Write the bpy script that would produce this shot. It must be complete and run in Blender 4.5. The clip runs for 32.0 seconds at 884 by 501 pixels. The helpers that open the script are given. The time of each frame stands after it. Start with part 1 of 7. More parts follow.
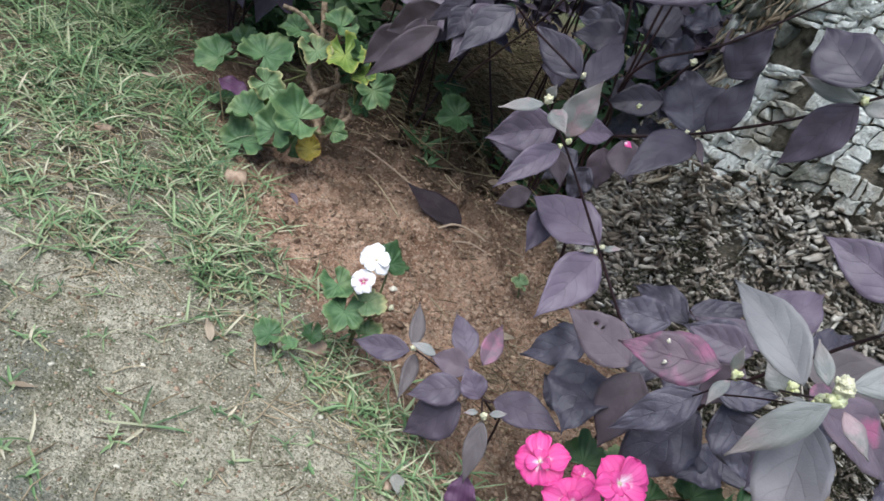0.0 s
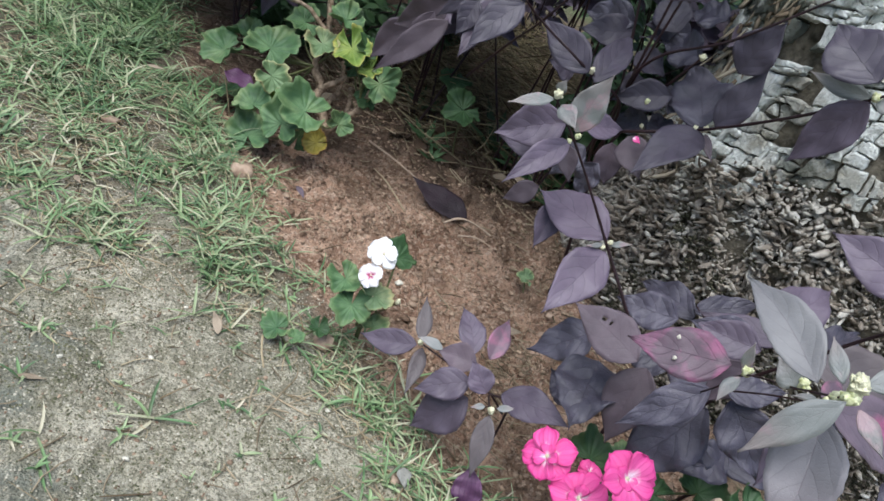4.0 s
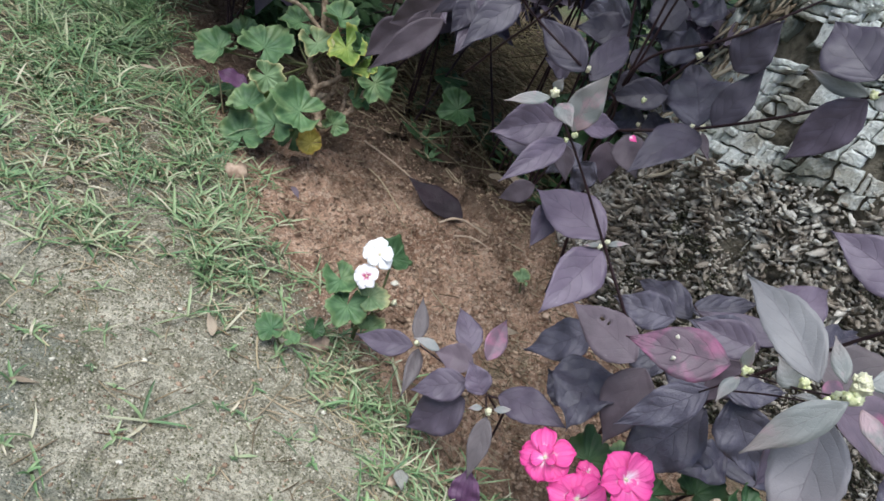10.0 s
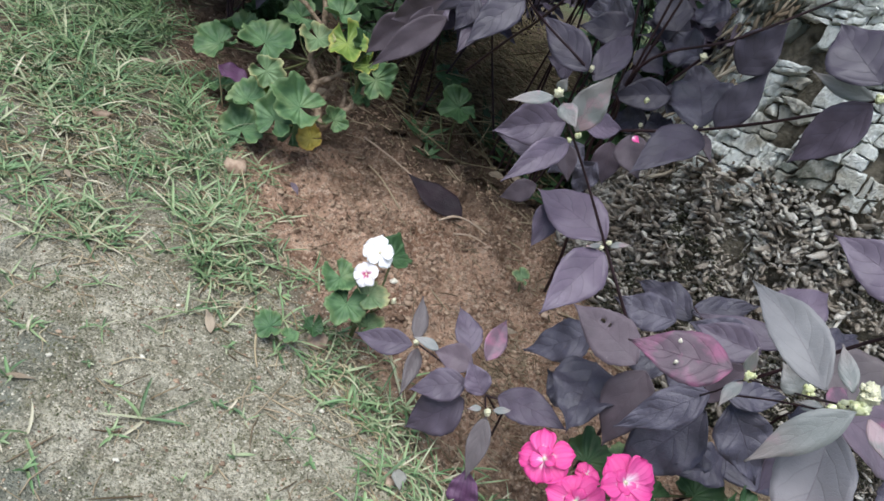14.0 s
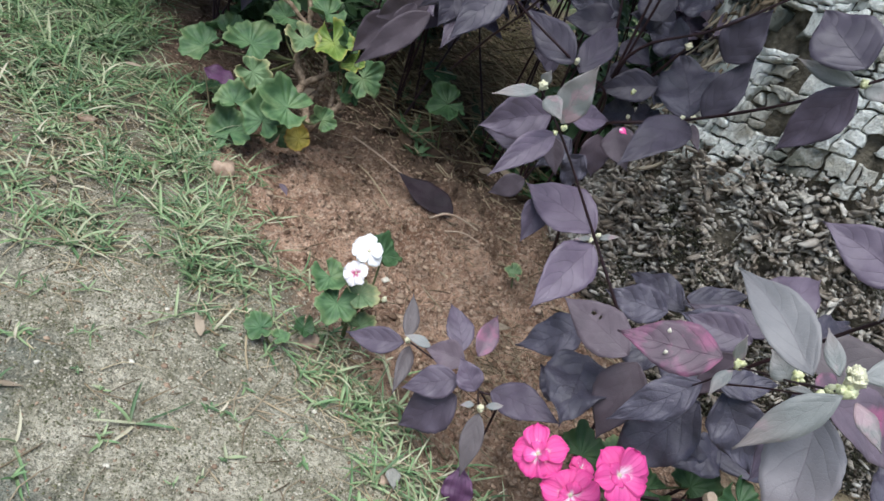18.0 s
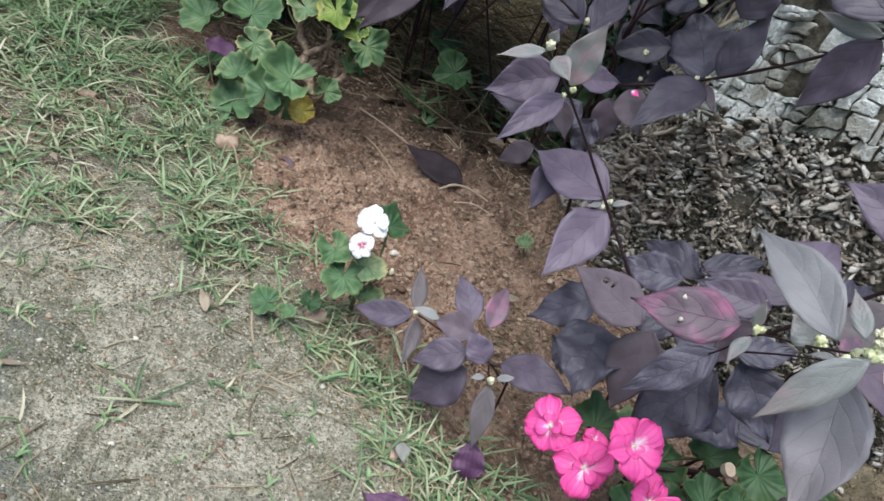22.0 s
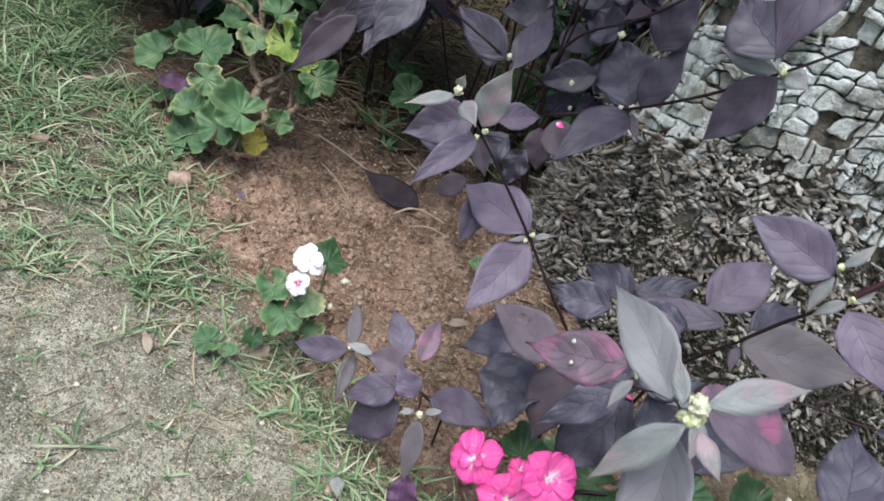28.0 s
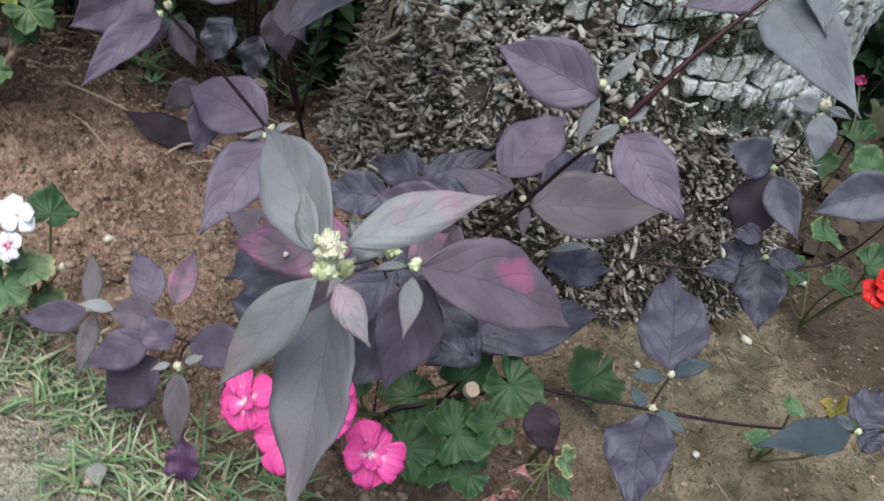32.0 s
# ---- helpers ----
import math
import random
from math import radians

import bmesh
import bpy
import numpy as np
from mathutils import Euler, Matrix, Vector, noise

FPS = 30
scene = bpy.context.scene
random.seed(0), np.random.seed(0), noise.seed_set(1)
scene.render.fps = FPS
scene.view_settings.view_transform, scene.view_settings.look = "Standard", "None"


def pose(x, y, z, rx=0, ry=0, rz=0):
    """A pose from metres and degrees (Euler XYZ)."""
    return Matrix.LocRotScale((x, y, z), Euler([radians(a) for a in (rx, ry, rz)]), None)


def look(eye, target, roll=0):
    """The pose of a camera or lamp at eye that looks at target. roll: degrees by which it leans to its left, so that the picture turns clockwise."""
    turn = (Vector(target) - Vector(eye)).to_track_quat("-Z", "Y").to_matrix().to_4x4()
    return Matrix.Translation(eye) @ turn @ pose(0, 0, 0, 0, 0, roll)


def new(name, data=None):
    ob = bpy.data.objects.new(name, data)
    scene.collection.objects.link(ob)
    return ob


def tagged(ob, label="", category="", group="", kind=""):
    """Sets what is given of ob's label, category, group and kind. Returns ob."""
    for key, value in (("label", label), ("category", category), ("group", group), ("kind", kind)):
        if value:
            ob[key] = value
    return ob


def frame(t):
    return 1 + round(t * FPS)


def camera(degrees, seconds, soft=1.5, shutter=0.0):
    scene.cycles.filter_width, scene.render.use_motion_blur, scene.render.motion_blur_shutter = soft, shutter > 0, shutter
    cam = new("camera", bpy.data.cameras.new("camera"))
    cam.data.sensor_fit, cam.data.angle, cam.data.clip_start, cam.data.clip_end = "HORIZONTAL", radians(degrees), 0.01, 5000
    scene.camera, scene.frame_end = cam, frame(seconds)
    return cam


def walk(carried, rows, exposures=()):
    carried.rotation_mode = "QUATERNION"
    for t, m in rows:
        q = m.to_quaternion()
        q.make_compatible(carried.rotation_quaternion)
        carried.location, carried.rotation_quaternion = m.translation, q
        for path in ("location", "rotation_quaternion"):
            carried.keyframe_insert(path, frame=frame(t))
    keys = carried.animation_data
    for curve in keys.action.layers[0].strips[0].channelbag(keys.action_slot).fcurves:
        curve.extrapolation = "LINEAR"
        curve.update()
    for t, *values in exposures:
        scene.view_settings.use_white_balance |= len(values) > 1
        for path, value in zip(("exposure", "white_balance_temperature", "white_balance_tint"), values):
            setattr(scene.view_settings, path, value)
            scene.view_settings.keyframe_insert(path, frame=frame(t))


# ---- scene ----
cam = camera(62.2, 32.0, 1.6, 0.8)
PATH = [
    (0, (-0.004, -0.228, 0.531), (0.006, 1.49, -0.492), 26.5),
    (0.5, (-0.007, -0.226, 0.53), (-0.003, 1.488, -0.499), 26.5),
    (1, (-0.005, -0.23, 0.53), (0.001, 1.489, -0.493), 26.5),
    (1.5, (-0.006, -0.23, 0.532), (0.015, 1.491, -0.487), 26.7),
    (2, (-0.004, -0.225, 0.529), (0.007, 1.483, -0.511), 26.5),
    (2.5, (-0.004, -0.226, 0.53), (0.015, 1.484, -0.507), 26.6),
    (3, (-0.007, -0.227, 0.528), (0.017, 1.482, -0.51), 26.8),
    (3.5, (-0.009, -0.228, 0.529), (0.01, 1.481, -0.511), 26.9),
    (5.5, (-0.013, -0.231, 0.528), (-0.002, 1.486, -0.498), 26.9),
    (6, (-0.013, -0.228, 0.527), (0.01, 1.484, -0.506), 27.2),
    (6.5, (-0.009, -0.224, 0.526), (0.014, 1.484, -0.515), 27.3),
    (7, (-0.01, -0.225, 0.526), (-0.002, 1.481, -0.518), 26.7),
    (7.5, (-0.012, -0.225, 0.527), (0.013, 1.486, -0.508), 26.9),
    (8, (-0.008, -0.223, 0.526), (0.01, 1.487, -0.512), 26.6),
    (8.5, (-0.007, -0.223, 0.526), (0.018, 1.488, -0.509), 26.5),
    (9, (-0.009, -0.225, 0.527), (0.026, 1.487, -0.506), 26.8),
    (9.5, (-0.013, -0.227, 0.527), (0.024, 1.492, -0.495), 27.3),
    (10, (-0.011, -0.225, 0.526), (0.016, 1.488, -0.506), 26.9),
    (10.5, (-0.009, -0.225, 0.528), (0.028, 1.493, -0.496), 26.6),
    (11, (-0.007, -0.224, 0.527), (0.038, 1.487, -0.509), 26.5),
    (11.5, (-0.009, -0.224, 0.525), (0.037, 1.489, -0.506), 26.8),
    (12, (-0.009, -0.224, 0.524), (0.028, 1.487, -0.511), 26.9),
    (12.5, (-0.009, -0.219, 0.522), (0.045, 1.484, -0.525), 27.2),
    (13, (-0.011, -0.222, 0.523), (0.031, 1.487, -0.515), 27.1),
    (13.5, (-0.011, -0.224, 0.525), (0.035, 1.488, -0.509), 27.3),
    (14, (-0.016, -0.221, 0.525), (0.025, 1.488, -0.512), 27.8),
    (14.5, (-0.015, -0.218, 0.522), (0.013, 1.484, -0.528), 27.2),
    (16.5, (-0.012, -0.218, 0.522), (0.024, 1.488, -0.521), 26.7),
    (17, (-0.01, -0.218, 0.524), (0.033, 1.491, -0.514), 26.5),
    (17.5, (-0.009, -0.214, 0.522), (0.039, 1.487, -0.53), 26.6),
    (18, (-0.008, -0.218, 0.524), (0.041, 1.493, -0.511), 26.5),
    (18.5, (-0.01, -0.215, 0.521), (0.036, 1.485, -0.53), 26.6),
    (19, (-0.009, -0.214, 0.52), (0.042, 1.485, -0.533), 26.5),
    (19.5, (-0.007, -0.212, 0.52), (0.055, 1.484, -0.538), 26.4),
    (20, (-0.007, -0.211, 0.519), (0.065, 1.482, -0.543), 26.6),
    (20.5, (-0.011, -0.217, 0.522), (0.058, 1.488, -0.522), 26.7),
    (21, (-0.009, -0.212, 0.518), (0.039, 1.48, -0.548), 26.2),
    (21.5, (-0.007, -0.206, 0.514), (0.052, 1.472, -0.573), 26.2),
    (22, (0.0, -0.204, 0.513), (0.043, 1.466, -0.587), 25.4),
    (22.5, (-0.005, -0.206, 0.517), (0.021, 1.47, -0.575), 25.3),
    (23, (-0.007, -0.208, 0.519), (0.02, 1.474, -0.562), 25.3),
    (23.5, (-0.007, -0.21, 0.521), (0.005, 1.484, -0.543), 25.0),
    (24, (-0.002, -0.209, 0.521), (0.014, 1.483, -0.545), 24.6),
    (24.5, (-0.001, -0.211, 0.523), (0.015, 1.49, -0.527), 24.2),
    (26.5, (0.007, -0.201, 0.544), (-0.017, 1.498, -0.511), 20.7),
    (27, (0.012, -0.207, 0.554), (0.009, 1.52, -0.454), 20.7),
    (27.5, (0.03, -0.198, 0.567), (0.026, 1.514, -0.467), 21.3),
    (28, (0.054, -0.185, 0.576), (0.077, 1.476, -0.537), 23.0),
    (28.5, (0.05, -0.173, 0.581), (0.037, 1.499, -0.516), 22.9),
    (29, (0.052, -0.168, 0.586), (0.06, 1.569, -0.405), 21.4),
    (29.5, (0.072, -0.154, 0.555), (0.126, 1.493, -0.578), 21.6),
    (30, (0.106, -0.133, 0.527), (0.263, 1.447, -0.688), 20.9),
    (30.5, (0.143, -0.125, 0.519), (0.391, 1.454, -0.682), 20.8),
    (31, (0.157, -0.116, 0.513), (0.484, 1.462, -0.672), 21.6),
    (31.5, (0.175, -0.111, 0.513), (0.53, 1.473, -0.655), 19.8),
    (32, (0.179, -0.112, 0.517), (0.525, 1.494, -0.624), 17.4),
]
walk(cam, [(t, look(e, g, r)) for t, e, g, r in PATH], [(0, 0.62, 5975, 7), (24.5, 0.61, 5975, 7), (27, 0.69, 5975, 7), (28.2, 0.69, 5975, 7), (29.0, 0.82, 5975, 7), (29.6, 0.76, 5975, 7), (30.6, 0.20, 5975, 7), (31, 0.22, 5975, 7), (32, 0.44, 5975, 7)])

# ---- light ----
SUN_UP, SUN_TURN = 70, 215
world = bpy.data.worlds.new("sky")
scene.world = world
world.use_nodes = True
_n = world.node_tree.nodes
_sky = _n.new("ShaderNodeTexSky")
_sky.sky_type, _sky.sun_disc = "NISHITA", False
_sky.sun_elevation, _sky.sun_rotation = radians(SUN_UP), radians(SUN_TURN)
_sky.air_density, _sky.dust_density, _sky.ozone_density = 1.0, 3.0, 1.0
world.node_tree.links.new(_sky.outputs[0], _n["Background"].inputs[0])
_n["Background"].inputs[1].default_value = 0.085
sun = new("sun", bpy.data.lights.new("sun", "SUN"))
sun.data.energy, sun.data.angle, sun.data.color = 2.6, radians(55), (1.0, 0.98, 0.94)
_az = radians(SUN_TURN)
sun.matrix_world = look((3 * math.sin(_az), 3 * math.cos(_az), 3 * math.tan(radians(SUN_UP))), (0, 0, 0))

# ---- materials ----


class Mat:
    """A node material with a few short cuts."""

    def __init__(self, name, rough=0.6, spec=0.4):
        self.m = bpy.data.materials.new(name)
        self.m.use_nodes = True
        self.t = self.m.node_tree
        self.b = self.t.nodes["Principled BSDF"]
        self.b.inputs["Roughness"].default_value = rough
        self.b.inputs["Specular IOR Level"].default_value = spec
        self.co = self.t.nodes.new("ShaderNodeTexCoord").outputs["Object"]
        self.geo = self.t.nodes.new("ShaderNodeNewGeometry")

    def node(self, kind, **k):
        n = self.t.nodes.new(kind)
        for key, value in k.items():
            n.inputs[key.replace("_", " ")].default_value = value
        return n

    def link(self, a, b):
        self.t.links.new(a, b)
        return a

    def noise(self, scale, detail=4, co=None, rough=0.55):
        n = self.node("ShaderNodeTexNoise", Scale=scale, Detail=detail, Roughness=rough)
        self.link(co or self.geo.outputs["Position"], n.inputs["Vector"])
        return n.outputs["Fac"]

    def voronoi(self, scale, out="Distance", feature="F1", co=None):
        n = self.node("ShaderNodeTexVoronoi", Scale=scale)
        n.feature = feature
        self.link(co or self.geo.outputs["Position"], n.inputs["Vector"])
        return n.outputs[out]

    def ramp(self, fac, *stops):
        n = self.t.nodes.new("ShaderNodeValToRGB")
        e = n.color_ramp.elements
        while len(e) < len(stops):
            e.new(0.5)
        for el, (p, c) in zip(e, stops):
            el.position = p
            el.color = (*c, 1) if isinstance(c, tuple) else (c, c, c, 1)
        self.link(fac, n.inputs[0])
        return n.outputs[0]

    def mix(self, fac, a, b, kind="MIX"):
        n = self.t.nodes.new("ShaderNodeMix")
        n.data_type, n.blend_type = "RGBA", kind
        for i, v in ((0, fac), (6, a), (7, b)):
            if isinstance(v, (int, float)):
                n.inputs[i].default_value = v
            elif isinstance(v, tuple):
                n.inputs[i].default_value = (*v, 1)
            else:
                self.link(v, n.inputs[i])
        return n.outputs[2]

    def math(self, op, a, b=0.0):
        n = self.t.nodes.new("ShaderNodeMath")
        n.operation = op
        for i, v in ((0, a), (1, b)):
            if isinstance(v, (int, float)):
                n.inputs[i].default_value = v
            else:
                self.link(v, n.inputs[i])
        return n.outputs[0]

    def random(self):
        return self.t.nodes.new("ShaderNodeObjectInfo").outputs["Random"]

    def island(self):
        return self.geo.outputs["Random Per Island"]

    def uv(self):
        s = self.t.nodes.new("ShaderNodeSeparateXYZ")
        self.link(self.t.nodes.new("ShaderNodeTexCoord").outputs["UV"], s.inputs[0])
        return s.outputs[0], s.outputs[1]

    def color(self, c):
        if isinstance(c, tuple):
            self.b.inputs["Base Color"].default_value = (*c, 1)
        else:
            self.link(c, self.b.inputs["Base Color"])
        return self

    def bump(self, h, strength=0.4, dist=0.002):
        n = self.node("ShaderNodeBump", Strength=strength, Distance=dist)
        self.link(h, n.inputs["Height"])
        self.link(n.outputs[0], self.b.inputs["Normal"])
        return self


def leaf_material(name, dark, light, patch=None, patch_at=(0.5, 0.6), rough=0.5, veins=0.25, wrinkle=0.35, spot=None, crease=0.0, tip=None):
    """Leaf with a midrib and arching side veins: u runs along the leaf, v across it."""
    m = Mat(name, rough, 0.45)
    u, v = m.uv()
    side = m.math("ABSOLUTE", m.math("SUBTRACT", v, 0.5))
    bow = m.math("ADD", m.math("MULTIPLY", side, 0.34), m.math("MULTIPLY", m.math("MULTIPLY", side, side), 0.75))
    shift = m.math("ADD", m.math("MULTIPLY", m.noise(34, 2), 0.16), m.math("MULTIPLY", m.ramp(v, (0.49, 0.0), (0.51, 1.0)), 0.07))
    k = m.math("FRACT", m.math("MULTIPLY", m.math("ADD", m.math("SUBTRACT", u, bow), shift), 5.6))
    off = m.math("ABSOLUTE", m.math("SUBTRACT", k, 0.5))
    rib = m.math("MULTIPLY", m.ramp(off, (0.0, 1.0), (0.055, 0.0)), m.ramp(side, (0.0, 1.0), (0.34, 0.75), (0.48, 0.0)))
    quilt = m.ramp(off, (0.0, 0.0), (0.30, 0.8), (0.5, 1.0))
    mid = m.ramp(side, (0.0, 1.0), (0.016, 0.0))
    net = m.ramp(m.voronoi(420, "Distance", "DISTANCE_TO_EDGE"), (0.0, 1.0), (0.10, 0.0))
    c = m.mix(m.ramp(m.math("ADD", m.math("MULTIPLY", m.noise(26, 3), 0.7), m.math("MULTIPLY", m.noise(110, 4), 0.3)), (0.34, 0.0), (0.66, 1.0)), dark, light)
    own = m.random()
    if tip:
        c = m.mix(m.ramp(m.math("ADD", u, m.math("MULTIPLY", m.math("SUBTRACT", m.noise(30, 3), 0.5), 0.5)), (0.35, 0.0), (0.95, 0.85)), c, tip)
    c = m.mix(m.ramp(own, (0.0, 0.55), (0.5, 0.0)), c, tuple(0.72 * a for a in dark))
    c = m.mix(m.ramp(own, (0.6, 0.0), (1.0, 0.45)), c, (light[0] * 1.14, light[1] * 1.10, light[2] * 1.12))
    if patch:
        p = m.ramp(m.math("ADD", m.noise(70, 3), m.math("MULTIPLY", m.noise(22, 2), 0.6)), (patch_at[0] + 0.3, 0.0), (patch_at[1] + 0.3, 1.0))
        if spot:
            du, dv = m.math("SUBTRACT", u, spot[0]), m.math("MULTIPLY", m.math("SUBTRACT", v, spot[1]), 0.6)
            far = m.math("SQRT", m.math("ADD", m.math("MULTIPLY", du, du), m.math("MULTIPLY", dv, dv)))
            p = m.ramp(m.math("ADD", far, m.math("MULTIPLY", m.math("SUBTRACT", m.noise(70, 4), 0.5), 0.26)), (spot[2] - 0.03, 0.9), (spot[2] + 0.07, 0.0))
        c = m.mix(p, c, patch)
    c = m.mix(m.math("MULTIPLY", rib, m.math("MULTIPLY", m.noise(38, 2), veins * 1.75)), c, tuple(a * 0.5 for a in dark))
    c = m.mix(m.math("MULTIPLY", mid, 0.2 + veins * 0.4), c, (dark[0] * 0.75, dark[1] * 0.55, dark[2] * 0.65))
    if crease:
        fold = m.ramp(m.voronoi(230, "Distance", "DISTANCE_TO_EDGE", m.mix(0.12, m.geo.outputs["Position"], m.noise(150, 3))), (0.0, 1.0), (0.07, 0.0))
        c = m.mix(m.math("MULTIPLY", m.math("MULTIPLY", fold, m.ramp(m.noise(55, 3), (0.46, 0.0), (0.62, 1.0))), crease), c, tuple(min(1, a * 1.7) for a in light))
    worn = m.ramp(m.noise(150, 5, None, 0.7), (0.58, 0.0), (0.74, 0.28))
    c = m.mix(worn, c, tuple(min(1, a * 1.35) for a in light))
    spots = m.ramp(m.voronoi(150), (0.05, 1.0), (0.09, 0.0))
    c = m.mix(m.math("MULTIPLY", spots, m.ramp(m.noise(40, 2), (0.62, 0.0), (0.7, 0.5))), c, (0.5, 0.48, 0.45))
    m.color(c)
    lines = m.math("MAXIMUM", m.math("MULTIPLY", rib, 0.8), mid)
    relief = m.math("ADD", m.math("MULTIPLY", quilt, veins * 0.75), m.math("SUBTRACT", m.math("MULTIPLY", m.noise(200, 4), wrinkle), m.math("ADD", m.math("MULTIPLY", lines, veins * 0.7), m.math("MULTIPLY", net, 0.12))))
    m.bump(relief, 0.55, 0.0008 if wrinkle < 0.9 else 0.0015)
    r = m.ramp(m.noise(90, 3), (0.3, rough - 0.08), (0.7, rough + 0.12))
    m.link(r, m.b.inputs["Roughness"])
    return m.m


PURPLE = leaf_material("purple_leaf", (0.076, 0.057, 0.081), (0.146, 0.113, 0.156), veins=0.55)
# darkened copy of PURPLE: shade over the back shrub is put into its colour
SHADED_PURPLE = leaf_material("shaded_purple_leaf", (0.034, 0.028, 0.041), (0.066, 0.055, 0.078), veins=0.55)
STEELY = leaf_material("steely_leaf", (0.066, 0.062, 0.086), (0.122, 0.116, 0.150), veins=0.45)
TAUPE = leaf_material("taupe_leaf", (0.100, 0.082, 0.086), (0.150, 0.125, 0.128), veins=0.4)
YOUNG = leaf_material("young_leaf", (0.184, 0.188, 0.184), (0.245, 0.254, 0.242), (0.300, 0.212, 0.228), (0.58, 0.85), veins=0.26, tip=(0.275, 0.226, 0.216))
SLATE = leaf_material("slate_leaf", (0.135, 0.142, 0.160), (0.200, 0.214, 0.222), veins=0.35)
FADED = leaf_material("faded_leaf", (0.152, 0.147, 0.154), (0.214, 0.209, 0.212), veins=0.32)
GREY = leaf_material("grey_leaf", (0.118, 0.112, 0.124), (0.172, 0.166, 0.179), veins=0.38, tip=(0.235, 0.185, 0.182))
BLUSH = leaf_material("blushed_leaf", (0.078, 0.050, 0.070), (0.135, 0.080, 0.112), (0.25, 0.085, 0.16), (0.46, 0.74), veins=0.6)
BLUSHED = leaf_material("pink_patched_leaf", (0.110, 0.082, 0.105), (0.180, 0.135, 0.165), (0.42, 0.13, 0.24), veins=0.45, spot=(0.50, 0.27, 0.075))
OLD = leaf_material("old_leaf", (0.044, 0.039, 0.056), (0.092, 0.083, 0.112), rough=0.46, wrinkle=1.2, veins=0.6, crease=0.45)
ROSE = leaf_material("rosy_leaf", (0.110, 0.075, 0.098), (0.185, 0.120, 0.155), (0.30, 0.12, 0.19), (0.46, 0.80), veins=0.2)
DULL = leaf_material("dull_leaf", (0.073, 0.053, 0.066), (0.124, 0.092, 0.112), rough=0.6)
TEAL = leaf_material("teal_leaf", (0.044, 0.060, 0.068), (0.088, 0.110, 0.116), veins=0.5)
GREEN_PLAIN = leaf_material("plain_green_leaf", (0.026, 0.060, 0.020), (0.06, 0.12, 0.04), rough=0.55)
DRY = leaf_material("dry_leaf", (0.18, 0.135, 0.09), (0.38, 0.31, 0.225), rough=0.75, wrinkle=1.0)
BROWN = leaf_material("brown_leaf", (0.060, 0.042, 0.026), (0.150, 0.105, 0.062), rough=0.75, wrinkle=1.0)
PAPERY = leaf_material("papery_leaf", (0.20, 0.195, 0.17), (0.38, 0.37, 0.33), rough=0.8, wrinkle=1.2)
DEAD = leaf_material("dead_leaf", (0.014, 0.006, 0.011), (0.036, 0.016, 0.026), rough=0.65, wrinkle=1.0)


def lobed_material(name, dark, light, edge, edge_amount):
    """Round lobed leaf: u is the way from the stalk, v the turn round it."""
    m = Mat(name, 0.55, 0.4)
    u, v = m.uv()
    fan = m.math("ABSOLUTE", m.math("SUBTRACT", m.math("FRACT", m.math("MULTIPLY", v, 5.0)), 0.5))
    rib = m.ramp(fan, (0.0, 1.0), (0.10, 0.0))
    c = m.mix(m.ramp(m.noise(55, 5), (0.3, 0.0), (0.7, 1.0)), dark, light)
    c = m.mix(m.math("MULTIPLY", m.ramp(m.noise(30, 3), (0.5, 0.0), (0.7, 1.0)), m.math("MULTIPLY", m.random(), 0.8)), c, tuple(a + 0.6 * (e - a) for a, e in zip(light, edge)))
    ring = m.math("MULTIPLY", m.ramp(m.math("ADD", u, m.math("MULTIPLY", m.noise(60, 2), 0.25)), (0.5, 0.0), (0.68, 0.8), (0.92, 0.0)), 0.5)
    c = m.mix(ring, c, tuple(a * 0.55 for a in dark))
    rim = m.math("MULTIPLY", m.ramp(m.math("MULTIPLY", m.math("ADD", u, m.math("MULTIPLY", m.noise(30, 3), 0.9)), 0.6), (0.72, 0.0), (0.90, 1.0)), edge_amount)
    c = m.mix(rim, c, edge)
    c = m.mix(m.math("MULTIPLY", rib, 0.14), c, tuple(a * 1.5 for a in light))
    m.color(c)
    m.bump(m.math("ADD", m.math("MULTIPLY", rib, -0.35), m.math("MULTIPLY", m.noise(180, 3), 0.7)), 0.6, 0.0014)
    return m.m


LOBED = lobed_material("geranium_leaf", (0.044, 0.106, 0.041), (0.125, 0.215, 0.090), (0.30, 0.33, 0.15), 0.28)
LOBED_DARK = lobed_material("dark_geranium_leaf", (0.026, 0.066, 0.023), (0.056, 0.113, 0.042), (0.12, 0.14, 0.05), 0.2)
LOBED_PALE = lobed_material("pale_geranium_leaf", (0.10, 0.17, 0.07), (0.18, 0.26, 0.13), (0.45, 0.40, 0.20), 0.7)
LOBED_LIME = lobed_material("lime_geranium_leaf", (0.11, 0.20, 0.035), (0.23, 0.31, 0.065), (0.45, 0.38, 0.10), 0.8)
LOBED_YELLOW = lobed_material("yellowing_geranium_leaf", (0.24, 0.20, 0.035), (0.38, 0.31, 0.06), (0.30, 0.15, 0.05), 0.7)

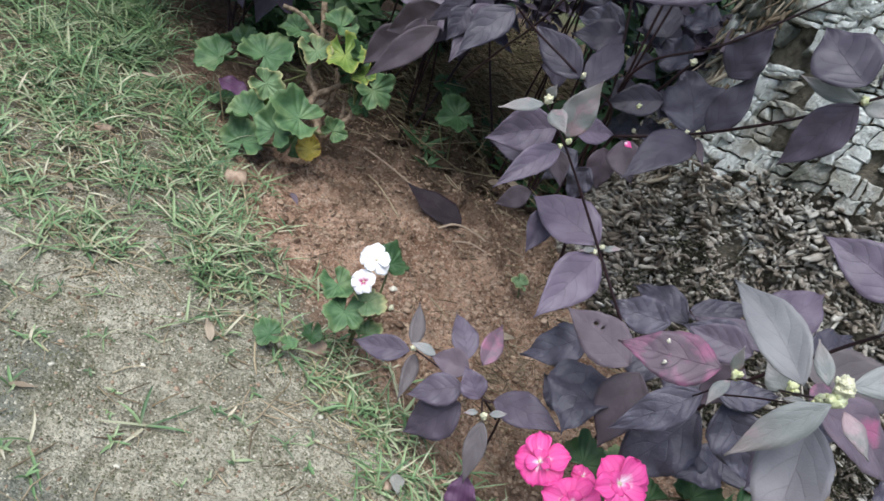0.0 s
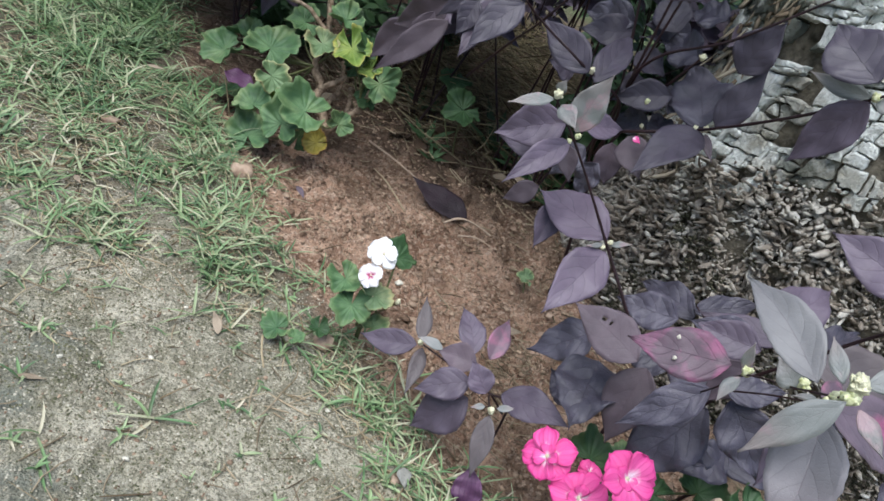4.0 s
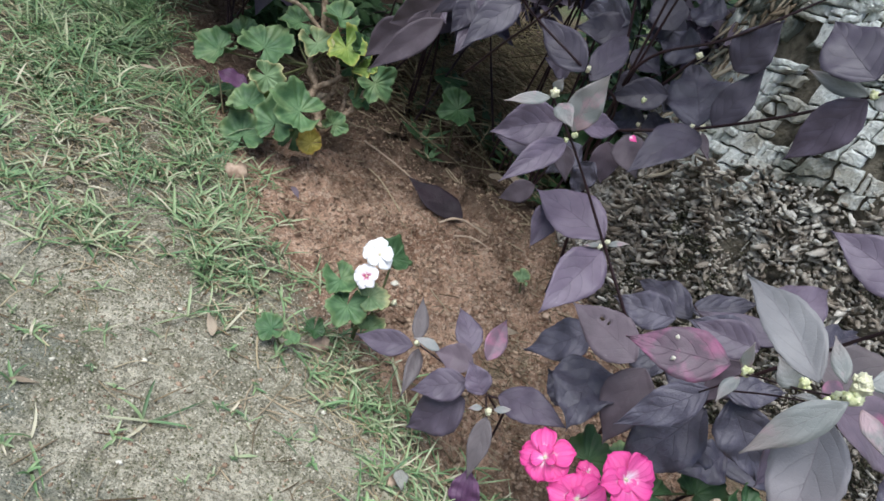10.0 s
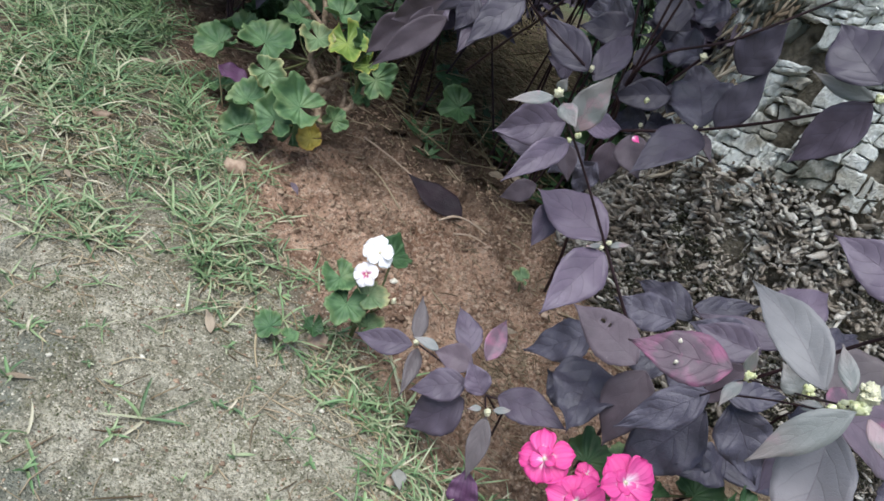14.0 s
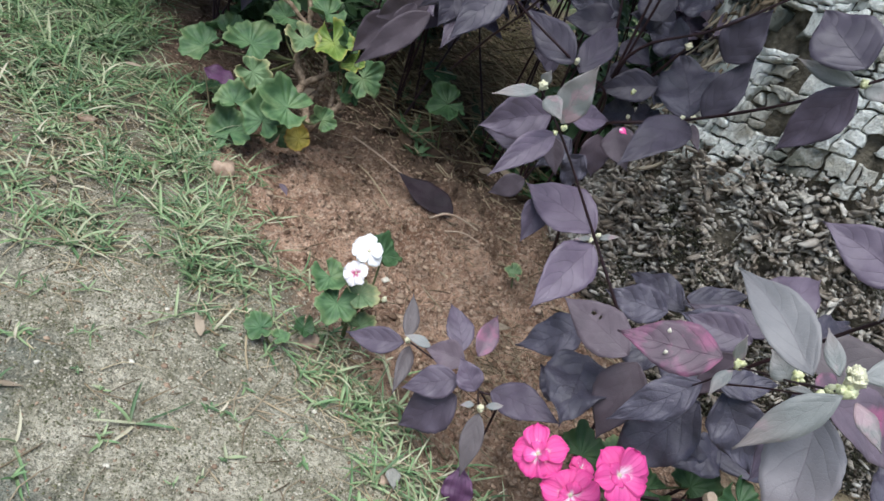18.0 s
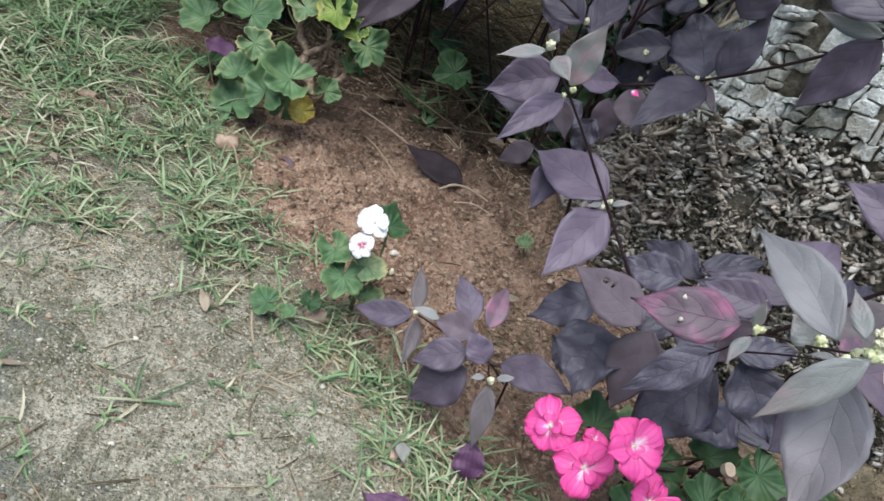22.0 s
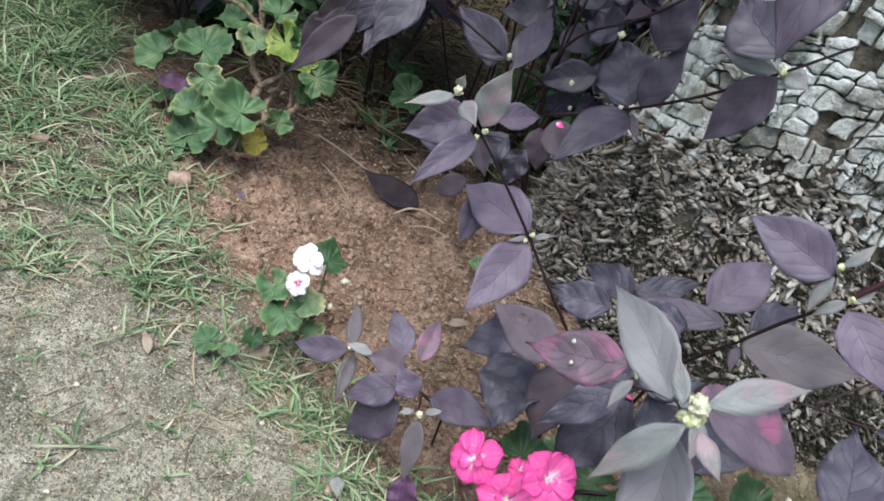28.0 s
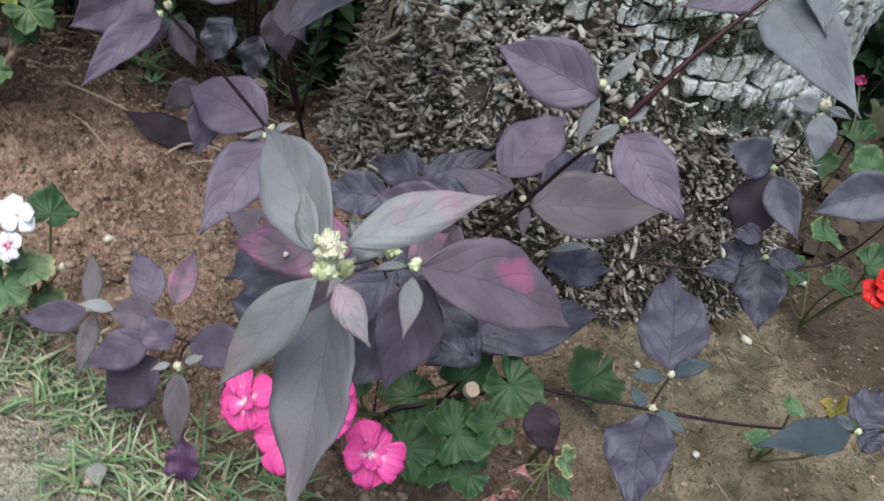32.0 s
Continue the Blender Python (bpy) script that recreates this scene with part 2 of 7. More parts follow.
_m = Mat("purple_stem", 0.55)
STEM = _m.color(_m.mix(_m.noise(120, 3), (0.010, 0.006, 0.007), (0.040, 0.014, 0.018))).bump(_m.noise(500, 2), 0.4, 0.0006).m
_m = Mat("maroon_stem", 0.5, 0.4)
MAROON = _m.color(_m.mix(_m.noise(120, 3), (0.026, 0.008, 0.011), (0.075, 0.021, 0.028))).bump(_m.noise(500, 2), 0.4, 0.0006).m
_m = Mat("woody_stem", 0.8, 0.2)
WOODY = _m.color(_m.mix(_m.ramp(_m.noise(150, 5), (0.35, 0.0), (0.65, 1.0)), (0.16, 0.110, 0.072), (0.42, 0.32, 0.23))).bump(_m.noise(260, 4), 0.8, 0.002).m
_m = Mat("green_stalk", 0.5)
STALK = _m.color(_m.mix(_m.noise(80, 3), (0.09, 0.10, 0.035), (0.16, 0.17, 0.07))).m
_m = Mat("yellow_bud", 0.6)
BUD = _m.color(_m.mix(_m.ramp(_m.noise(350, 3), (0.35, 0.0), (0.65, 1.0)), (0.44, 0.46, 0.20), (0.78, 0.78, 0.52))).bump(_m.noise(500, 2), 0.4, 0.0006).m
_m = Mat("cream_bud", 0.65)
CREAM = _m.color(_m.mix(_m.noise(500, 3), (0.62, 0.58, 0.36), (0.86, 0.83, 0.62))).bump(_m.voronoi(1200), 0.8, 0.001).m


def petal_material(name, throat, body, rim, veins, reach=0.42):
    m = Mat(name, 0.5, 0.3)
    u, v = m.uv()
    n = m.noise(300, 3)
    ray = m.math("MULTIPLY", m.math("ABSOLUTE", m.math("SUBTRACT", v, 0.5)), 0.75)
    c = m.ramp(m.math("ADD", m.math("ADD", u, ray), m.math("MULTIPLY", m.math("SUBTRACT", n, 0.5), 0.22)), (reach * 0.45, throat), (reach, body), (0.98, rim))
    line = m.ramp(m.math("ABSOLUTE", m.math("SUBTRACT", m.math("FRACT", m.math("MULTIPLY", v, 6.0)), 0.5)), (0.0, 1.0), (0.22, 0.0))
    c = m.mix(m.math("MULTIPLY", line, 0.25), c, veins)
    m.color(c).bump(m.math("ADD", line, m.noise(400, 2)), 0.35, 0.0008)
    m.b.inputs["Subsurface Weight"].default_value = 0.0
    return m.m


PINK = petal_material("pink_petal", (0.90, 0.72, 0.80), (0.80, 0.120, 0.37), (0.77, 0.075, 0.31), (0.62, 0.025, 0.21), 0.50)
WHITE = petal_material("white_petal", (0.78, 0.42, 0.52), (0.90, 0.87, 0.88), (0.89, 0.87, 0.87), (0.84, 0.74, 0.77), 0.26)
STREAKED = petal_material("streaked_white_petal", (0.42, 0.03, 0.14), (0.90, 0.84, 0.86), (0.89, 0.86, 0.87), (0.80, 0.45, 0.56), 0.52)
RED = petal_material("red_petal", (0.5, 0.02, 0.02), (0.62, 0.015, 0.012), (0.7, 0.02, 0.015), (0.4, 0.01, 0.01))
WITHERED = petal_material("withered_petal", (0.40, 0.28, 0.20), (0.40, 0.13, 0.14), (0.52, 0.34, 0.30), (0.22, 0.06, 0.06))
MAUVE = petal_material("mauve_bract", (0.06, 0.022, 0.055), (0.090, 0.038, 0.085), (0.14, 0.070, 0.13), (0.03, 0.010, 0.03))

_m = Mat("pale_stone", 0.8, 0.2)
STONE = _m.color(_m.mix(_m.ramp(_m.noise(90, 4), (0.35, 0.0), (0.65, 1.0)), (0.30, 0.20, 0.14), (0.52, 0.39, 0.29))).bump(_m.noise(200, 4), 0.7, 0.002).m
_m = Mat("white_chip", 0.7, 0.2)
CHIP = _m.color(_m.mix(_m.noise(200, 3), (0.55, 0.50, 0.40), (0.80, 0.76, 0.66))).bump(_m.noise(600, 3), 0.6, 0.001).m
_m = Mat("dry_straw", 0.75, 0.2)
STRAW = _m.color(_m.mix(_m.island(), (0.22, 0.16, 0.09), (0.50, 0.42, 0.28))).bump(_m.noise(400, 2), 0.4, 0.0006).m
_m = Mat("pale_root", 0.8, 0.2)
PALE_ROOT = _m.color(_m.mix(_m.noise(200, 4), (0.32, 0.22, 0.15), (0.58, 0.47, 0.36))).bump(_m.noise(300, 3), 0.6, 0.001).m
_m = Mat("bleached_root", 0.85, 0.2)
BLEACHED = _m.color(_m.mix(_m.noise(200, 4), (0.34, 0.31, 0.26), (0.66, 0.63, 0.56))).bump(_m.noise(300, 3), 0.6, 0.001).m
_m = Mat("soil_crumb", 0.95, 0.1)
CRUMB = _m.color(_m.mix(_m.island(), (0.135, 0.086, 0.059), (0.47, 0.345, 0.246))).bump(_m.noise(500, 3), 0.6, 0.001).m

_m = Mat("grass_blade", 0.5, 0.35)
_u, _v = _m.uv()
_c = _m.ramp(_m.island(), (0.0, (0.062, 0.110, 0.048)), (0.20, (0.105, 0.190, 0.080)), (0.42, (0.170, 0.270, 0.118)), (0.66, (0.26, 0.350, 0.170)), (0.88, (0.37, 0.40, 0.25)), (1.0, (0.54, 0.48, 0.36)))
_p = _m.t.nodes.new("ShaderNodeSeparateXYZ")
_m.link(_m.geo.outputs["Position"], _p.inputs[0])
_lush = _m.ramp(_m.math("ADD", _p.outputs[1], _m.math("MULTIPLY", _m.math("SUBTRACT", _m.noise(9, 4), 0.5), 0.7)), (0.46, 0.0), (0.78, 0.75))
_c = _m.mix(_lush, _c, _m.ramp(_m.island(), (0.0, (0.040, 0.085, 0.034)), (0.6, (0.110, 0.195, 0.070)), (1.0, (0.24, 0.30, 0.14))))
_c = _m.mix(_m.math("MULTIPLY", _m.ramp(_m.noise(19, 4), (0.50, 0.0), (0.64, 1.0)), _m.ramp(_m.island(), (0.2, 0.05), (0.8, 0.55))), _c, (0.42, 0.39, 0.28))
_c = _m.mix(_m.ramp(_u, (0.0, 0.35), (0.3, 0.0)), _c, (0.26, 0.23, 0.14))
GRASS = _m.color(_c).m

# ground: sandy grey lawn soil with moss against the reddish soil of the bed
_m = Mat("garden_soil", 0.95, 0.12)
_a = _m.t.nodes.new("ShaderNodeAttribute")
_a.attribute_name = "bed"
_bed = _m.ramp(_m.math("ADD", _a.outputs["Fac"], _m.math("MULTIPLY", _m.math("SUBTRACT", _m.noise(28, 5), 0.5), 0.9)), (0.40, 0.0), (0.62, 1.0))
_lawn = _m.mix(_m.ramp(_m.noise(22, 8, None, 0.68), (0.36, 0.0), (0.60, 1.0)), (0.345, 0.317, 0.225), (0.73, 0.67, 0.53))
_lawn = _m.mix(_m.math("MULTIPLY", _m.ramp(_m.noise(9, 6), (0.48, 0.0), (0.64, 1.0)), 0.55), _lawn, (0.125, 0.125, 0.080))
_lawn = _m.mix(_m.math("MULTIPLY", _m.ramp(_m.noise(48, 5), (0.50, 0.0), (0.62, 1.0)), 0.3), _lawn, (0.10, 0.098, 0.058))
_lawn = _m.mix(_m.math("MULTIPLY", _m.ramp(_m.noise(170, 4, None, 0.65), (0.48, 0.0), (0.60, 1.0)), 0.45), _lawn, (0.12, 0.112, 0.070))
_lawn = _m.mix(_m.math("MULTIPLY", _m.ramp(_m.noise(330, 4, None, 0.7), (0.50, 0.0), (0.60, 1.0)), 0.55), _lawn, (0.085, 0.082, 0.048))
_lawn = _m.mix(_m.math("MULTIPLY", _m.ramp(_m.noise(260, 3), (0.56, 0.0), (0.66, 1.0)), 0.8), _lawn, (0.66, 0.60, 0.47))
_p = _m.t.nodes.new("ShaderNodeSeparateXYZ")
_m.link(_m.geo.outputs["Position"], _p.inputs[0])
_soil = _m.mix(_m.ramp(_m.noise(17, 8, None, 0.68), (0.36, 0.0), (0.62, 1.0)), (0.280, 0.163, 0.107), (0.635, 0.425, 0.302))
_soil = _m.mix(_m.math("MULTIPLY", _m.ramp(_m.noise(120, 5), (0.54, 0.0), (0.66, 1.0)), 0.7), _soil, (0.095, 0.058, 0.040))
_soil = _m.mix(_m.math("MULTIPLY", _m.ramp(_m.noise(170, 4), (0.52, 0.0), (0.60, 1.0)), 0.85), _soil, (0.67, 0.50, 0.375))
_soil = _m.mix(_m.math("MULTIPLY", _m.ramp(_m.noise(8, 5, None, 0.6), (0.50, 0.0), (0.62, 1.0)), 0.55), _soil, (0.165, 0.112, 0.076))
_soil = _m.mix(_m.math("MULTIPLY", _m.ramp(_m.noise(420, 3, None, 0.6), (0.53, 0.0), (0.63, 1.0)), 0.48), _soil, (0.078, 0.046, 0.031))
_dark = _m.ramp(_m.math("ADD", _p.outputs[1], _m.math("MULTIPLY", _m.math("SUBTRACT", _m.noise(20, 5), 0.5), 0.25)), (0.24, 0.65), (0.36, 0.0))
_soil = _m.mix(_dark, _soil, _m.mix(_m.noise(90, 5), (0.085, 0.066, 0.046), (0.24, 0.19, 0.135)))
_sand = _m.mix(_m.ramp(_m.noise(20, 6), (0.30, 0.0), (0.66, 1.0)), (0.170, 0.135, 0.083), (0.46, 0.385, 0.257))
_sand = _m.mix(_m.math("MULTIPLY", _m.ramp(_m.noise(26, 6, None, 0.65), (0.50, 0.0), (0.62, 1.0)), 0.55), _sand, (0.105, 0.100, 0.058))
_sand = _m.mix(_m.math("MULTIPLY", _m.ramp(_m.noise(210, 3), (0.58, 0.0), (0.66, 1.0)), 0.6), _sand, (0.075, 0.062, 0.042))
_b = _m.t.nodes.new("ShaderNodeAttribute")
_b.attribute_name = "sand"
_soil = _m.mix(_m.ramp(_m.math("ADD", _b.outputs["Fac"], _m.math("MULTIPLY", _m.math("SUBTRACT", _m.noise(12, 4), 0.5), 0.8)), (0.3, 0.0), (0.8, 1.0)), _soil, _sand)
# humus tone at the bed's back and right, with the bushes' shade mixed in
_shaded_humus = _m.ramp(_m.math("ADD", _m.math("ADD", _p.outputs[1], _m.ramp(_p.outputs[0], (0.68, 0.0), (0.88, 0.38))), _m.math("MULTIPLY", _m.math("SUBTRACT", _m.noise(11, 5), 0.5), 0.5)), (0.70, 0.0), (0.88, 0.8))
_soil = _m.mix(_shaded_humus, _soil, _m.mix(_m.noise(70, 5), (0.070, 0.048, 0.034), (0.17, 0.122, 0.088)))
_thatch = _m.ramp(_m.math("ADD", _p.outputs[1], _m.math("MULTIPLY", _m.math("SUBTRACT", _m.noise(14, 5), 0.5), 0.5)), (0.36, 0.0), (0.58, 0.9))
_damp = _m.math("MULTIPLY", _m.ramp(_m.math("ADD", _m.math("SUBTRACT", _m.math("MULTIPLY", _p.outputs[0], -1.0), _p.outputs[1]), _m.math("MULTIPLY", _m.math("SUBTRACT", _m.noise(16, 5), 0.5), 0.5)), (0.07, 0.0), (0.17, 1.0)), 0.7)
_lawn = _m.mix(_damp, _lawn, _m.mix(_m.noise(130, 4), (0.10, 0.115, 0.092), (0.29, 0.31, 0.265)))
_lawn = _m.mix(_thatch, _lawn, _m.mix(_m.noise(60, 5), (0.070, 0.056, 0.038), (0.21, 0.175, 0.122)))
_rim = _m.ramp(_m.math("ADD", _a.outputs["Fac"], _m.math("MULTIPLY", _m.math("SUBTRACT", _m.noise(24, 5), 0.5), 0.5)), (0.02, 0.0), (0.30, 0.85))
_lawn = _m.mix(_rim, _lawn, _m.mix(_m.noise(70, 5), (0.085, 0.070, 0.050), (0.27, 0.225, 0.165)))
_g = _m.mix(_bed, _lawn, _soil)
_r = _m.t.nodes.new("ShaderNodeVectorMath")
_r.operation = "DISTANCE"
_m.link(_m.geo.outputs["Position"], _r.inputs[0])
_r.inputs[1].default_value = (0.0, 0.7, 0.0)
_wide = _m.ramp(_m.math("ADD", _m.math("MULTIPLY", _r.outputs["Value"], 0.3), _m.math("MULTIPLY", _m.math("SUBTRACT", _m.noise(5, 4), 0.5), 0.3)), (0.42, 0.0), (0.62, 1.0))
_g = _m.mix(_wide, _g, _m.mix(_m.ramp(_m.noise(3, 8, None, 0.7), (0.35, 0.0), (0.65, 1.0)), (0.075, 0.105, 0.045), (0.17, 0.20, 0.10)))
_chip = _m.math("MULTIPLY", _m.ramp(_m.voronoi(70), (0.07, 1.0), (0.10, 0.0)), _m.ramp(_m.noise(33, 2), (0.60, 0.0), (0.63, 1.0)))
_g = _m.mix(_chip, _g, (0.62, 0.57, 0.48))
_h = _m.math("ADD", _m.math("MULTIPLY", _m.noise(90, 6), 1.2), _m.math("MULTIPLY", _m.noise(420, 4), 0.5))
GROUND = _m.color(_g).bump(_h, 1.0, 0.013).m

_m = Mat("palm_bark", 0.9, 0.15)
_c = _m.mix(_m.ramp(_m.noise(30, 7, None, 0.65), (0.32, 0.0), (0.46, 1.0)), (0.50, 0.49, 0.43), (0.86, 0.88, 0.84))
_c = _m.mix(_m.math("MULTIPLY", _m.ramp(_m.noise(11, 6, None, 0.65), (0.51, 0.0), (0.60, 1.0)), 0.6), _c, (0.27, 0.24, 0.17))
_p = _m.t.nodes.new("ShaderNodeSeparateXYZ")
_m.link(_m.geo.outputs["Position"], _p.inputs[0])
_moss = _m.noise(9.5, 6, None, 0.62)
_level = _m.math("ADD", _p.outputs[2], _m.math("MULTIPLY", _m.math("SUBTRACT", _m.noise(14, 4), 0.5), 0.05))
for _z, _from, _to in ((0.340, 0.42, 0.46), (0.257, 0.47, 0.51), (0.430, 0.37, 0.33)):
    _band = _m.ramp(_m.math("ABSOLUTE", _m.math("SUBTRACT", _level, _z)), (0.006, 0.20), (0.024, 0.0))
    _gate = _m.math("MULTIPLY", _m.math("SUBTRACT", _p.outputs[0], _from), 1 / (_to - _from))
    _moss = _m.math("ADD", _moss, _m.math("MULTIPLY", _band, _m.ramp(_gate, (0.0, 0.0), (1.0, 1.0))))
_c = _m.mix(_m.math("MULTIPLY", _m.ramp(_moss, (0.58, 0.0), (0.65, 1.0)), 0.85), _c, (0.058, 0.070, 0.050))
_c = _m.mix(_m.math("MULTIPLY", _m.ramp(_m.noise(95, 6), (0.55, 0.0), (0.65, 1.0)), 0.32), _c, (0.13, 0.12, 0.095))
_c = _m.mix(_m.math("MULTIPLY", _m.math("POWER", _m.random(), 3.0), 0.5), _c, (0.36, 0.32, 0.25))
_w = _m.node("ShaderNodeMapping")
_w.inputs["Scale"].default_value = (1.0, 1.0, 0.28)
_m.link(_m.geo.outputs["Position"], _w.inputs["Vector"])
_streak = _m.noise(240, 5, _w.outputs[0], 0.65)
_c = _m.mix(_m.math("MULTIPLY", _m.ramp(_streak, (0.50, 0.0), (0.62, 1.0)), 0.16), _c, (0.16, 0.15, 0.12))
BARK = _m.color(_c).bump(_m.math("ADD", _m.math("ADD", _m.noise(110, 6), _m.noise(380, 4)), _m.math("MULTIPLY", _streak, 1.5)), 1.0, 0.0030).m
_m = Mat("trunk_crevice", 0.95, 0.1)
CREVICE = _m.color(_m.mix(_m.ramp(_m.noise(60, 5), (0.35, 0.0), (0.65, 1.0)), (0.055, 0.049, 0.037), (0.20, 0.175, 0.135))).bump(_m.noise(160, 6), 1.0, 0.006).m
_m = Mat("palm_rootlet", 0.9, 0.15)
_c = _m.ramp(_m.island(), (0.0, (0.18, 0.150, 0.120)), (0.45, (0.36, 0.315, 0.262)), (0.88, (0.52, 0.480, 0.420)), (1.0, (0.70, 0.67, 0.61)))
_c = _m.mix(_m.math("MULTIPLY", _m.ramp(_m.noise(24, 4), (0.44, 0.0), (0.60, 1.0)), 0.65), _c, (0.150, 0.118, 0.090))
_p = _m.t.nodes.new("ShaderNodeSeparateXYZ")
_m.link(_m.geo.outputs["Position"], _p.inputs[0])
_lichen = _m.math("ADD", _m.noise(17, 5), _m.ramp(_p.outputs[2], (0.12, 0.0), (0.26, 0.12)))
_c = _m.mix(_m.math("MULTIPLY", _m.ramp(_lichen, (0.58, 0.0), (0.70, 1.0)), 0.5), _c, (0.66, 0.65, 0.60))
ROOTLET = _m.color(_c).bump(_m.noise(380, 5), 1.0, 0.0025).m
_m = Mat("moss", 0.95, 0.1)
MOSS = _m.color(_m.mix(_m.island(), (0.080, 0.086, 0.048), (0.21, 0.20, 0.12))).m
_m = Mat("dark_moss", 0.95, 0.1)
DARK_MOSS = _m.color(_m.mix(_m.island(), (0.036, 0.038, 0.025), (0.125, 0.115, 0.080))).m
_m = Mat("palm_fibre", 0.9, 0.1)
FIBRE = _m.color(_m.mix(_m.island(), (0.14, 0.105, 0.07), (0.46, 0.40, 0.31))).bump(_m.noise(300, 3), 0.5, 0.001).m
_m = Mat("dead_straw", 0.9, 0.1)
DEAD_STRAW = _m.color(_m.mix(_m.island(), (0.075, 0.060, 0.036), (0.30, 0.255, 0.155))).m
_m = Mat("grit", 0.95, 0.1)
GRIT = _m.color(_m.ramp(_m.island(), (0.0, (0.13, 0.12, 0.08)), (0.4, (0.34, 0.31, 0.235)), (1.0, (0.68, 0.63, 0.52)))).m
_m = Mat("rotten_leaf", 0.8, 0.2)
ROTTEN = _m.color(_m.mix(_m.noise(90, 4), _m.mix(_m.island(), (0.035, 0.022, 0.015), (0.17, 0.11, 0.07)), (0.06, 0.042, 0.030))).bump(_m.noise(260, 4), 0.6, 0.001).m
_m = Mat("litter", 0.9, 0.1)
LITTER = _m.color(_m.mix(_m.island(), (0.09, 0.065, 0.04), (0.42, 0.34, 0.23))).bump(_m.noise(300, 3), 0.5, 0.001).m

# ---- shape helpers ----


def link_mesh(name, verts, faces, material, parent=None, label="", uvs=None, smooth=True):
    """One mesh object from world-space points, under its parent."""
    at = Vector(parent["at"]) if parent else Vector((0, 0, 0))
    me = bpy.data.meshes.new(name)
    me.from_pydata([tuple(Vector(v) - at) for v in verts] if parent else [tuple(v) for v in verts], [], faces)
    if uvs is not None:
        layer = me.uv_layers.new(name="uv")
        idx = np.empty(len(me.loops), dtype=np.int32)
        me.loops.foreach_get("vertex_index", idx)
        layer.data.foreach_set("uv", np.asarray(uvs, dtype=np.float32)[idx].ravel())
    if smooth:
        me.polygons.foreach_set("use_smooth", [True] * len(me.polygons))
    me.materials.append(material)
    ob = new(name, me)
    if parent:
        ob.parent = parent
        ob["at"] = tuple(at)
        if parent.parent:
            ob.matrix_parent_inverse = Matrix.Identity(4)
    if label:
        ob["label"] = label
    return ob


def thing(name, at, label, category, group=""):
    """An Empty at the base of a thing that carries its parts."""
    ob = new(name)
    ob.location = at
    ob["at"] = tuple(at)
    ob.empty_display_size = 0.02
    return tagged(ob, label, category, group)


def glide(points, steps=5):
    """A smooth line through the points."""
    p = [Vector(q) for q in points]
    if len(p) < 3:
        return [p[0].lerp(p[1], i / steps) for i in range(steps + 1)]
    out = []
    for i in range(len(p) - 1):
        a, b, c, d = p[max(i - 1, 0)], p[i], p[i + 1], p[min(i + 2, len(p) - 1)]
        for s in range(steps):
            t = s / steps
            out.append(0.5 * (2 * b + (c - a) * t + (2 * a - 5 * b + 4 * c - d) * t * t + (3 * b - a - 3 * c + d) * t ** 3))
    return out + [p[-1]]


def tube_data(points, r0, r1, sides=7, lumps=0.0, seed=0):
    """Vertices and faces of a tapered round stem along the points."""
    verts, faces = [], []
    n = len(points)
    ref = Vector((0.3, 0.2, 0.9))
    for i, p in enumerate(points):
        d = (points[min(i + 1, n - 1)] - points[max(i - 1, 0)]).normalized()
        a = d.cross(ref)
        if a.length < 1e-3:
            a = d.cross(Vector((1, 0, 0)))
        a.normalize()
        b = d.cross(a)
        r = r0 + (r1 - r0) * i / max(n - 1, 1)
        for k in range(sides):
            w = 2 * math.pi * k / sides
            rr = r * (1 + lumps * noise.noise(Vector((p.x * 90 + k, p.y * 90 + seed, p.z * 90))))
            verts.append(p + (a * math.cos(w) + b * math.sin(w)) * rr)
    for i in range(n - 1):
        for k in range(sides):
            k2 = (k + 1) % sides
            faces.append((i * sides + k, i * sides + k2, (i + 1) * sides + k2, (i + 1) * sides + k))
    faces.append(tuple(range(sides))[::-1])
    faces.append(tuple((n - 1) * sides + k for k in range(sides)))
    return verts, faces


def stem(parent, points, r0=0.0026, r1=0.0016, material=None, name="stem", lumps=0.25, label=""):
    thin = 0.68 if material is None else 1.0
    v, f = tube_data(glide(points), r0 * thin, r1 * thin, 7, lumps)
    return link_mesh(name, v, f, material or STEM, parent, label)


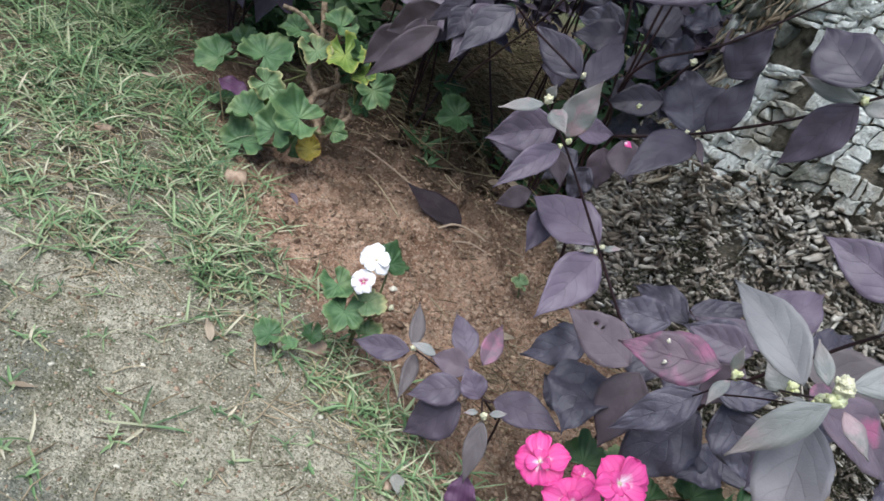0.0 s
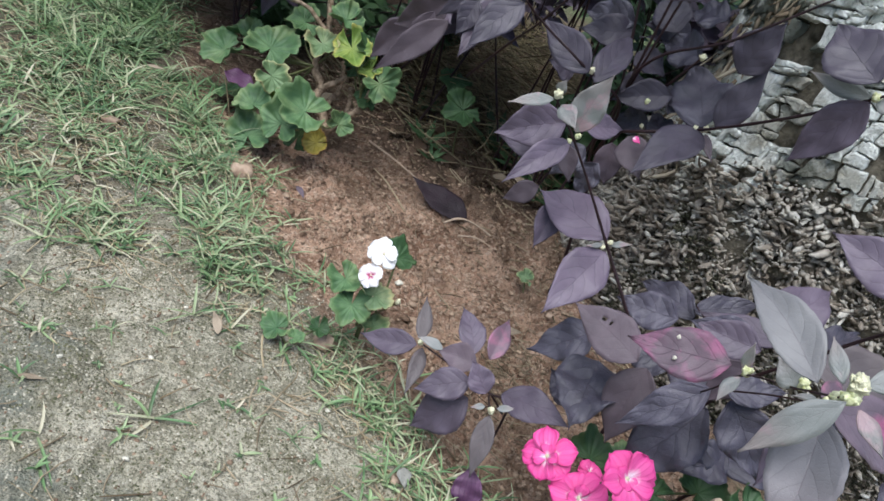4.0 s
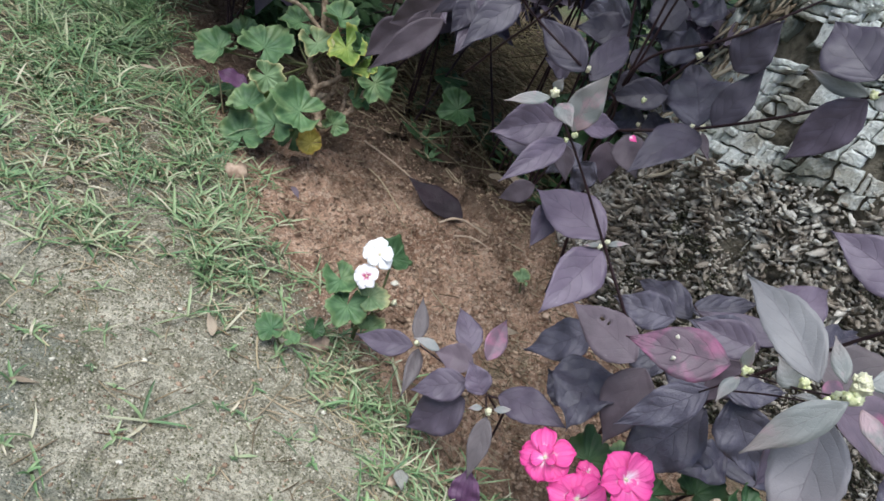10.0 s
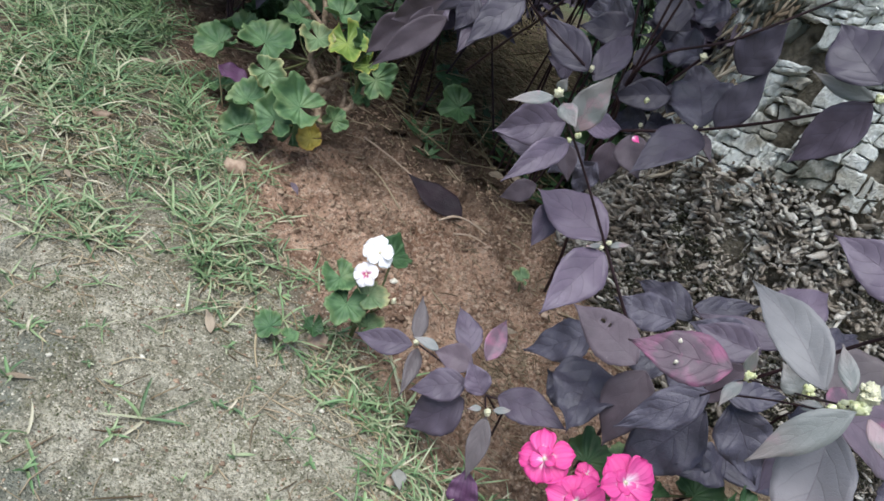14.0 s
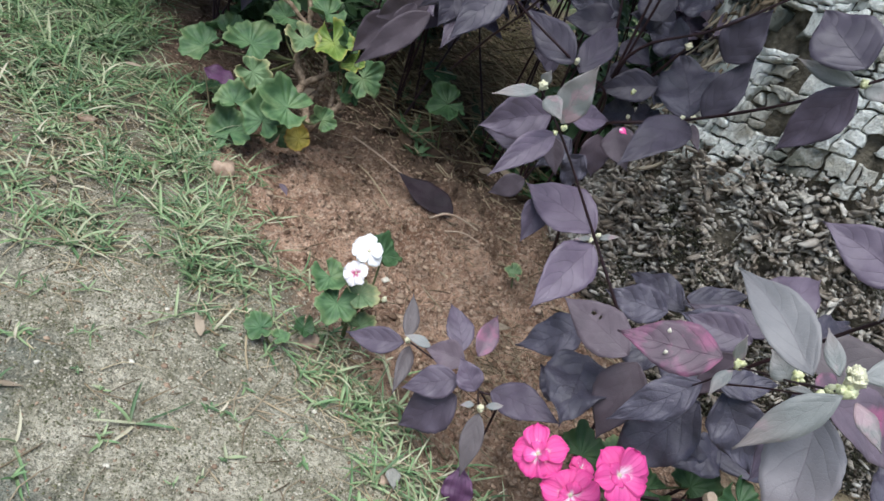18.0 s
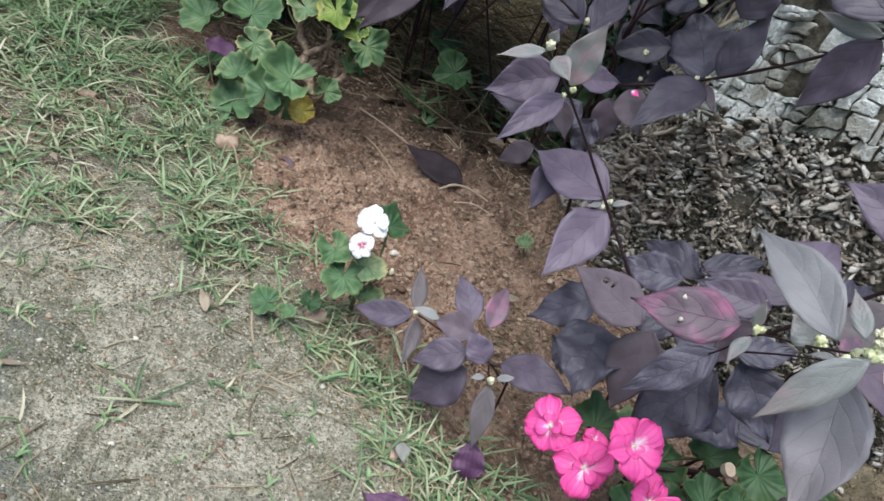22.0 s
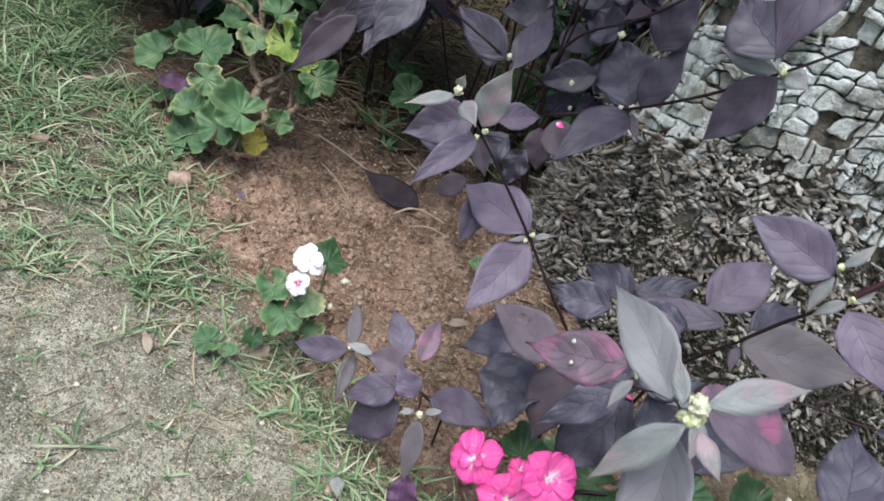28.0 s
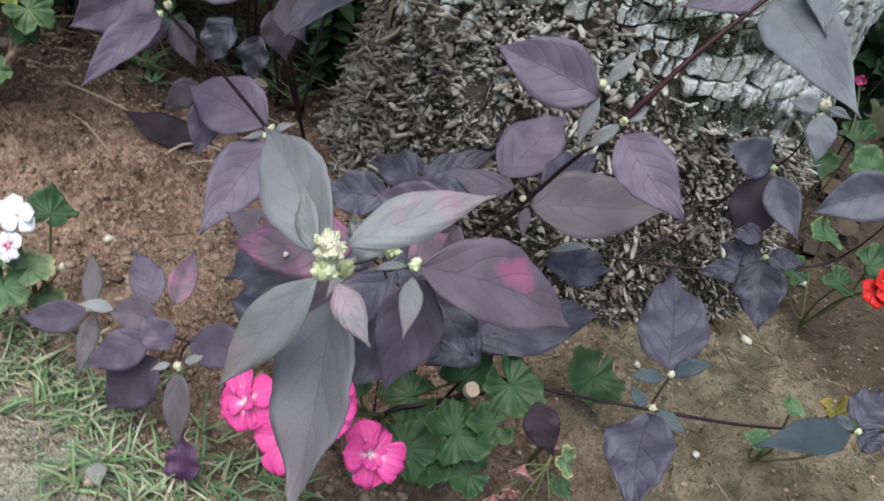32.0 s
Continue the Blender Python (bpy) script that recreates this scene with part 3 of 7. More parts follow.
def blade_data(base, tip, width, normal, rng, nu=11, nv=6, fold=0.22, droop=0.06, wave=0.03, peak=0.42, quilt=0.0):
    """An ovate pointed leaf from its base to its tip: folded along the midrib, arched, with a wavy rim."""
    b, t = Vector(base), Vector(tip)
    ax = t - b
    length = ax.length
    ax.normalize()
    n = Vector(normal)
    n = (n - ax * n.dot(ax)).normalized()
    s = ax.cross(n)
    verts, uvs, faces = [], [], []
    ph, bend = rng.uniform(0, 6.28), rng.uniform(-0.05, 0.05)
    for i in range(nu + 1):
        u = i / nu
        p, q = (1.0, 1.52) if peak < 0.4 else (0.84, 1.40)
        top_u = p / (p + q)
        half = 0.5 * width * (u ** p * (1 - u) ** q) / (top_u ** p * (1 - top_u) ** q)
        half = max(half, 0.0004)
        for j in range(nv + 1):
            v = j / nv
            x = (v - 0.5) * 2
            lift = abs(x) * half * 2 * fold + droop * length * math.sin(u * math.pi) + wave * width * abs(x) * math.sin(u * 17 + ph + (2 if x > 0 else 0))
            if quilt:
                lift += quilt * half * (abs(math.sin(math.pi * 8 * (u - 0.18 * abs(x) - 0.12 * x * x))) ** 0.6 - 0.6) * min(1.0, 3 * abs(x)) * (1 - 0.4 * abs(x))
            side = x * half * (1 + 0.012 * math.sin(u * 37 + ph * 2 + (1.7 if x > 0 else 0)) + 0.012 * math.sin(u * 71 + ph)) + bend * length * math.sin(u * math.pi)
            verts.append(b + ax * (u * length) + s * side + n * lift)
            uvs.append((u, v))
    for i in range(nu):
        for j in range(nv):
            q = i * (nv + 1) + j
            faces.append((q, q + 1, q + nv + 2, q + nv + 1))
    return verts, faces, uvs


_leaf_rng = random.Random(11)


def leaf(parent, base, tip, width, normal, material, name="leaf", holes=()):
    old = material in (OLD, MAUVE)
    young = material in (YOUNG, TEAL)
    v, f, uv = blade_data(base, tip, width, normal, _leaf_rng, 38 if width > 0.022 else 14, 10 if width > 0.02 else 4,
                          fold=_leaf_rng.uniform(0.03, 0.16), droop=_leaf_rng.uniform(0.0, 0.07), wave=0.08 if old else 0.03, peak=0.36 if young else 0.42, quilt=0.06 if old else 0.012)
    f = [q for n, q in enumerate(f) if (n // 10, n % 10) not in holes]
    label = {"young_leaf": "grey-green young leaf", "blushed_leaf": "magenta-blushed leaf", "pink_patched_leaf": "purple leaf with pink patches",
             "old_leaf": "dark crinkled old leaf", "teal_leaf": "blue-green narrow leaf", "rosy_leaf": "rosy-tinged leaf", "slate_leaf": "pale slate-grey leaf"}.get(material.name, "")
    ob = link_mesh(name, v, f, material, parent, label, uv)
    sol = ob.modifiers.new("thickness", "SOLIDIFY")
    sol.thickness, sol.offset = 0.0005, 0
    return ob


def ball_data(at, r, rng, squash=1.0, rough=0.15, level=1):
    bm = bmesh.new()
    bmesh.ops.create_icosphere(bm, subdivisions=level, radius=1)
    k = rng.uniform(0, 50)
    verts = []
    for q in bm.verts:
        d = q.co.copy()
        s = r * (1 + rough * 2 * noise.noise(d * 1.3 + Vector((k, k, k))))
        verts.append(Vector(at) + Vector((d.x * s, d.y * s, d.z * s * squash)))
    faces = [tuple(w.index for w in f.verts) for f in bm.faces]
    bm.free()
    return verts, faces


_ico = bmesh.new()
bmesh.ops.create_icosphere(_ico, subdivisions=1, radius=1)
ICO_V, ICO_F = [q.co.copy() for q in _ico.verts], [tuple(w.index for w in f.verts) for f in _ico.faces]
_ico.free()


def crumb_data(at, r, rng, flat=0.8):
    """A small angular lump."""
    sx, sy = rng.uniform(0.6, 1.4), rng.uniform(0.6, 1.4)
    return [Vector((at[0] + d.x * r * sx * rng.uniform(0.8, 1.2), at[1] + d.y * r * sy * rng.uniform(0.8, 1.2), at[2] + d.z * r * flat)) for d in ICO_V], ICO_F


def bud(parent, at, r, material=None, count=5, name="bud", label=""):
    """A tight head of small pointed scales round a lumpy core."""
    rng = random.Random(int(at[0] * 9000) + int(at[1] * 700))
    c = Vector(at)
    verts, faces = [v for v in ball_data(c, r * (0.85 if count > 1 else 1.0), rng, 1.2, 0.25, 2)[0]], list(ball_data(c, r, random.Random(1), 1.0, 0.1, 2)[1])
    for i in range(0 if count < 2 else count * 2):
        w, e = i * 2.4, rng.uniform(-0.5, 1.5)
        d = Vector((math.cos(w) * math.cos(e), math.sin(w) * math.cos(e), math.sin(e)))
        p = c + d * r * 0.55
        s = d.cross(Vector((0.1, 0.2, 0.97))).normalized()
        k = r * rng.uniform(0.30, 0.48)
        up = (d + Vector((0, 0, 0.5))).normalized()
        t = up.cross(s)
        ring = []
        for u, f in ((0.0, 0.8), (0.5, 1.0), (1.1, 0.6), (1.7, 0.12)):
            ring.append([p + up * (u * k) + (s * math.cos(q) + t * math.sin(q)) * k * f for q in (0.0, 1.26, 2.51, 3.77, 5.03)])
        n = len(verts)
        verts += [v for g in ring for v in g]
        faces += [(n + g * 5 + q, n + g * 5 + (q + 1) % 5, n + g * 5 + 5 + (q + 1) % 5, n + g * 5 + 5 + q) for g in range(3) for q in range(5)]
    return link_mesh(name, verts, faces, material or CREAM, parent, label)


def frame_of(normal, turn=0.0):
    n = Vector(normal).normalized()
    a = n.cross(Vector((0.31, 0.95, 0.05))).normalized()
    b = n.cross(a)
    c, s = math.cos(turn), math.sin(turn)
    return a * c + b * s, b * c - a * s, n


_round_rng = random.Random(21)


def round_leaf(parent, at, r, normal=(-0.1, -0.5, 0.85), turn=None, material=None, stalk_from=None, name="leaf", label="", deep=0.30):
    """A kidney-shaped geranium leaf with seven scalloped lobes, ruffled, on a thin stalk."""
    rng = _round_rng
    turn = rng.uniform(0, 6.28) if turn is None else turn
    a, b, n = frame_of(normal, turn)
    c = Vector(at)
    r *= 0.90
    rings, segs = 6, 80
    verts, uvs, faces = [], [], []
    ph, cup = rng.uniform(0, 6.28), rng.uniform(0.08, 0.42)
    gap = radians(rng.uniform(4, 11) if deep < 0.15 else rng.uniform(8, 22))
    for i in range(rings + 1):
        u = i / rings
        for k in range(segs + 1):
            v = k / segs
            w = -math.pi + gap + v * (2 * math.pi - 2 * gap)
            lobe = abs(math.sin((v + 0.02 * math.sin(v * 9 + ph)) * 5 * math.pi)) ** 0.7 if deep > 0.15 else abs(math.sin(v * 7 * math.pi)) ** 0.6
            edge = 1 + deep * (lobe - 0.7) + 0.08 * abs(math.sin(v * 17 * math.pi + ph)) + 0.03 * math.sin(v * 47 + ph)
            edge *= (0.93 + 0.10 * math.cos(w)) * (1 + 0.07 * math.sin(2.3 * w + ph) + 0.04 * math.sin(5 * w + 3 * ph))
            rr = r * (u * (1 - 0.3 * u) / 0.7) * (1 + (edge - 1) * u)
            z = r * (cup * u * u + 0.10 * u * u * math.cos(v * 10 * math.pi + 0.6) + 0.05 * u * math.sin(v * 26 * math.pi + ph) + 0.26 * u * u * math.sin(2 * w + ph) + 0.10 * u * math.sin(3 * w + 2 * ph))
            verts.append(c + a * (rr * math.cos(w) + 0.12 * r) + b * rr * math.sin(w) + n * z)
            uvs.append((u, v))
    for i in range(rings):
        for k in range(segs):
            q = i * (segs + 1) + k
            faces.append((q, q + 1, q + segs + 2, q + segs + 1))
    ob = link_mesh(name, verts, faces, material or LOBED, parent, label, uvs)
    sol = ob.modifiers.new("thickness", "SOLIDIFY")
    sol.thickness, sol.offset = 0.0007, 0
    if stalk_from:
        p0, p1 = Vector(stalk_from), c + a * 0.12 * r - n * 0.0006
        mid = p0.lerp(p1, 0.55) + Vector((rng.uniform(-0.012, 0.012), rng.uniform(-0.012, 0.012), -0.008))
        vv, ff = tube_data(glide([p0, mid, p1], 5), 0.0016, 0.0011, 6)
        link_mesh("stalk", vv, ff, STALK, parent)
    return ob


def floret(parent, at, r, normal, material, petals=5, seed=0, semi_double=False, cup_up=0.16):
    """One flower: a small eye that carries rounded petals."""
    rng = random.Random(seed)
    a, b, n = frame_of(normal, rng.uniform(0, 6.28))
    c = Vector(at)
    v, f = ball_data(c + n * 0.001, r * 0.10, rng, 1.0, 0.2, 1)
    eye = link_mesh("floret", v, f, CREAM, parent)
    layers = [(petals, 1.0, cup_up)] + ([(3, 0.50, 0.60)] if semi_double else [])
    for count, size, cup in layers:
        for i in range(count):
            w = 2 * math.pi * (i + rng.uniform(-0.20, 0.20)) / count + (0.4 if size < 1 else 0)
            d, s = a * math.cos(w) + b * math.sin(w), b * math.cos(w) - a * math.sin(w)
            length, wide = r * size * rng.uniform(0.84, 1.12), r * size * rng.uniform(0.86, 1.20)
            ph, tilt = rng.uniform(0, 6.28), cup + rng.uniform(-0.18, 0.30)
            verts, uvs, faces = [], [], []
            nu, nv = 8, 8
            for p in range(nu + 1):
                u = p / nu
                half = 0.5 * wide * (0.14 + 0.95 * math.sin(min(u * 1.12, 1) * math.pi * 0.62) ** 1.1) * (math.sqrt(max(0.0, 1 - ((u - 0.62) / 0.40) ** 2)) if u > 0.62 else 1)
                for q in range(nv + 1):
                    x = q / nv * 2 - 1
                    lift = tilt * length * math.sin(u * math.pi * 0.55) - 0.16 * length * u ** 3 + 0.06 * length * u * math.sin(x * 5 + ph) + 0.10 * half * x * x
                    reach = u * length * (1 - 0.06 * x * x * u + 0.03 * math.cos(x * 6 + ph))
                    verts.append(c + d * reach + s * x * half + n * lift)
                    uvs.append((u, q / nv))
            for p in range(nu):
                for q in range(nv):
                    z = p * (nv + 1) + q
                    faces.append((z, z + 1, z + nv + 2, z + nv + 1))
            ob = link_mesh("petal", verts, faces, material, eye, "", uvs)
            sol = ob.modifiers.new("thickness", "SOLIDIFY")
            sol.thickness, sol.offset = 0.0005, 0
    return eye


# ---- ground ----
EDGE_Y = (-0.4, 0.0, 0.21, 0.33, 0.50, 0.64, 0.99, 1.5, 3.0)
EDGE_X = (0.75, 0.40, 0.17, 0.03, -0.22, -0.36, -0.66, -0.95, -2.0)


def edge_x(y):
    """Where the lawn gives way to the bed."""
    return np.interp(y, EDGE_Y, EDGE_X)


def ground_z(x, y):
    p = Vector((x * 7, y * 7, 0))
    z = 0.010 * noise.fractal(p, 0.9, 2.1, 4)
    inside = min(max((x - edge_x(y)) / 0.12, 0), 1)
    z += inside * (0.018 * noise.fractal(Vector((x * 24, y * 24, 3)), 0.7, 2.2, 5) - 0.010)
    if inside > 0:
        wet = min(max((0.62 - x) / 0.3, 0.25), 1)
        z += inside * wet * 0.006 * max(0.0, noise.noise(Vector((x * 30 + 9, y * 30, 17)))) ** 0.5
        z += inside * wet * (0.0065 * abs(noise.noise(Vector((x * 45, y * 45, 7)))) + 0.0055 * noise.noise(Vector((x * 95, y * 95, 4))) - 0.002)
    z += 0.0018 * noise.fractal(Vector((x * 50, y * 50, 5)), 0.8, 2.2, 2)
    return z


def build_ground():
    near_x = np.concatenate([np.arange(-1.15, -0.40, 0.0125), np.arange(-0.40, 0.60, 0.0042), np.arange(0.60, 1.55, 0.0125)])
    near_y = np.concatenate([np.arange(-0.15, 0.20, 0.0105), np.arange(0.20, 0.90, 0.0042), np.arange(0.90, 2.0, 0.014)])
    out = np.array([0.08, 0.25, 0.6, 1.5, 4, 12, 40, 120, 400, 1500])
    xs = np.concatenate([near_x[0] - out[::-1], near_x, near_x[-1] + out])
    ys = np.concatenate([near_y[0] - out[::-1], near_y, near_y[-1] + out])
    nx, ny = len(xs), len(ys)
    verts, bed, sand = [], [], []
    for y in ys:
        e = float(edge_x(y))
        for x in xs:
            close = -1.2 < x < 1.6 and -0.2 < y < 2.05
            verts.append((float(x), float(y), ground_z(float(x), float(y)) if close else -0.004))
            far = min(max((2.6 - math.hypot(x - 0.3, y - 1.0)) / 1.2, 0), 1)
            bed.append(min(max((x - e) / 0.16 + 0.5, 0), 1) * far)
            sand.append(min(max((x - 0.28) / 0.35, 0), 1))
    i, j = np.meshgrid(np.arange(nx - 1), np.arange(ny - 1))
    q = (j * nx + i).ravel()
    me = bpy.data.meshes.new("ground")
    me.from_pydata(verts, [], np.stack([q, q + 1, q + nx + 1, q + nx], 1).tolist())
    for name, data in (("bed", bed), ("sand", sand)):
        me.attributes.new(name, "FLOAT", "POINT").data.foreach_set("value", np.array(data, dtype=np.float32))
    me.polygons.foreach_set("use_smooth", [True] * len(me.polygons))
    me.materials.append(GROUND)
    return tagged(new("ground", me), "sandy garden soil, mossy lawn side and reddish bed", "ground", kind="structure")


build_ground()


def joined(name, pieces, material, label, category, uvs=None, parent=None):
    """Many small pieces as one object of kind stuff."""
    verts, faces, uv = [], [], []
    for p in pieces:
        n = len(verts)
        verts += p[0]
        faces += [tuple(a + n for a in f) for f in p[1]]
        if len(p) > 2:
            uv += p[2]
    ob = link_mesh(name, verts, faces, material, parent, label, uv or None)
    return tagged(ob, label, category if not parent else "", kind="stuff")


# ---- palm trunk ----
TX, TY = 0.527, 0.90


def trunk_r(z):
    return float(np.interp(z, (-0.05, 0.0, 0.10, 0.20, 0.30, 0.60, 1.2, 4.0), (0.365, 0.352, 0.332, 0.315, 0.300, 0.288, 0.28, 0.26)))


def on_trunk(w, z, out=0.0):
    r = trunk_r(z) + out
    return Vector((TX + r * math.cos(w), TY + r * math.sin(w), z))


palm = thing("palm_trunk", (TX, TY, 0), "thick grey palm trunk, cracked bark over a skirt of rootlets", "tree trunk")


def build_trunk():
    zs = np.arange(-0.05, 0.80, 0.012)
    segs = 200
    verts, faces = [], []
    for z in zs:
        for k in range(segs):
            w = 2 * math.pi * k / segs
            p = Vector((math.cos(w) * 5, math.sin(w) * 5, z * 16))
            verts.append(on_trunk(w, float(z), 0.010 * noise.fractal(p, 0.8, 2.1, 4) - 0.006))
    for i in range(len(zs) - 1):
        for k in range(segs):
            k2 = (k + 1) % segs
            faces.append((i * segs + k, i * segs + k2, (i + 1) * segs + k2, (i + 1) * segs + k))
    faces.append(tuple((len(zs) - 1) * segs + k for k in range(segs)))
    link_mesh("core", verts, faces, CREVICE, palm, "dark crevices between bark plates")
    verts, faces = [], []
    zs = np.arange(0.74, 2.41, 0.02)
    for z in zs:
        for k in range(segs):
            w = 2 * math.pi * k / segs
            ring = 0.006 * abs(math.sin(z * 60 + 0.8 * math.sin(w)))
            verts.append(on_trunk(w, float(z), 0.004 + ring + 0.008 * noise.fractal(Vector((math.cos(w) * 6, math.sin(w) * 6, z * 20)), 0.8, 2.1, 4)))
    for i in range(len(zs) - 1):
        for k in range(segs):
            k2 = (k + 1) % segs
            faces.append((i * segs + k, i * segs + k2, (i + 1) * segs + k2, (i + 1) * segs + k))
    faces.append(tuple((len(zs) - 1) * segs + k for k in range(segs)))
    link_mesh("upper_trunk", verts, faces, BARK, palm, "ringed grey upper trunk")


def skirt_top(w):
    """Height up to which rootlets cover the trunk."""
    base = float(np.interp(math.degrees(w), (195, 208, 220, 233, 242, 250, 257, 266, 277, 311), (0.245, 0.249, 0.270, 0.290, 0.312, 0.330, 0.315, 0.275, 0.248, 0.240)))
    return base + 0.02 * noise.noise(Vector((w * 9, 1.0, 0)))


def ragged(cell, k):
    """The outline with small uneven nicks; neighbours break alike."""
    out = []
    for x, z in cell:
        v = noise.noise_vector(Vector((x * 24, z * 24, 6))) * 0.0095 + noise.noise_vector(Vector((x * 80, z * 80, 8))) * 0.0055 + noise.noise_vector(Vector((x * 230, z * 230, 3))) * 0.0022
        out.append((x + v.x * k, z + v.y * k + 0.30 * (x - 0.35)))
    return out


def build_plates():
    """Bark broken along the old leaf rings: squat blocks on one flank, upright lumps on the other."""
    rng = random.Random(3)
    R0 = 0.30
    rest = []
    bottom, row = 0.05, 0

    def ring_z(k, x):
        return 0.012 * noise.noise(Vector((x * 9, k * 0.35, 2))) + 0.007 * noise.noise(Vector((x * 26, k * 1.7, 5)))

    def lump(x0, x1, z0, z1, k0, k1, lean_0, lean_1, cut):
        wide, tall = x1 - x0, z1 - z0
        n = max(2, round(wide / 0.0045))
        low = [x0 - lean_0 + (x1 - lean_1 - x0 + lean_0) * i / n for i in range(n + 1)]
        top = [x0 + lean_0 + (x1 + lean_1 - x0 - lean_0) * i / n for i in range(n + 1)]
        up = (0.25, 0.5, 0.75)
        ring = [(a, z0 + ring_z(k0, a)) for a in low] + [(x1 + lean_1 * (f - 0.5) * 2, z0 + tall * f + ring_z(k0 + (k1 - k0) * f, x1)) for f in up]
        ring += [(a, z1 + ring_z(k1, a)) for a in reversed(top)] + [(x0 + lean_0 * (f - 0.5) * 2, z0 + tall * f + ring_z(k0 + (k1 - k0) * f, x0)) for f in reversed(up)]
        cell = [(radians(178) + a / R0, z) for a, z in ragged(ring, min(1.0, wide / 0.022))]
        n = len(cell)
        cw, cz = sum(q[0] for q in cell) / n, sum(q[1] for q in cell) / n
        if cz < skirt_top(cw) + rng.uniform(-0.03, 0.012):
            return
        if radians(258) < cw < radians(282) and abs(cz - 0.340 - 0.010 * math.sin(cw * 9)) < 0.010 and rng.random() < 0.5:
            return
        crack = noise.noise(Vector((cw * 3.0, cz * 6.0, 9)))
        gap = 0.0006 + 0.0016 * rng.random() ** 3 + (0.0016 if abs(crack) < 0.07 else 0)
        thick = 0.0048 + rng.uniform(0, 0.0028) + 0.007 * noise.noise(Vector((cw * 5, cz * 13, 2))) - (0.007 if rng.random() < 0.12 else 0)
        tip_x, tip_z = rng.uniform(-0.10, 0.10), rng.uniform(-0.08, 0.08)
        rings = []
        for side_cut, end_cut, out in ((gap, cut, -0.012), (gap, cut, thick - 0.0028), (gap + 0.0006, cut + 0.0006, thick - 0.0007), (gap + 0.0015, cut + 0.0016, thick)):
            kx, kz = max(0.3, 1 - side_cut * 2.0 / wide), max(0.35, 1 - end_cut * 2.0 / tall)
            rings.append([on_trunk(cw + (a - cw) * kx, cz + (z - cz) * kz, out + (rng.uniform(-0.0004, 0.0004) + 0.0014 * noise.noise(Vector((a * 40, z * 150, 5))) + tip_x * (a - cw) * R0 + tip_z * (z - cz) if out > 0 else 0)) for a, z in cell])
        verts = [v for r in rings for v in r] + [on_trunk(cw, cz, thick + rng.uniform(-0.0002, 0.0003))]
        faces = []
        for a in range(n):
            c = (a + 1) % n
            for r in range(3):
                faces.append((r * n + a, r * n + c, r * n + n + c, r * n + n + a))
            faces.append((3 * n + a, 3 * n + c, 4 * n))
        if radians(216) < cw < radians(290) and cz < 0.40:
            link_mesh("bark_plate", verts, faces, BARK, palm, smooth=False)
        else:
            rest.append((verts, faces))

    while bottom < 0.80:
        tall = rng.choice((0.018, 0.022, 0.027, 0.034)) * rng.uniform(0.9, 1.1)
        x = -rng.uniform(0, 0.03)
        while x < 0.84:
            upright = x > 0.37 + rng.uniform(-0.05, 0.05)
            wide = rng.uniform(0.007, 0.018) if upright else rng.choice((0.010, 0.016, 0.022, 0.034)) * rng.uniform(0.8, 1.25)
            lean_0, lean_1 = 0.007 * noise.noise(Vector((x * 70, row, 1))), 0.007 * noise.noise(Vector(((x + wide) * 70, row, 1)))
            cut = rng.uniform(0.0006, 0.0024) if upright else rng.uniform(0.0003, 0.0014)
            if rng.random() < 0.08:
                x += wide
                continue
            if not upright and rng.random() < 0.55:
                part_way = rng.uniform(0.35, 0.65)
                lump(x, x + wide, bottom, bottom + tall * part_way, row, row + part_way, lean_0, lean_1, cut)
                lump(x, x + wide, bottom + tall * part_way, bottom + tall, row + part_way, row + 1, lean_0, lean_1, cut)
            else:
                lump(x, x + wide, bottom, bottom + tall, row, row + 1, lean_0, lean_1, cut)
            x += wide
        bottom += tall
        row += 1
    joined("bark", rest, BARK, "cracked whitish bark", "bark", parent=palm)
    fibres = []
    for n in range(320):
        w, z = radians(rng.uniform(174, 205)), rng.uniform(0.20, 0.62)
        d = Vector((rng.uniform(-0.4, 0.4), rng.uniform(-0.4, 0.4), -1))
        fibres.append(capsule(on_trunk(w, z, rng.uniform(0.0, 0.010)), d, rng.uniform(0.012, 0.05), rng.uniform(0.0012, 0.0040), rng, 4))
    joined("fibre_mat", fibres, FIBRE, "tan fibrous strips on the trunk's flank", "fibre", parent=palm)


def capsule(p, d, length, r, rng, sides=5):
    d = d.normalized()
    a = d.cross(Vector((0.2, 0.5, 0.8))).normalized()
    b = d.cross(a)
    verts, faces = [], []
    bow = a * rng.uniform(-0.55, 0.55) * length
    for i, (u, k) in enumerate(((0, 0.7), (0.35, 1.0), (0.75, 0.95), (0.95, 0.6))):
        c = p + d * (u * length) + bow * (u * u)
        for s in range(sides):
            w = 2 * math.pi * s / sides
            verts.append(c + (a * math.cos(w) + b * math.sin(w)) * r * k)
    for i in range(3):
        for s in range(sides):
            s2 = (s + 1) % sides
            faces.append((i * sides + s, i * sides + s2, (i + 1) * sides + s2, (i + 1) * sides + s))
    faces.append(tuple(3 * sides + s for s in range(sides)))
    return verts, faces


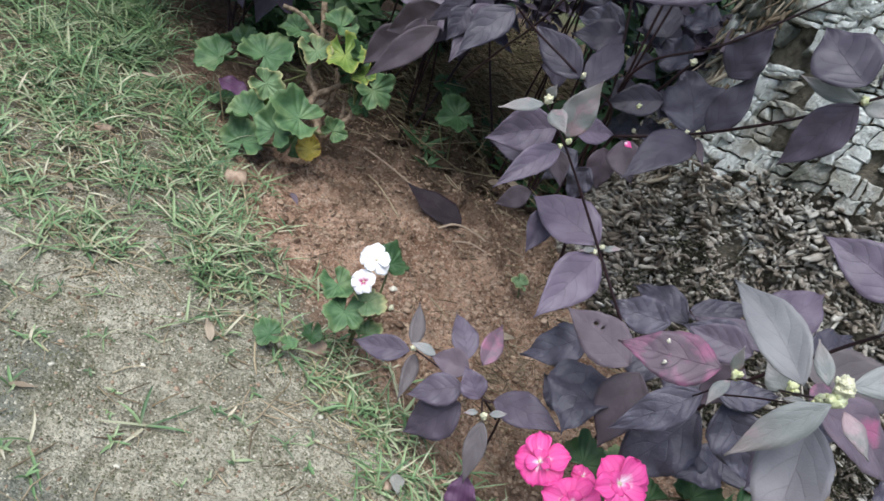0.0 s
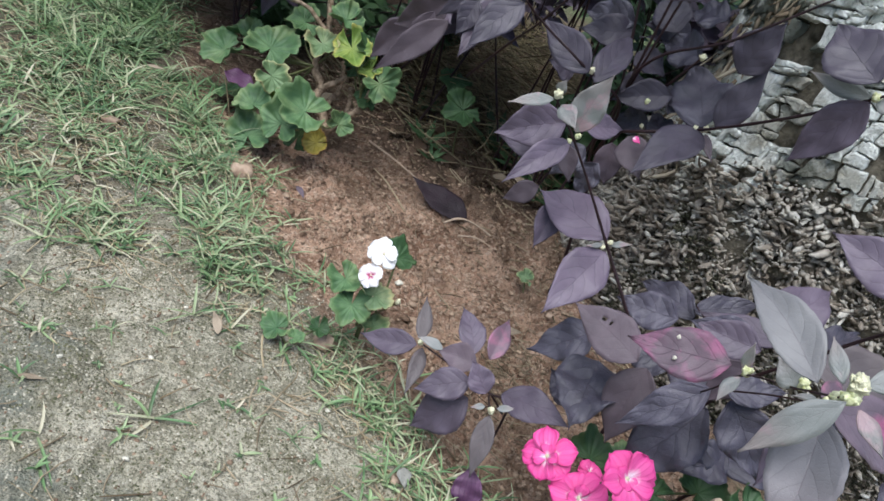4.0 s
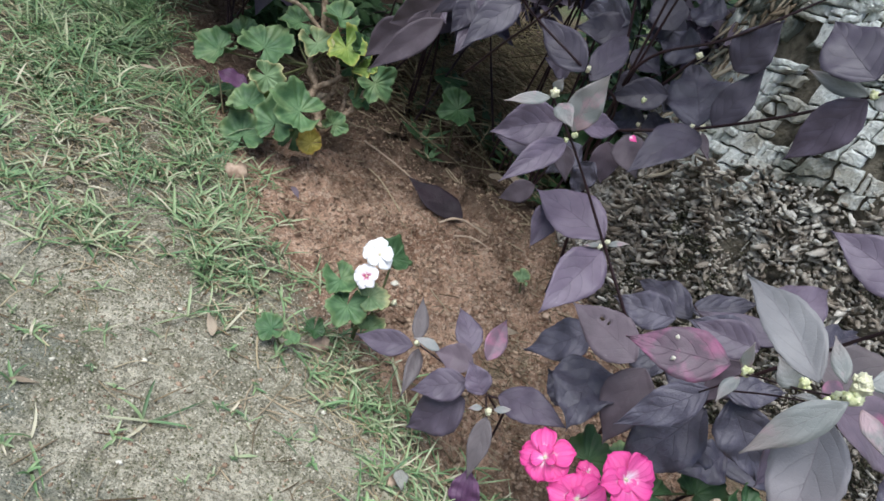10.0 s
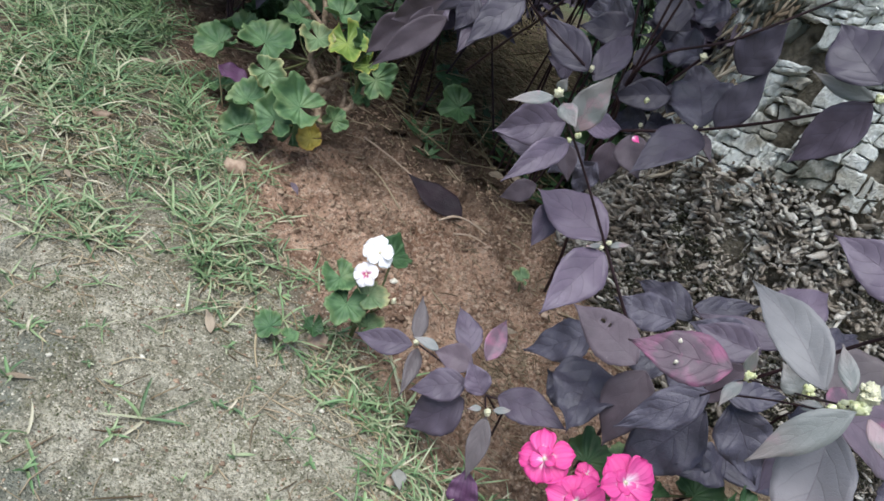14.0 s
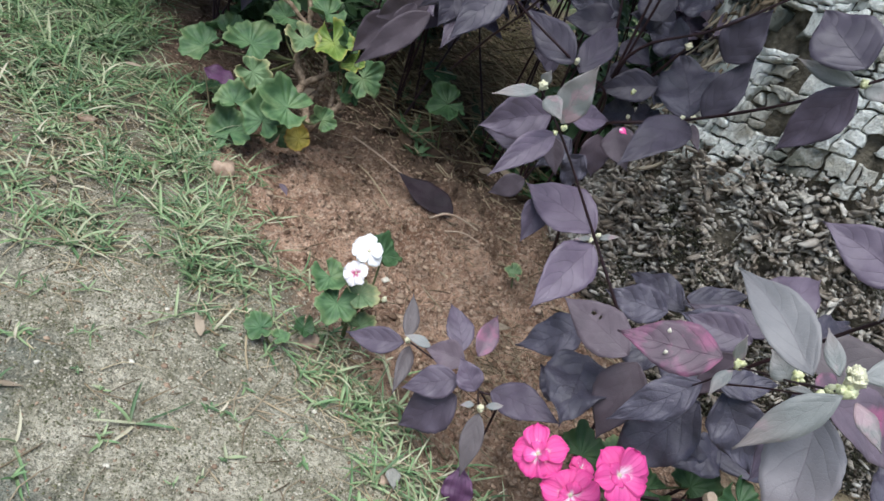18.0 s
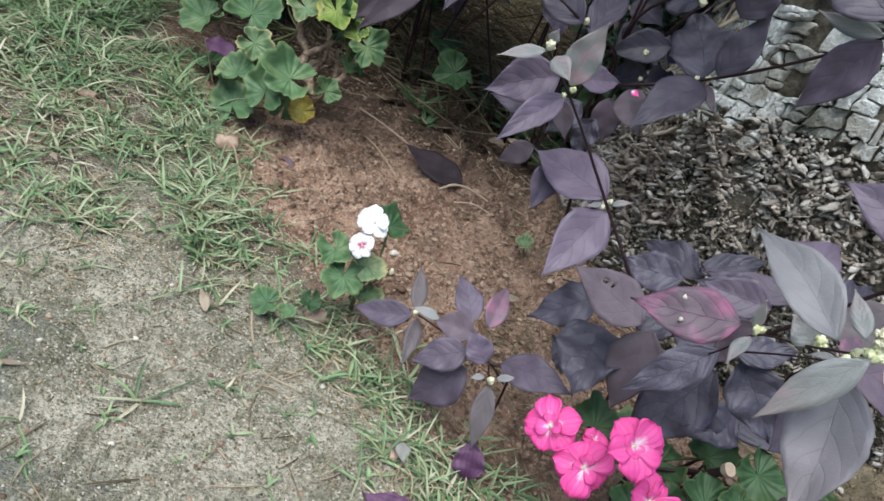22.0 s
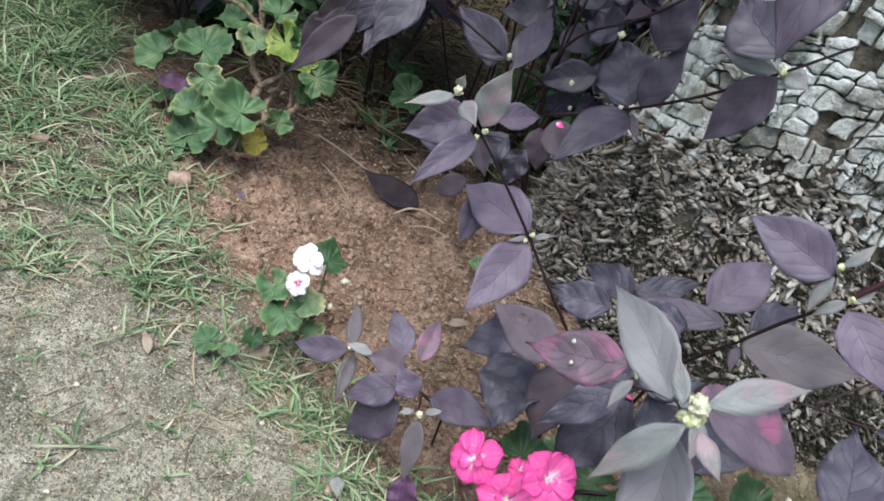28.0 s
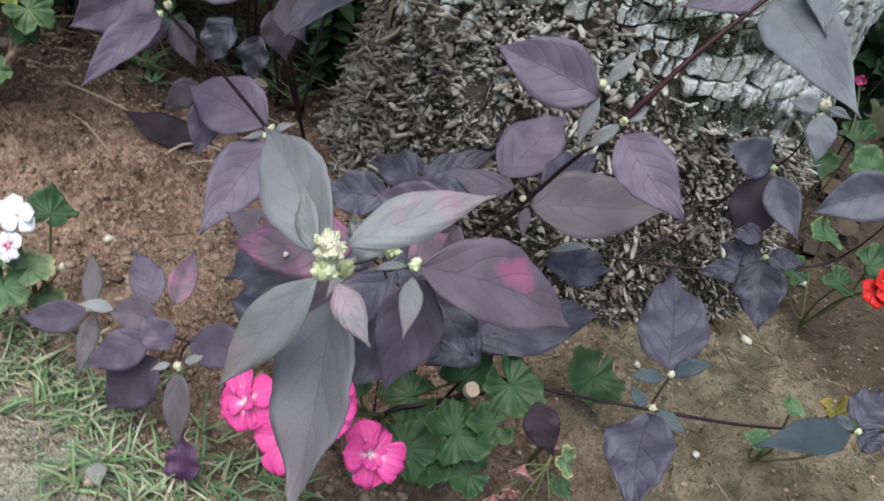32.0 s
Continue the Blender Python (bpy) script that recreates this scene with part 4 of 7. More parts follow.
def knob(p, d, length, r, rng):
    """A lumpy rounded stub of root."""
    d = d.normalized()
    a = d.cross(Vector((0.2, 0.5, 0.8))).normalized()
    b = d.cross(a)
    verts, faces, sides = [], [], 6
    bow = a * rng.uniform(-0.6, 0.6) * length
    flat = rng.uniform(0.40, 0.95)
    for u, k in ((0.0, 0.55), (0.2, 0.95), (0.55, 1.0), (0.85, 0.85), (1.0, 0.45)):
        c = p + d * (u * length) + bow * (u * u)
        k *= r * rng.uniform(0.8, 1.2)
        for s in range(sides):
            w = 2 * math.pi * s / sides
            verts.append(c + (a * math.cos(w) + b * math.sin(w) * flat) * k * rng.uniform(0.68, 1.28))
    for i in range(4):
        for s in range(sides):
            s2 = (s + 1) % sides
            faces.append((i * sides + s, i * sides + s2, (i + 1) * sides + s2, (i + 1) * sides + s))
    faces.append(tuple(4 * sides + s for s in range(sides)))
    return verts, faces


def build_rootlets():
    """A knobby mat of short roots with a few longer ones lying over it."""
    rng = random.Random(8)
    pieces, single = [], 0
    for n in range(19000):
        w = radians(rng.uniform(165, 345))
        z = rng.uniform(-0.02, 0.38)
        if z > skirt_top(w) + rng.uniform(-0.02, 0.02):
            continue
        out = Vector((math.cos(w), math.sin(w), 0))
        side_way = Vector((-math.sin(w), math.cos(w), 0))
        bulge = 0.014 * noise.noise(Vector((w * 8, z * 26, 3))) + 0.006 * noise.noise(Vector((w * 22, z * 70, 7)))
        at = on_trunk(w, z, bulge + rng.uniform(-0.006, 0.003))
        kind = rng.random()
        if kind < 0.045:
            d = out * rng.uniform(0.1, 0.5) + Vector((0, 0, rng.uniform(-1.0, 0.4))) + side_way * rng.uniform(-1.0, 1.0)
            piece = capsule(at + out * 0.003, d, rng.uniform(0.012, 0.028), rng.uniform(0.0008, 0.0018), rng, 6)
            if single < 280 and radians(205) < w < radians(300):
                single += 1
                link_mesh("rootlet", piece[0], piece[1], ROOTLET, palm)
                continue
        else:
            way = noise.noise_vector(Vector((w * 6, z * 20, 1)))
            d = out * rng.uniform(0.0, 1.3) + Vector((0, 0, rng.uniform(-0.9, 0.5) + way.x)) + side_way * (rng.uniform(-0.7, 0.7) + way.y)
            r = rng.choice((0.0014, 0.0019, 0.0024, 0.0030, 0.0036, 0.0046)) * rng.uniform(0.85, 1.15) * (0.8 if w > radians(262) else 1.0)
            piece = knob(at - out * 0.001, d, r * (rng.uniform(1.4, 2.6) if rng.random() < 0.45 else rng.uniform(2.6, 5.0)), r, rng)
        pieces.append(piece)
    for n in range(14000):
        w, z = radians(rng.uniform(185, 330)), rng.uniform(-0.01, 0.37)
        if z > skirt_top(w) + rng.uniform(-0.03, 0.03) or noise.noise(Vector((w * 9, z * 28, 21))) < rng.uniform(-0.3, 0.3):
            continue
        bulge = 0.014 * noise.noise(Vector((w * 8, z * 26, 3))) + 0.006 * noise.noise(Vector((w * 22, z * 70, 7)))
        pieces.append(crumb_data(on_trunk(w, z, bulge + rng.uniform(-0.002, 0.004)), rng.uniform(0.0008, 0.0027), rng, 1.0))
    joined("root_mat", pieces, ROOTLET, "knobby grey-brown mat of short roots", "roots", parent=palm)
    moss = []
    for n in range(13000):
        w, z = radians(rng.uniform(214, 312)), rng.uniform(-0.01, 0.20)
        if rng.random() > 0.35 + 1.6 * noise.noise(Vector((w * 7, z * 22, 15))) + (0.25 if z < 0.10 else -0.15):
            continue
        bulge = 0.014 * noise.noise(Vector((w * 8, z * 26, 3))) + 0.006 * noise.noise(Vector((w * 22, z * 70, 7)))
        moss.append(crumb_data(on_trunk(w, z, bulge + rng.uniform(0.0, 0.007)), rng.uniform(0.0008, 0.0026), rng, 0.9))
    for n in range(9000):
        w = radians(rng.uniform(254, 291))
        z = (0.340 if n % 5 < 3 else 0.256) + 0.010 * math.sin(w * 9) + rng.gauss(0, 0.009)
        if noise.noise(Vector((w * 30, z * 60, 4))) < rng.uniform(-0.5, 0.3):
            continue
        moss.append(crumb_data(on_trunk(w, z, rng.uniform(-0.004, 0.009)), rng.uniform(0.0005, 0.0013), rng, 0.9))
    joined("root_moss", moss, DARK_MOSS, "dark olive moss and dirt on the rootlets", "moss", parent=palm)
    for n in range(30):
        w = radians(rng.gauss(253, 3.5) if n < 20 else rng.uniform(262, 300))
        z = rng.uniform(0.175, 0.225) if n < 20 else rng.uniform(0.02, 0.20)
        out = Vector((math.cos(w), math.sin(w), 0))
        v, f = capsule(on_trunk(w, z, 0.0), out * 0.6 + Vector((rng.uniform(-0.5, 0.5), 0, -1)), rng.uniform(0.022, 0.045), rng.uniform(0.0015, 0.0030), rng, 7)
        link_mesh("rootlet", v, f, BLEACHED, palm, "pale hanging rootlet")


build_trunk()
build_rootlets()

# ---- purple-leaved shrubs ----


def shrub(at, label):
    return thing("purple_shrub", at, label, "shrub", "purple shrubs round the trunk")


main = shrub((0.235, 0.375, -0.005), "purple-leaved shrub, one upright dark stem beside the trunk")
front = shrub((0.262, 0.335, -0.005), "purple-leaved shrub with blushed leaves and a yellow bud head")
lean = shrub((0.300, 0.405, -0.005), "purple-leaved shrub, branch leaning across the palm roots")
low = shrub((0.345, 0.360, -0.005), "low dark crinkled leaves of a purple shrub on the soil")
back = shrub((0.165, 0.690, -0.005), "dense purple-leaved shrub beside the palm bark")
top = shrub((-0.150, 0.990, -0.005), "purple-leaved shrub behind the geranium at the bed's back")
sprig = shrub((0.130, 0.335, -0.005), "small purple sprig with tiny cream buds at the lawn edge")
sprawl = shrub((0.318, 0.352, -0.005), "purple shrub stem sprawling low over bare soil")
side = shrub((0.400, 0.470, -0.005), "dark purple shrub stem beside the palm's rootlets")

stem(main, [(0.235, 0.375, -0.01), (0.228, 0.379, 0.10), (0.22, 0.381, 0.144), (0.174, 0.386, 0.194), (0.131, 0.40, 0.235), (0.088, 0.398, 0.28), (0.054, 0.391, 0.315), (0.021, 0.385, 0.344)], 0.003, 0.0014)
stem(front, [(0.262, 0.335, -0.01), (0.25, 0.326, 0.10), (0.242, 0.318, 0.16), (0.224, 0.241, 0.244), (0.203, 0.18, 0.299), (0.207, 0.14, 0.328), (0.182, 0.058, 0.380)], 0.0014, 0.0008)
stem(front, [(0.226, 0.235, 0.248), (0.226, 0.18, 0.295), (0.221, 0.129, 0.333)], 0.0011, 0.0008)
stem(lean, [(0.300, 0.405, -0.01), (0.303, 0.40, 0.09), (0.311, 0.39, 0.165), (0.333, 0.364, 0.239), (0.35, 0.348, 0.289), (0.365, 0.328, 0.334)], 0.0032, 0.0022)
stem(lean, [(0.364, 0.330, 0.331), (0.378, 0.330, 0.358), (0.395, 0.335, 0.386), (0.429, 0.343, 0.432)], 0.0024, 0.0015, MAROON, label="maroon stem")
stem(lean, [(0.311, 0.39, 0.165), (0.29, 0.43, 0.18), (0.26, 0.46, 0.19)], 0.002, 0.0012)
stem(low, [(0.345, 0.360, -0.01), (0.35, 0.365, 0.05), (0.36, 0.375, 0.08)], 0.002, 0.0012)
stem(low, [(0.35, 0.365, 0.05), (0.40, 0.42, 0.11), (0.43, 0.44, 0.13)], 0.002, 0.0012)
stem(back, [(0.165, 0.690, -0.01), (0.150, 0.665, 0.08), (0.12, 0.635, 0.18), (0.098, 0.602, 0.26), (0.123, 0.563, 0.293), (0.178, 0.54, 0.333), (0.217, 0.452, 0.40), (0.249, 0.411, 0.449), (0.281, 0.39, 0.493)], 0.0036, 0.0016)
stem(back, [(0.140, 0.654, 0.12), (0.10, 0.60, 0.30), (0.106, 0.585, 0.367), (0.158, 0.548, 0.423), (0.216, 0.525, 0.502)], 0.0034, 0.0016)
stem(back, [(0.112, 0.625, 0.21), (0.128, 0.619, 0.308), (0.135, 0.57, 0.363), (0.143, 0.554, 0.394)], 0.0034, 0.002)
stem(back, [(0.108, 0.62, 0.23), (0.099, 0.573, 0.309), (0.05, 0.533, 0.337), (-0.016, 0.525, 0.362), (-0.04, 0.501, 0.379)], 0.0026, 0.0015)
stem(back, [(-0.08, 0.76, 0.20), (-0.043, 0.628, 0.299), (-0.019, 0.545, 0.357), (0.001, 0.517, 0.408)], 0.0026, 0.0015)
stem(sprawl, [(0.318, 0.352, -0.01), (0.336, 0.345, 0.062), (0.388, 0.309, 0.096), (0.458, 0.27, 0.131), (0.55, 0.273, 0.127), (0.648, 0.281, 0.13), (0.70, 0.29, 0.13)], 0.0026, 0.0016)
stem(sprawl, [(0.458, 0.27, 0.131), (0.463, 0.277, 0.144), (0.469, 0.285, 0.155)], 0.0016, 0.0012)
stem(side, [(0.400, 0.470, -0.01), (0.402, 0.45, 0.10), (0.408, 0.441, 0.142), (0.45, 0.44, 0.152), (0.531, 0.431, 0.163), (0.583, 0.421, 0.181), (0.629, 0.423, 0.196)], 0.0026, 0.0014)
stem(side, [(0.48, 0.44, 0.155), (0.54, 0.477, 0.194), (0.57, 0.453, 0.271), (0.578, 0.449, 0.295), (0.570, 0.437, 0.325), (0.566, 0.431, 0.342)], 0.002, 0.0010)
stem(sprig, [(0.130, 0.335, -0.01), (0.122, 0.332, 0.064), (0.099, 0.325, 0.072), (0.055, 0.337, 0.072), (0.017, 0.341, 0.077)], 0.002, 0.0012)
stem(sprig, [(0.122, 0.332, 0.050), (0.098, 0.317, 0.078), (0.099, 0.279, 0.090)], 0.0016, 0.0011)

for plant, at, r, mat, count in (
        (front, (0.184, 0.060, 0.380), 0.0040, BUD, 7), (front, (0.184, 0.0622, 0.3865), 0.0050, CREAM, 8), (front, (0.1852, 0.0702, 0.3721), 0.0028, BUD, 4), (front, (0.190, 0.066, 0.377), 0.0030, BUD, 4), (front, (0.222, 0.129, 0.336), 0.0032, BUD, 4), (front, (0.203, 0.180, 0.302), 0.0038, BUD, 4), (front, (0.212, 0.141, 0.333), 0.0042, BUD, 5),
        (main, (0.133, 0.398, 0.239), 0.0026, CREAM, 3), (main, (0.129, 0.396, 0.232), 0.0024, CREAM, 2), (main, (0.056, 0.390, 0.319), 0.0030, BUD, 3), (main, (0.051, 0.389, 0.312), 0.0026, BUD, 3),
        (main, (0.023, 0.382, 0.347), 0.0040, CREAM, 6), (main, (0.220, 0.378, 0.148), 0.0026, CREAM, 2), (lean, (0.343, 0.329, 0.356), 0.0032, BUD, 4), (lean, (0.365, 0.326, 0.336), 0.0030, BUD, 4),
        (lean, (0.330, 0.364, 0.241), 0.0028, CREAM, 3), (lean, (0.430, 0.342, 0.435), 0.0042, CREAM, 5), (back, (0.184, 0.540, 0.338), 0.0032, CREAM, 3), (back, (0.173, 0.538, 0.334), 0.0026, CREAM, 2),
        (back, (0.143, 0.552, 0.396), 0.0038, CREAM, 4), (back, (0.251, 0.410, 0.452), 0.0042, BUD, 5), (back, (0.050, 0.531, 0.340), 0.0034, CREAM, 4), (back, (0.12, 0.56, 0.33), 0.0030, BUD, 3),
        (sprig, (0.099, 0.277, 0.094), 0.0036, CREAM, 6), (sprig, (0.017, 0.338, 0.080), 0.0032, CREAM, 5), (sprawl, (0.469, 0.284, 0.158), 0.0030, CREAM, 3), (sprawl, (0.459, 0.268, 0.135), 0.0030, CREAM, 3),
        (sprawl, (0.650, 0.279, 0.133), 0.0030, BUD, 3), (side, (0.567, 0.449, 0.273), 0.0032, BUD, 4), (side, (0.589, 0.421, 0.197), 0.0028, BUD, 3), (side, (0.566, 0.430, 0.345), 0.0046, CREAM, 6), (side, (0.567, 0.430, 0.335), 0.0030, BUD, 3),
        (back, (0.131, 0.575, 0.30), 0.0026, CREAM, 2)):
    bud(plant, at, r, mat, count, "bud")
for at in ((0.1664, 0.1958, 0.2778), (0.1629, 0.203, 0.2897)):
    bud(front, at, 0.0014, CHIP, 1, "speck", "white speck on the blushed leaf")

leaf(main, (0.130, 0.402, 0.239), (0.057, 0.463, 0.227), 0.0509, (-0.51, -0.46, 0.72), PURPLE)
leaf(main, (0.133, 0.396, 0.229), (0.099, 0.325, 0.181), 0.0444, (0.04, -0.57, 0.82), PURPLE)
leaf(main, (0.135, 0.400, 0.235), (0.151, 0.396, 0.248), 0.0063, (-0.56, -0.67, 0.49), YOUNG)
leaf(main, (0.128, 0.399, 0.234), (0.113, 0.386, 0.231), 0.0053, (0.27, -0.51, 0.82), YOUNG)
leaf(main, (0.052, 0.389, 0.312), (0.014, 0.344, 0.269), 0.0243, (0.06, -0.72, 0.70), PURPLE)
leaf(main, (0.053, 0.394, 0.320), (0.058, 0.395, 0.379), 0.0298, (-0.09, -1.00, 0.02), YOUNG)
leaf(main, (0.022, 0.384, 0.342), (-0.012, 0.355, 0.331), 0.0122, (0.20, -0.53, 0.82), YOUNG)
leaf(main, (0.023, 0.387, 0.347), (0.024, 0.384, 0.361), 0.0104, (-0.33, -0.92, -0.20), YOUNG)
leaf(main, (0.030, 0.383, 0.340), (0.048, 0.356, 0.335), 0.0169, (-0.58, -0.50, 0.64), YOUNG)
leaf(main, (0.043, 0.411, 0.319), (-0.011, 0.397, 0.285), 0.0415, (0.00, -0.93, 0.37), PURPLE)
leaf(main, (0.052, 0.414, 0.296), (-0.005, 0.434, 0.270), 0.0327, (-0.47, -0.78, 0.42), PURPLE)
leaf(main, (0.060, 0.437, 0.314), (0.101, 0.483, 0.314), 0.0259, (0.55, -0.48, 0.68), PURPLE)
leaf(main, (0.051, 0.426, 0.295), (0.072, 0.410, 0.269), 0.0209, (-0.06, -0.87, 0.48), DULL)
leaf(main, (0.077, 0.453, 0.225), (0.075, 0.418, 0.187), 0.0283, (0.09, -0.74, 0.67), PURPLE)
leaf(main, (0.057, 0.495, 0.216), (0.029, 0.498, 0.182), 0.0243, (-0.36, -0.91, 0.21), DULL)
leaf(main, (0.179, 0.279, 0.210), (0.117, 0.316, 0.212), 0.0416, (-0.39, -0.68, 0.62), DULL, holes=((19, 6), (23, 6), (22, 6)))
leaf(main, (0.163, 0.370, 0.164), (0.114, 0.363, 0.112), 0.0415, (-0.49, -0.67, 0.55), OLD)
leaf(main, (0.166, 0.324, 0.164), (0.157, 0.251, 0.136), 0.0600, (-0.35, -0.62, 0.70), OLD)
leaf(main, (0.195, 0.295, 0.198), (0.194, 0.265, 0.129), 0.0442, (-0.35, -0.86, 0.38), DULL)
leaf(front, (0.201, 0.199, 0.291), (0.136, 0.209, 0.269), 0.0377, (-0.32, -0.66, 0.68), BLUSH)
leaf(front, (0.1840, 0.0860, 0.3660), (0.1525, 0.1545, 0.3710), 0.0270, (-0.62, -0.33, 0.72), FADED)
leaf(front, (0.182, 0.057, 0.379), (0.158, 0.051, 0.333), 0.0165, (-0.48, -0.86, 0.20), YOUNG)
leaf(front, (0.189, 0.067, 0.385), (0.233, 0.086, 0.401), 0.0157, (0.02, -0.66, 0.75), YOUNG)
leaf(front, (0.189, 0.072, 0.359), (0.187, 0.027, 0.308), 0.0350, (-0.70, -0.50, 0.50), GREY)
leaf(front, (0.188, 0.056, 0.379), (0.200, 0.039, 0.372), 0.0097, (-0.24, -0.54, 0.81), YOUNG)
leaf(front, (0.1796, 0.0642, 0.3829), (0.1735, 0.0855, 0.3920), 0.0085, (-0.50, -0.70, 0.45), YOUNG)
leaf(front, (0.224, 0.130, 0.335), (0.314, 0.161, 0.290), 0.0396, (0.52, -0.51, 0.69), BLUSHED)
leaf(front, (0.222, 0.127, 0.331), (0.221, 0.104, 0.317), 0.0099, (-0.16, -0.52, 0.84), YOUNG)
leaf(front, (0.219, 0.130, 0.334), (0.204, 0.129, 0.329), 0.0038, (-0.22, -0.66, 0.72), YOUNG)
leaf(front, (0.229, 0.146, 0.317), (0.223, 0.123, 0.266), 0.0304, (-0.17, -0.89, 0.42), PURPLE)
leaf(front, (0.219, 0.131, 0.336), (0.237, 0.154, 0.338), 0.0123, (0.20, -0.24, 0.95), ROSE)
leaf(front, (0.236, 0.269, 0.224), (0.185, 0.251, 0.164), 0.0319, (-0.38, -0.75, 0.55), OLD)
leaf(front, (0.256, 0.290, 0.192), (0.216, 0.264, 0.108), 0.0572, (-0.50, -0.72, 0.47), OLD)
leaf(front, (0.253, 0.265, 0.226), (0.298, 0.239, 0.185), 0.0446, (-0.18, -0.91, 0.37), OLD)
leaf(front, (0.265, 0.305, 0.256), (0.214, 0.323, 0.244), 0.0329, (-0.38, -0.73, 0.57), PURPLE)
leaf(front, (0.201, 0.182, 0.301), (0.196, 0.183, 0.322), 0.0079, (-0.14, -0.99, 0.03), YOUNG)
leaf(front, (0.201, 0.179, 0.297), (0.190, 0.160, 0.284), 0.0093, (-0.46, -0.30, 0.84), YOUNG)
leaf(front, (0.210, 0.140, 0.329), (0.193, 0.146, 0.339), 0.0168, (-0.10, -0.91, 0.40), YOUNG)
leaf(front, (0.238, 0.259, 0.236), (0.285, 0.268, 0.253), 0.0263, (-0.18, -0.55, 0.82), OLD)
leaf(lean, (0.343, 0.329, 0.347), (0.274, 0.364, 0.353), 0.0449, (-0.36, -0.79, 0.50), PURPLE)
leaf(lean, (0.347, 0.334, 0.355), (0.360, 0.339, 0.381), 0.0095, (-0.56, -0.72, 0.40), YOUNG)
leaf(lean, (0.344, 0.329, 0.347), (0.339, 0.318, 0.314), 0.0112, (-0.47, -0.81, 0.34), YOUNG)
leaf(lean, (0.367, 0.323, 0.328), (0.407, 0.269, 0.302), 0.0399, (-0.35, -0.61, 0.71), PURPLE)
leaf(lean, (0.368, 0.329, 0.336), (0.381, 0.334, 0.347), 0.0098, (-0.18, -0.77, 0.61), YOUNG)
leaf(lean, (0.364, 0.327, 0.333), (0.347, 0.326, 0.310), 0.0099, (-0.44, -0.82, 0.36), YOUNG)
leaf(lean, (0.337, 0.363, 0.238), (0.446, 0.365, 0.255), 0.0560, (-0.11, -0.61, 0.79), TAUPE)
leaf(lean, (0.335, 0.361, 0.236), (0.336, 0.347, 0.216), 0.0096, (-0.27, -0.77, 0.57), DULL)
leaf(lean, (0.353, 0.396, 0.236), (0.413, 0.464, 0.242), 0.0339, (0.07, -0.15, 0.99), OLD)
leaf(lean, (0.331, 0.455, 0.207), (0.392, 0.524, 0.248), 0.0549, (-0.10, -0.44, 0.89), PURPLE)
leaf(lean, (0.331, 0.397, 0.231), (0.247, 0.420, 0.205), 0.0282, (-0.38, -0.63, 0.68), PURPLE)
leaf(lean, (0.276, 0.484, 0.164), (0.221, 0.545, 0.145), 0.0390, (-0.65, -0.39, 0.65), OLD)
leaf(lean, (0.265, 0.472, 0.178), (0.335, 0.504, 0.207), 0.0297, (-0.04, -0.61, 0.79), OLD)
leaf(lean, (0.431, 0.348, 0.430), (0.377, 0.345, 0.411), 0.0212, (-0.20, -0.71, 0.68), PURPLE)
leaf(lean, (0.429, 0.334, 0.431), (0.436, 0.217, 0.410), 0.0404, (-0.63, -0.18, 0.76), SLATE)
leaf(lean, (0.451, 0.339, 0.463), (0.431, 0.272, 0.432), 0.0226, (-0.55, -0.20, 0.81), SLATE)
leaf(lean, (0.428, 0.337, 0.432), (0.433, 0.338, 0.451), 0.0137, (-0.49, -0.86, 0.14), YOUNG)
leaf(lean, (0.425, 0.349, 0.430), (0.456, 0.374, 0.454), 0.0215, (-0.21, -0.53, 0.82), PURPLE)
leaf(low, (0.327, 0.341, 0.121), (0.284, 0.310, 0.102), 0.0413, (0.01, -0.54, 0.84), OLD)
leaf(low, (0.320, 0.336, 0.113), (0.443, 0.377, 0.135), 0.0542, (0.01, -0.48, 0.88), OLD)
leaf(low, (0.384, 0.407, 0.159), (0.459, 0.432, 0.145), 0.0419, (0.33, -0.60, 0.73), OLD)
leaf(low, (0.381, 0.396, 0.176), (0.426, 0.413, 0.177), 0.0090, (0.11, -0.38, 0.92), YOUNG)
leaf(low, (0.278, 0.288, 0.156), (0.248, 0.256, 0.155), 0.0329, (0.18, -0.18, 0.97), OLD)
leaf(low, (0.183, 0.334, 0.106), (0.145, 0.365, 0.103), 0.0422, (-0.38, -0.39, 0.84), OLD)
leaf(low, (0.236, 0.354, 0.178), (0.187, 0.368, 0.161), 0.0382, (-0.41, -0.65, 0.64), OLD)
leaf(low, (0.277, 0.338, 0.173), (0.228, 0.363, 0.174), 0.0440, (-0.29, -0.61, 0.74), OLD)
leaf(low, (0.282, 0.334, 0.225), (0.267, 0.327, 0.173), 0.0350, (-0.35, -0.91, 0.23), DULL)
leaf(low, (0.234, 0.409, 0.193), (0.174, 0.424, 0.177), 0.0393, (-0.34, -0.73, 0.59), OLD)
leaf(low, (0.295, 0.380, 0.224), (0.237, 0.394, 0.206), 0.0372, (-0.34, -0.77, 0.54), OLD)
leaf(back, (0.048, 0.527, 0.338), (-0.018, 0.569, 0.357), 0.0385, (-0.39, -0.81, 0.43), SHADED_PURPLE)
leaf(back, (0.057, 0.529, 0.331), (0.076, 0.613, 0.374), 0.0334, (-0.13, -0.43, 0.90), SHADED_PURPLE)
leaf(back, (0.143, 0.581, 0.342), (0.087, 0.575, 0.311), 0.0355, (-0.14, -0.89, 0.43), SHADED_PURPLE)
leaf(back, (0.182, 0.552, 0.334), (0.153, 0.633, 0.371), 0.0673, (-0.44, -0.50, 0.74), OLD)
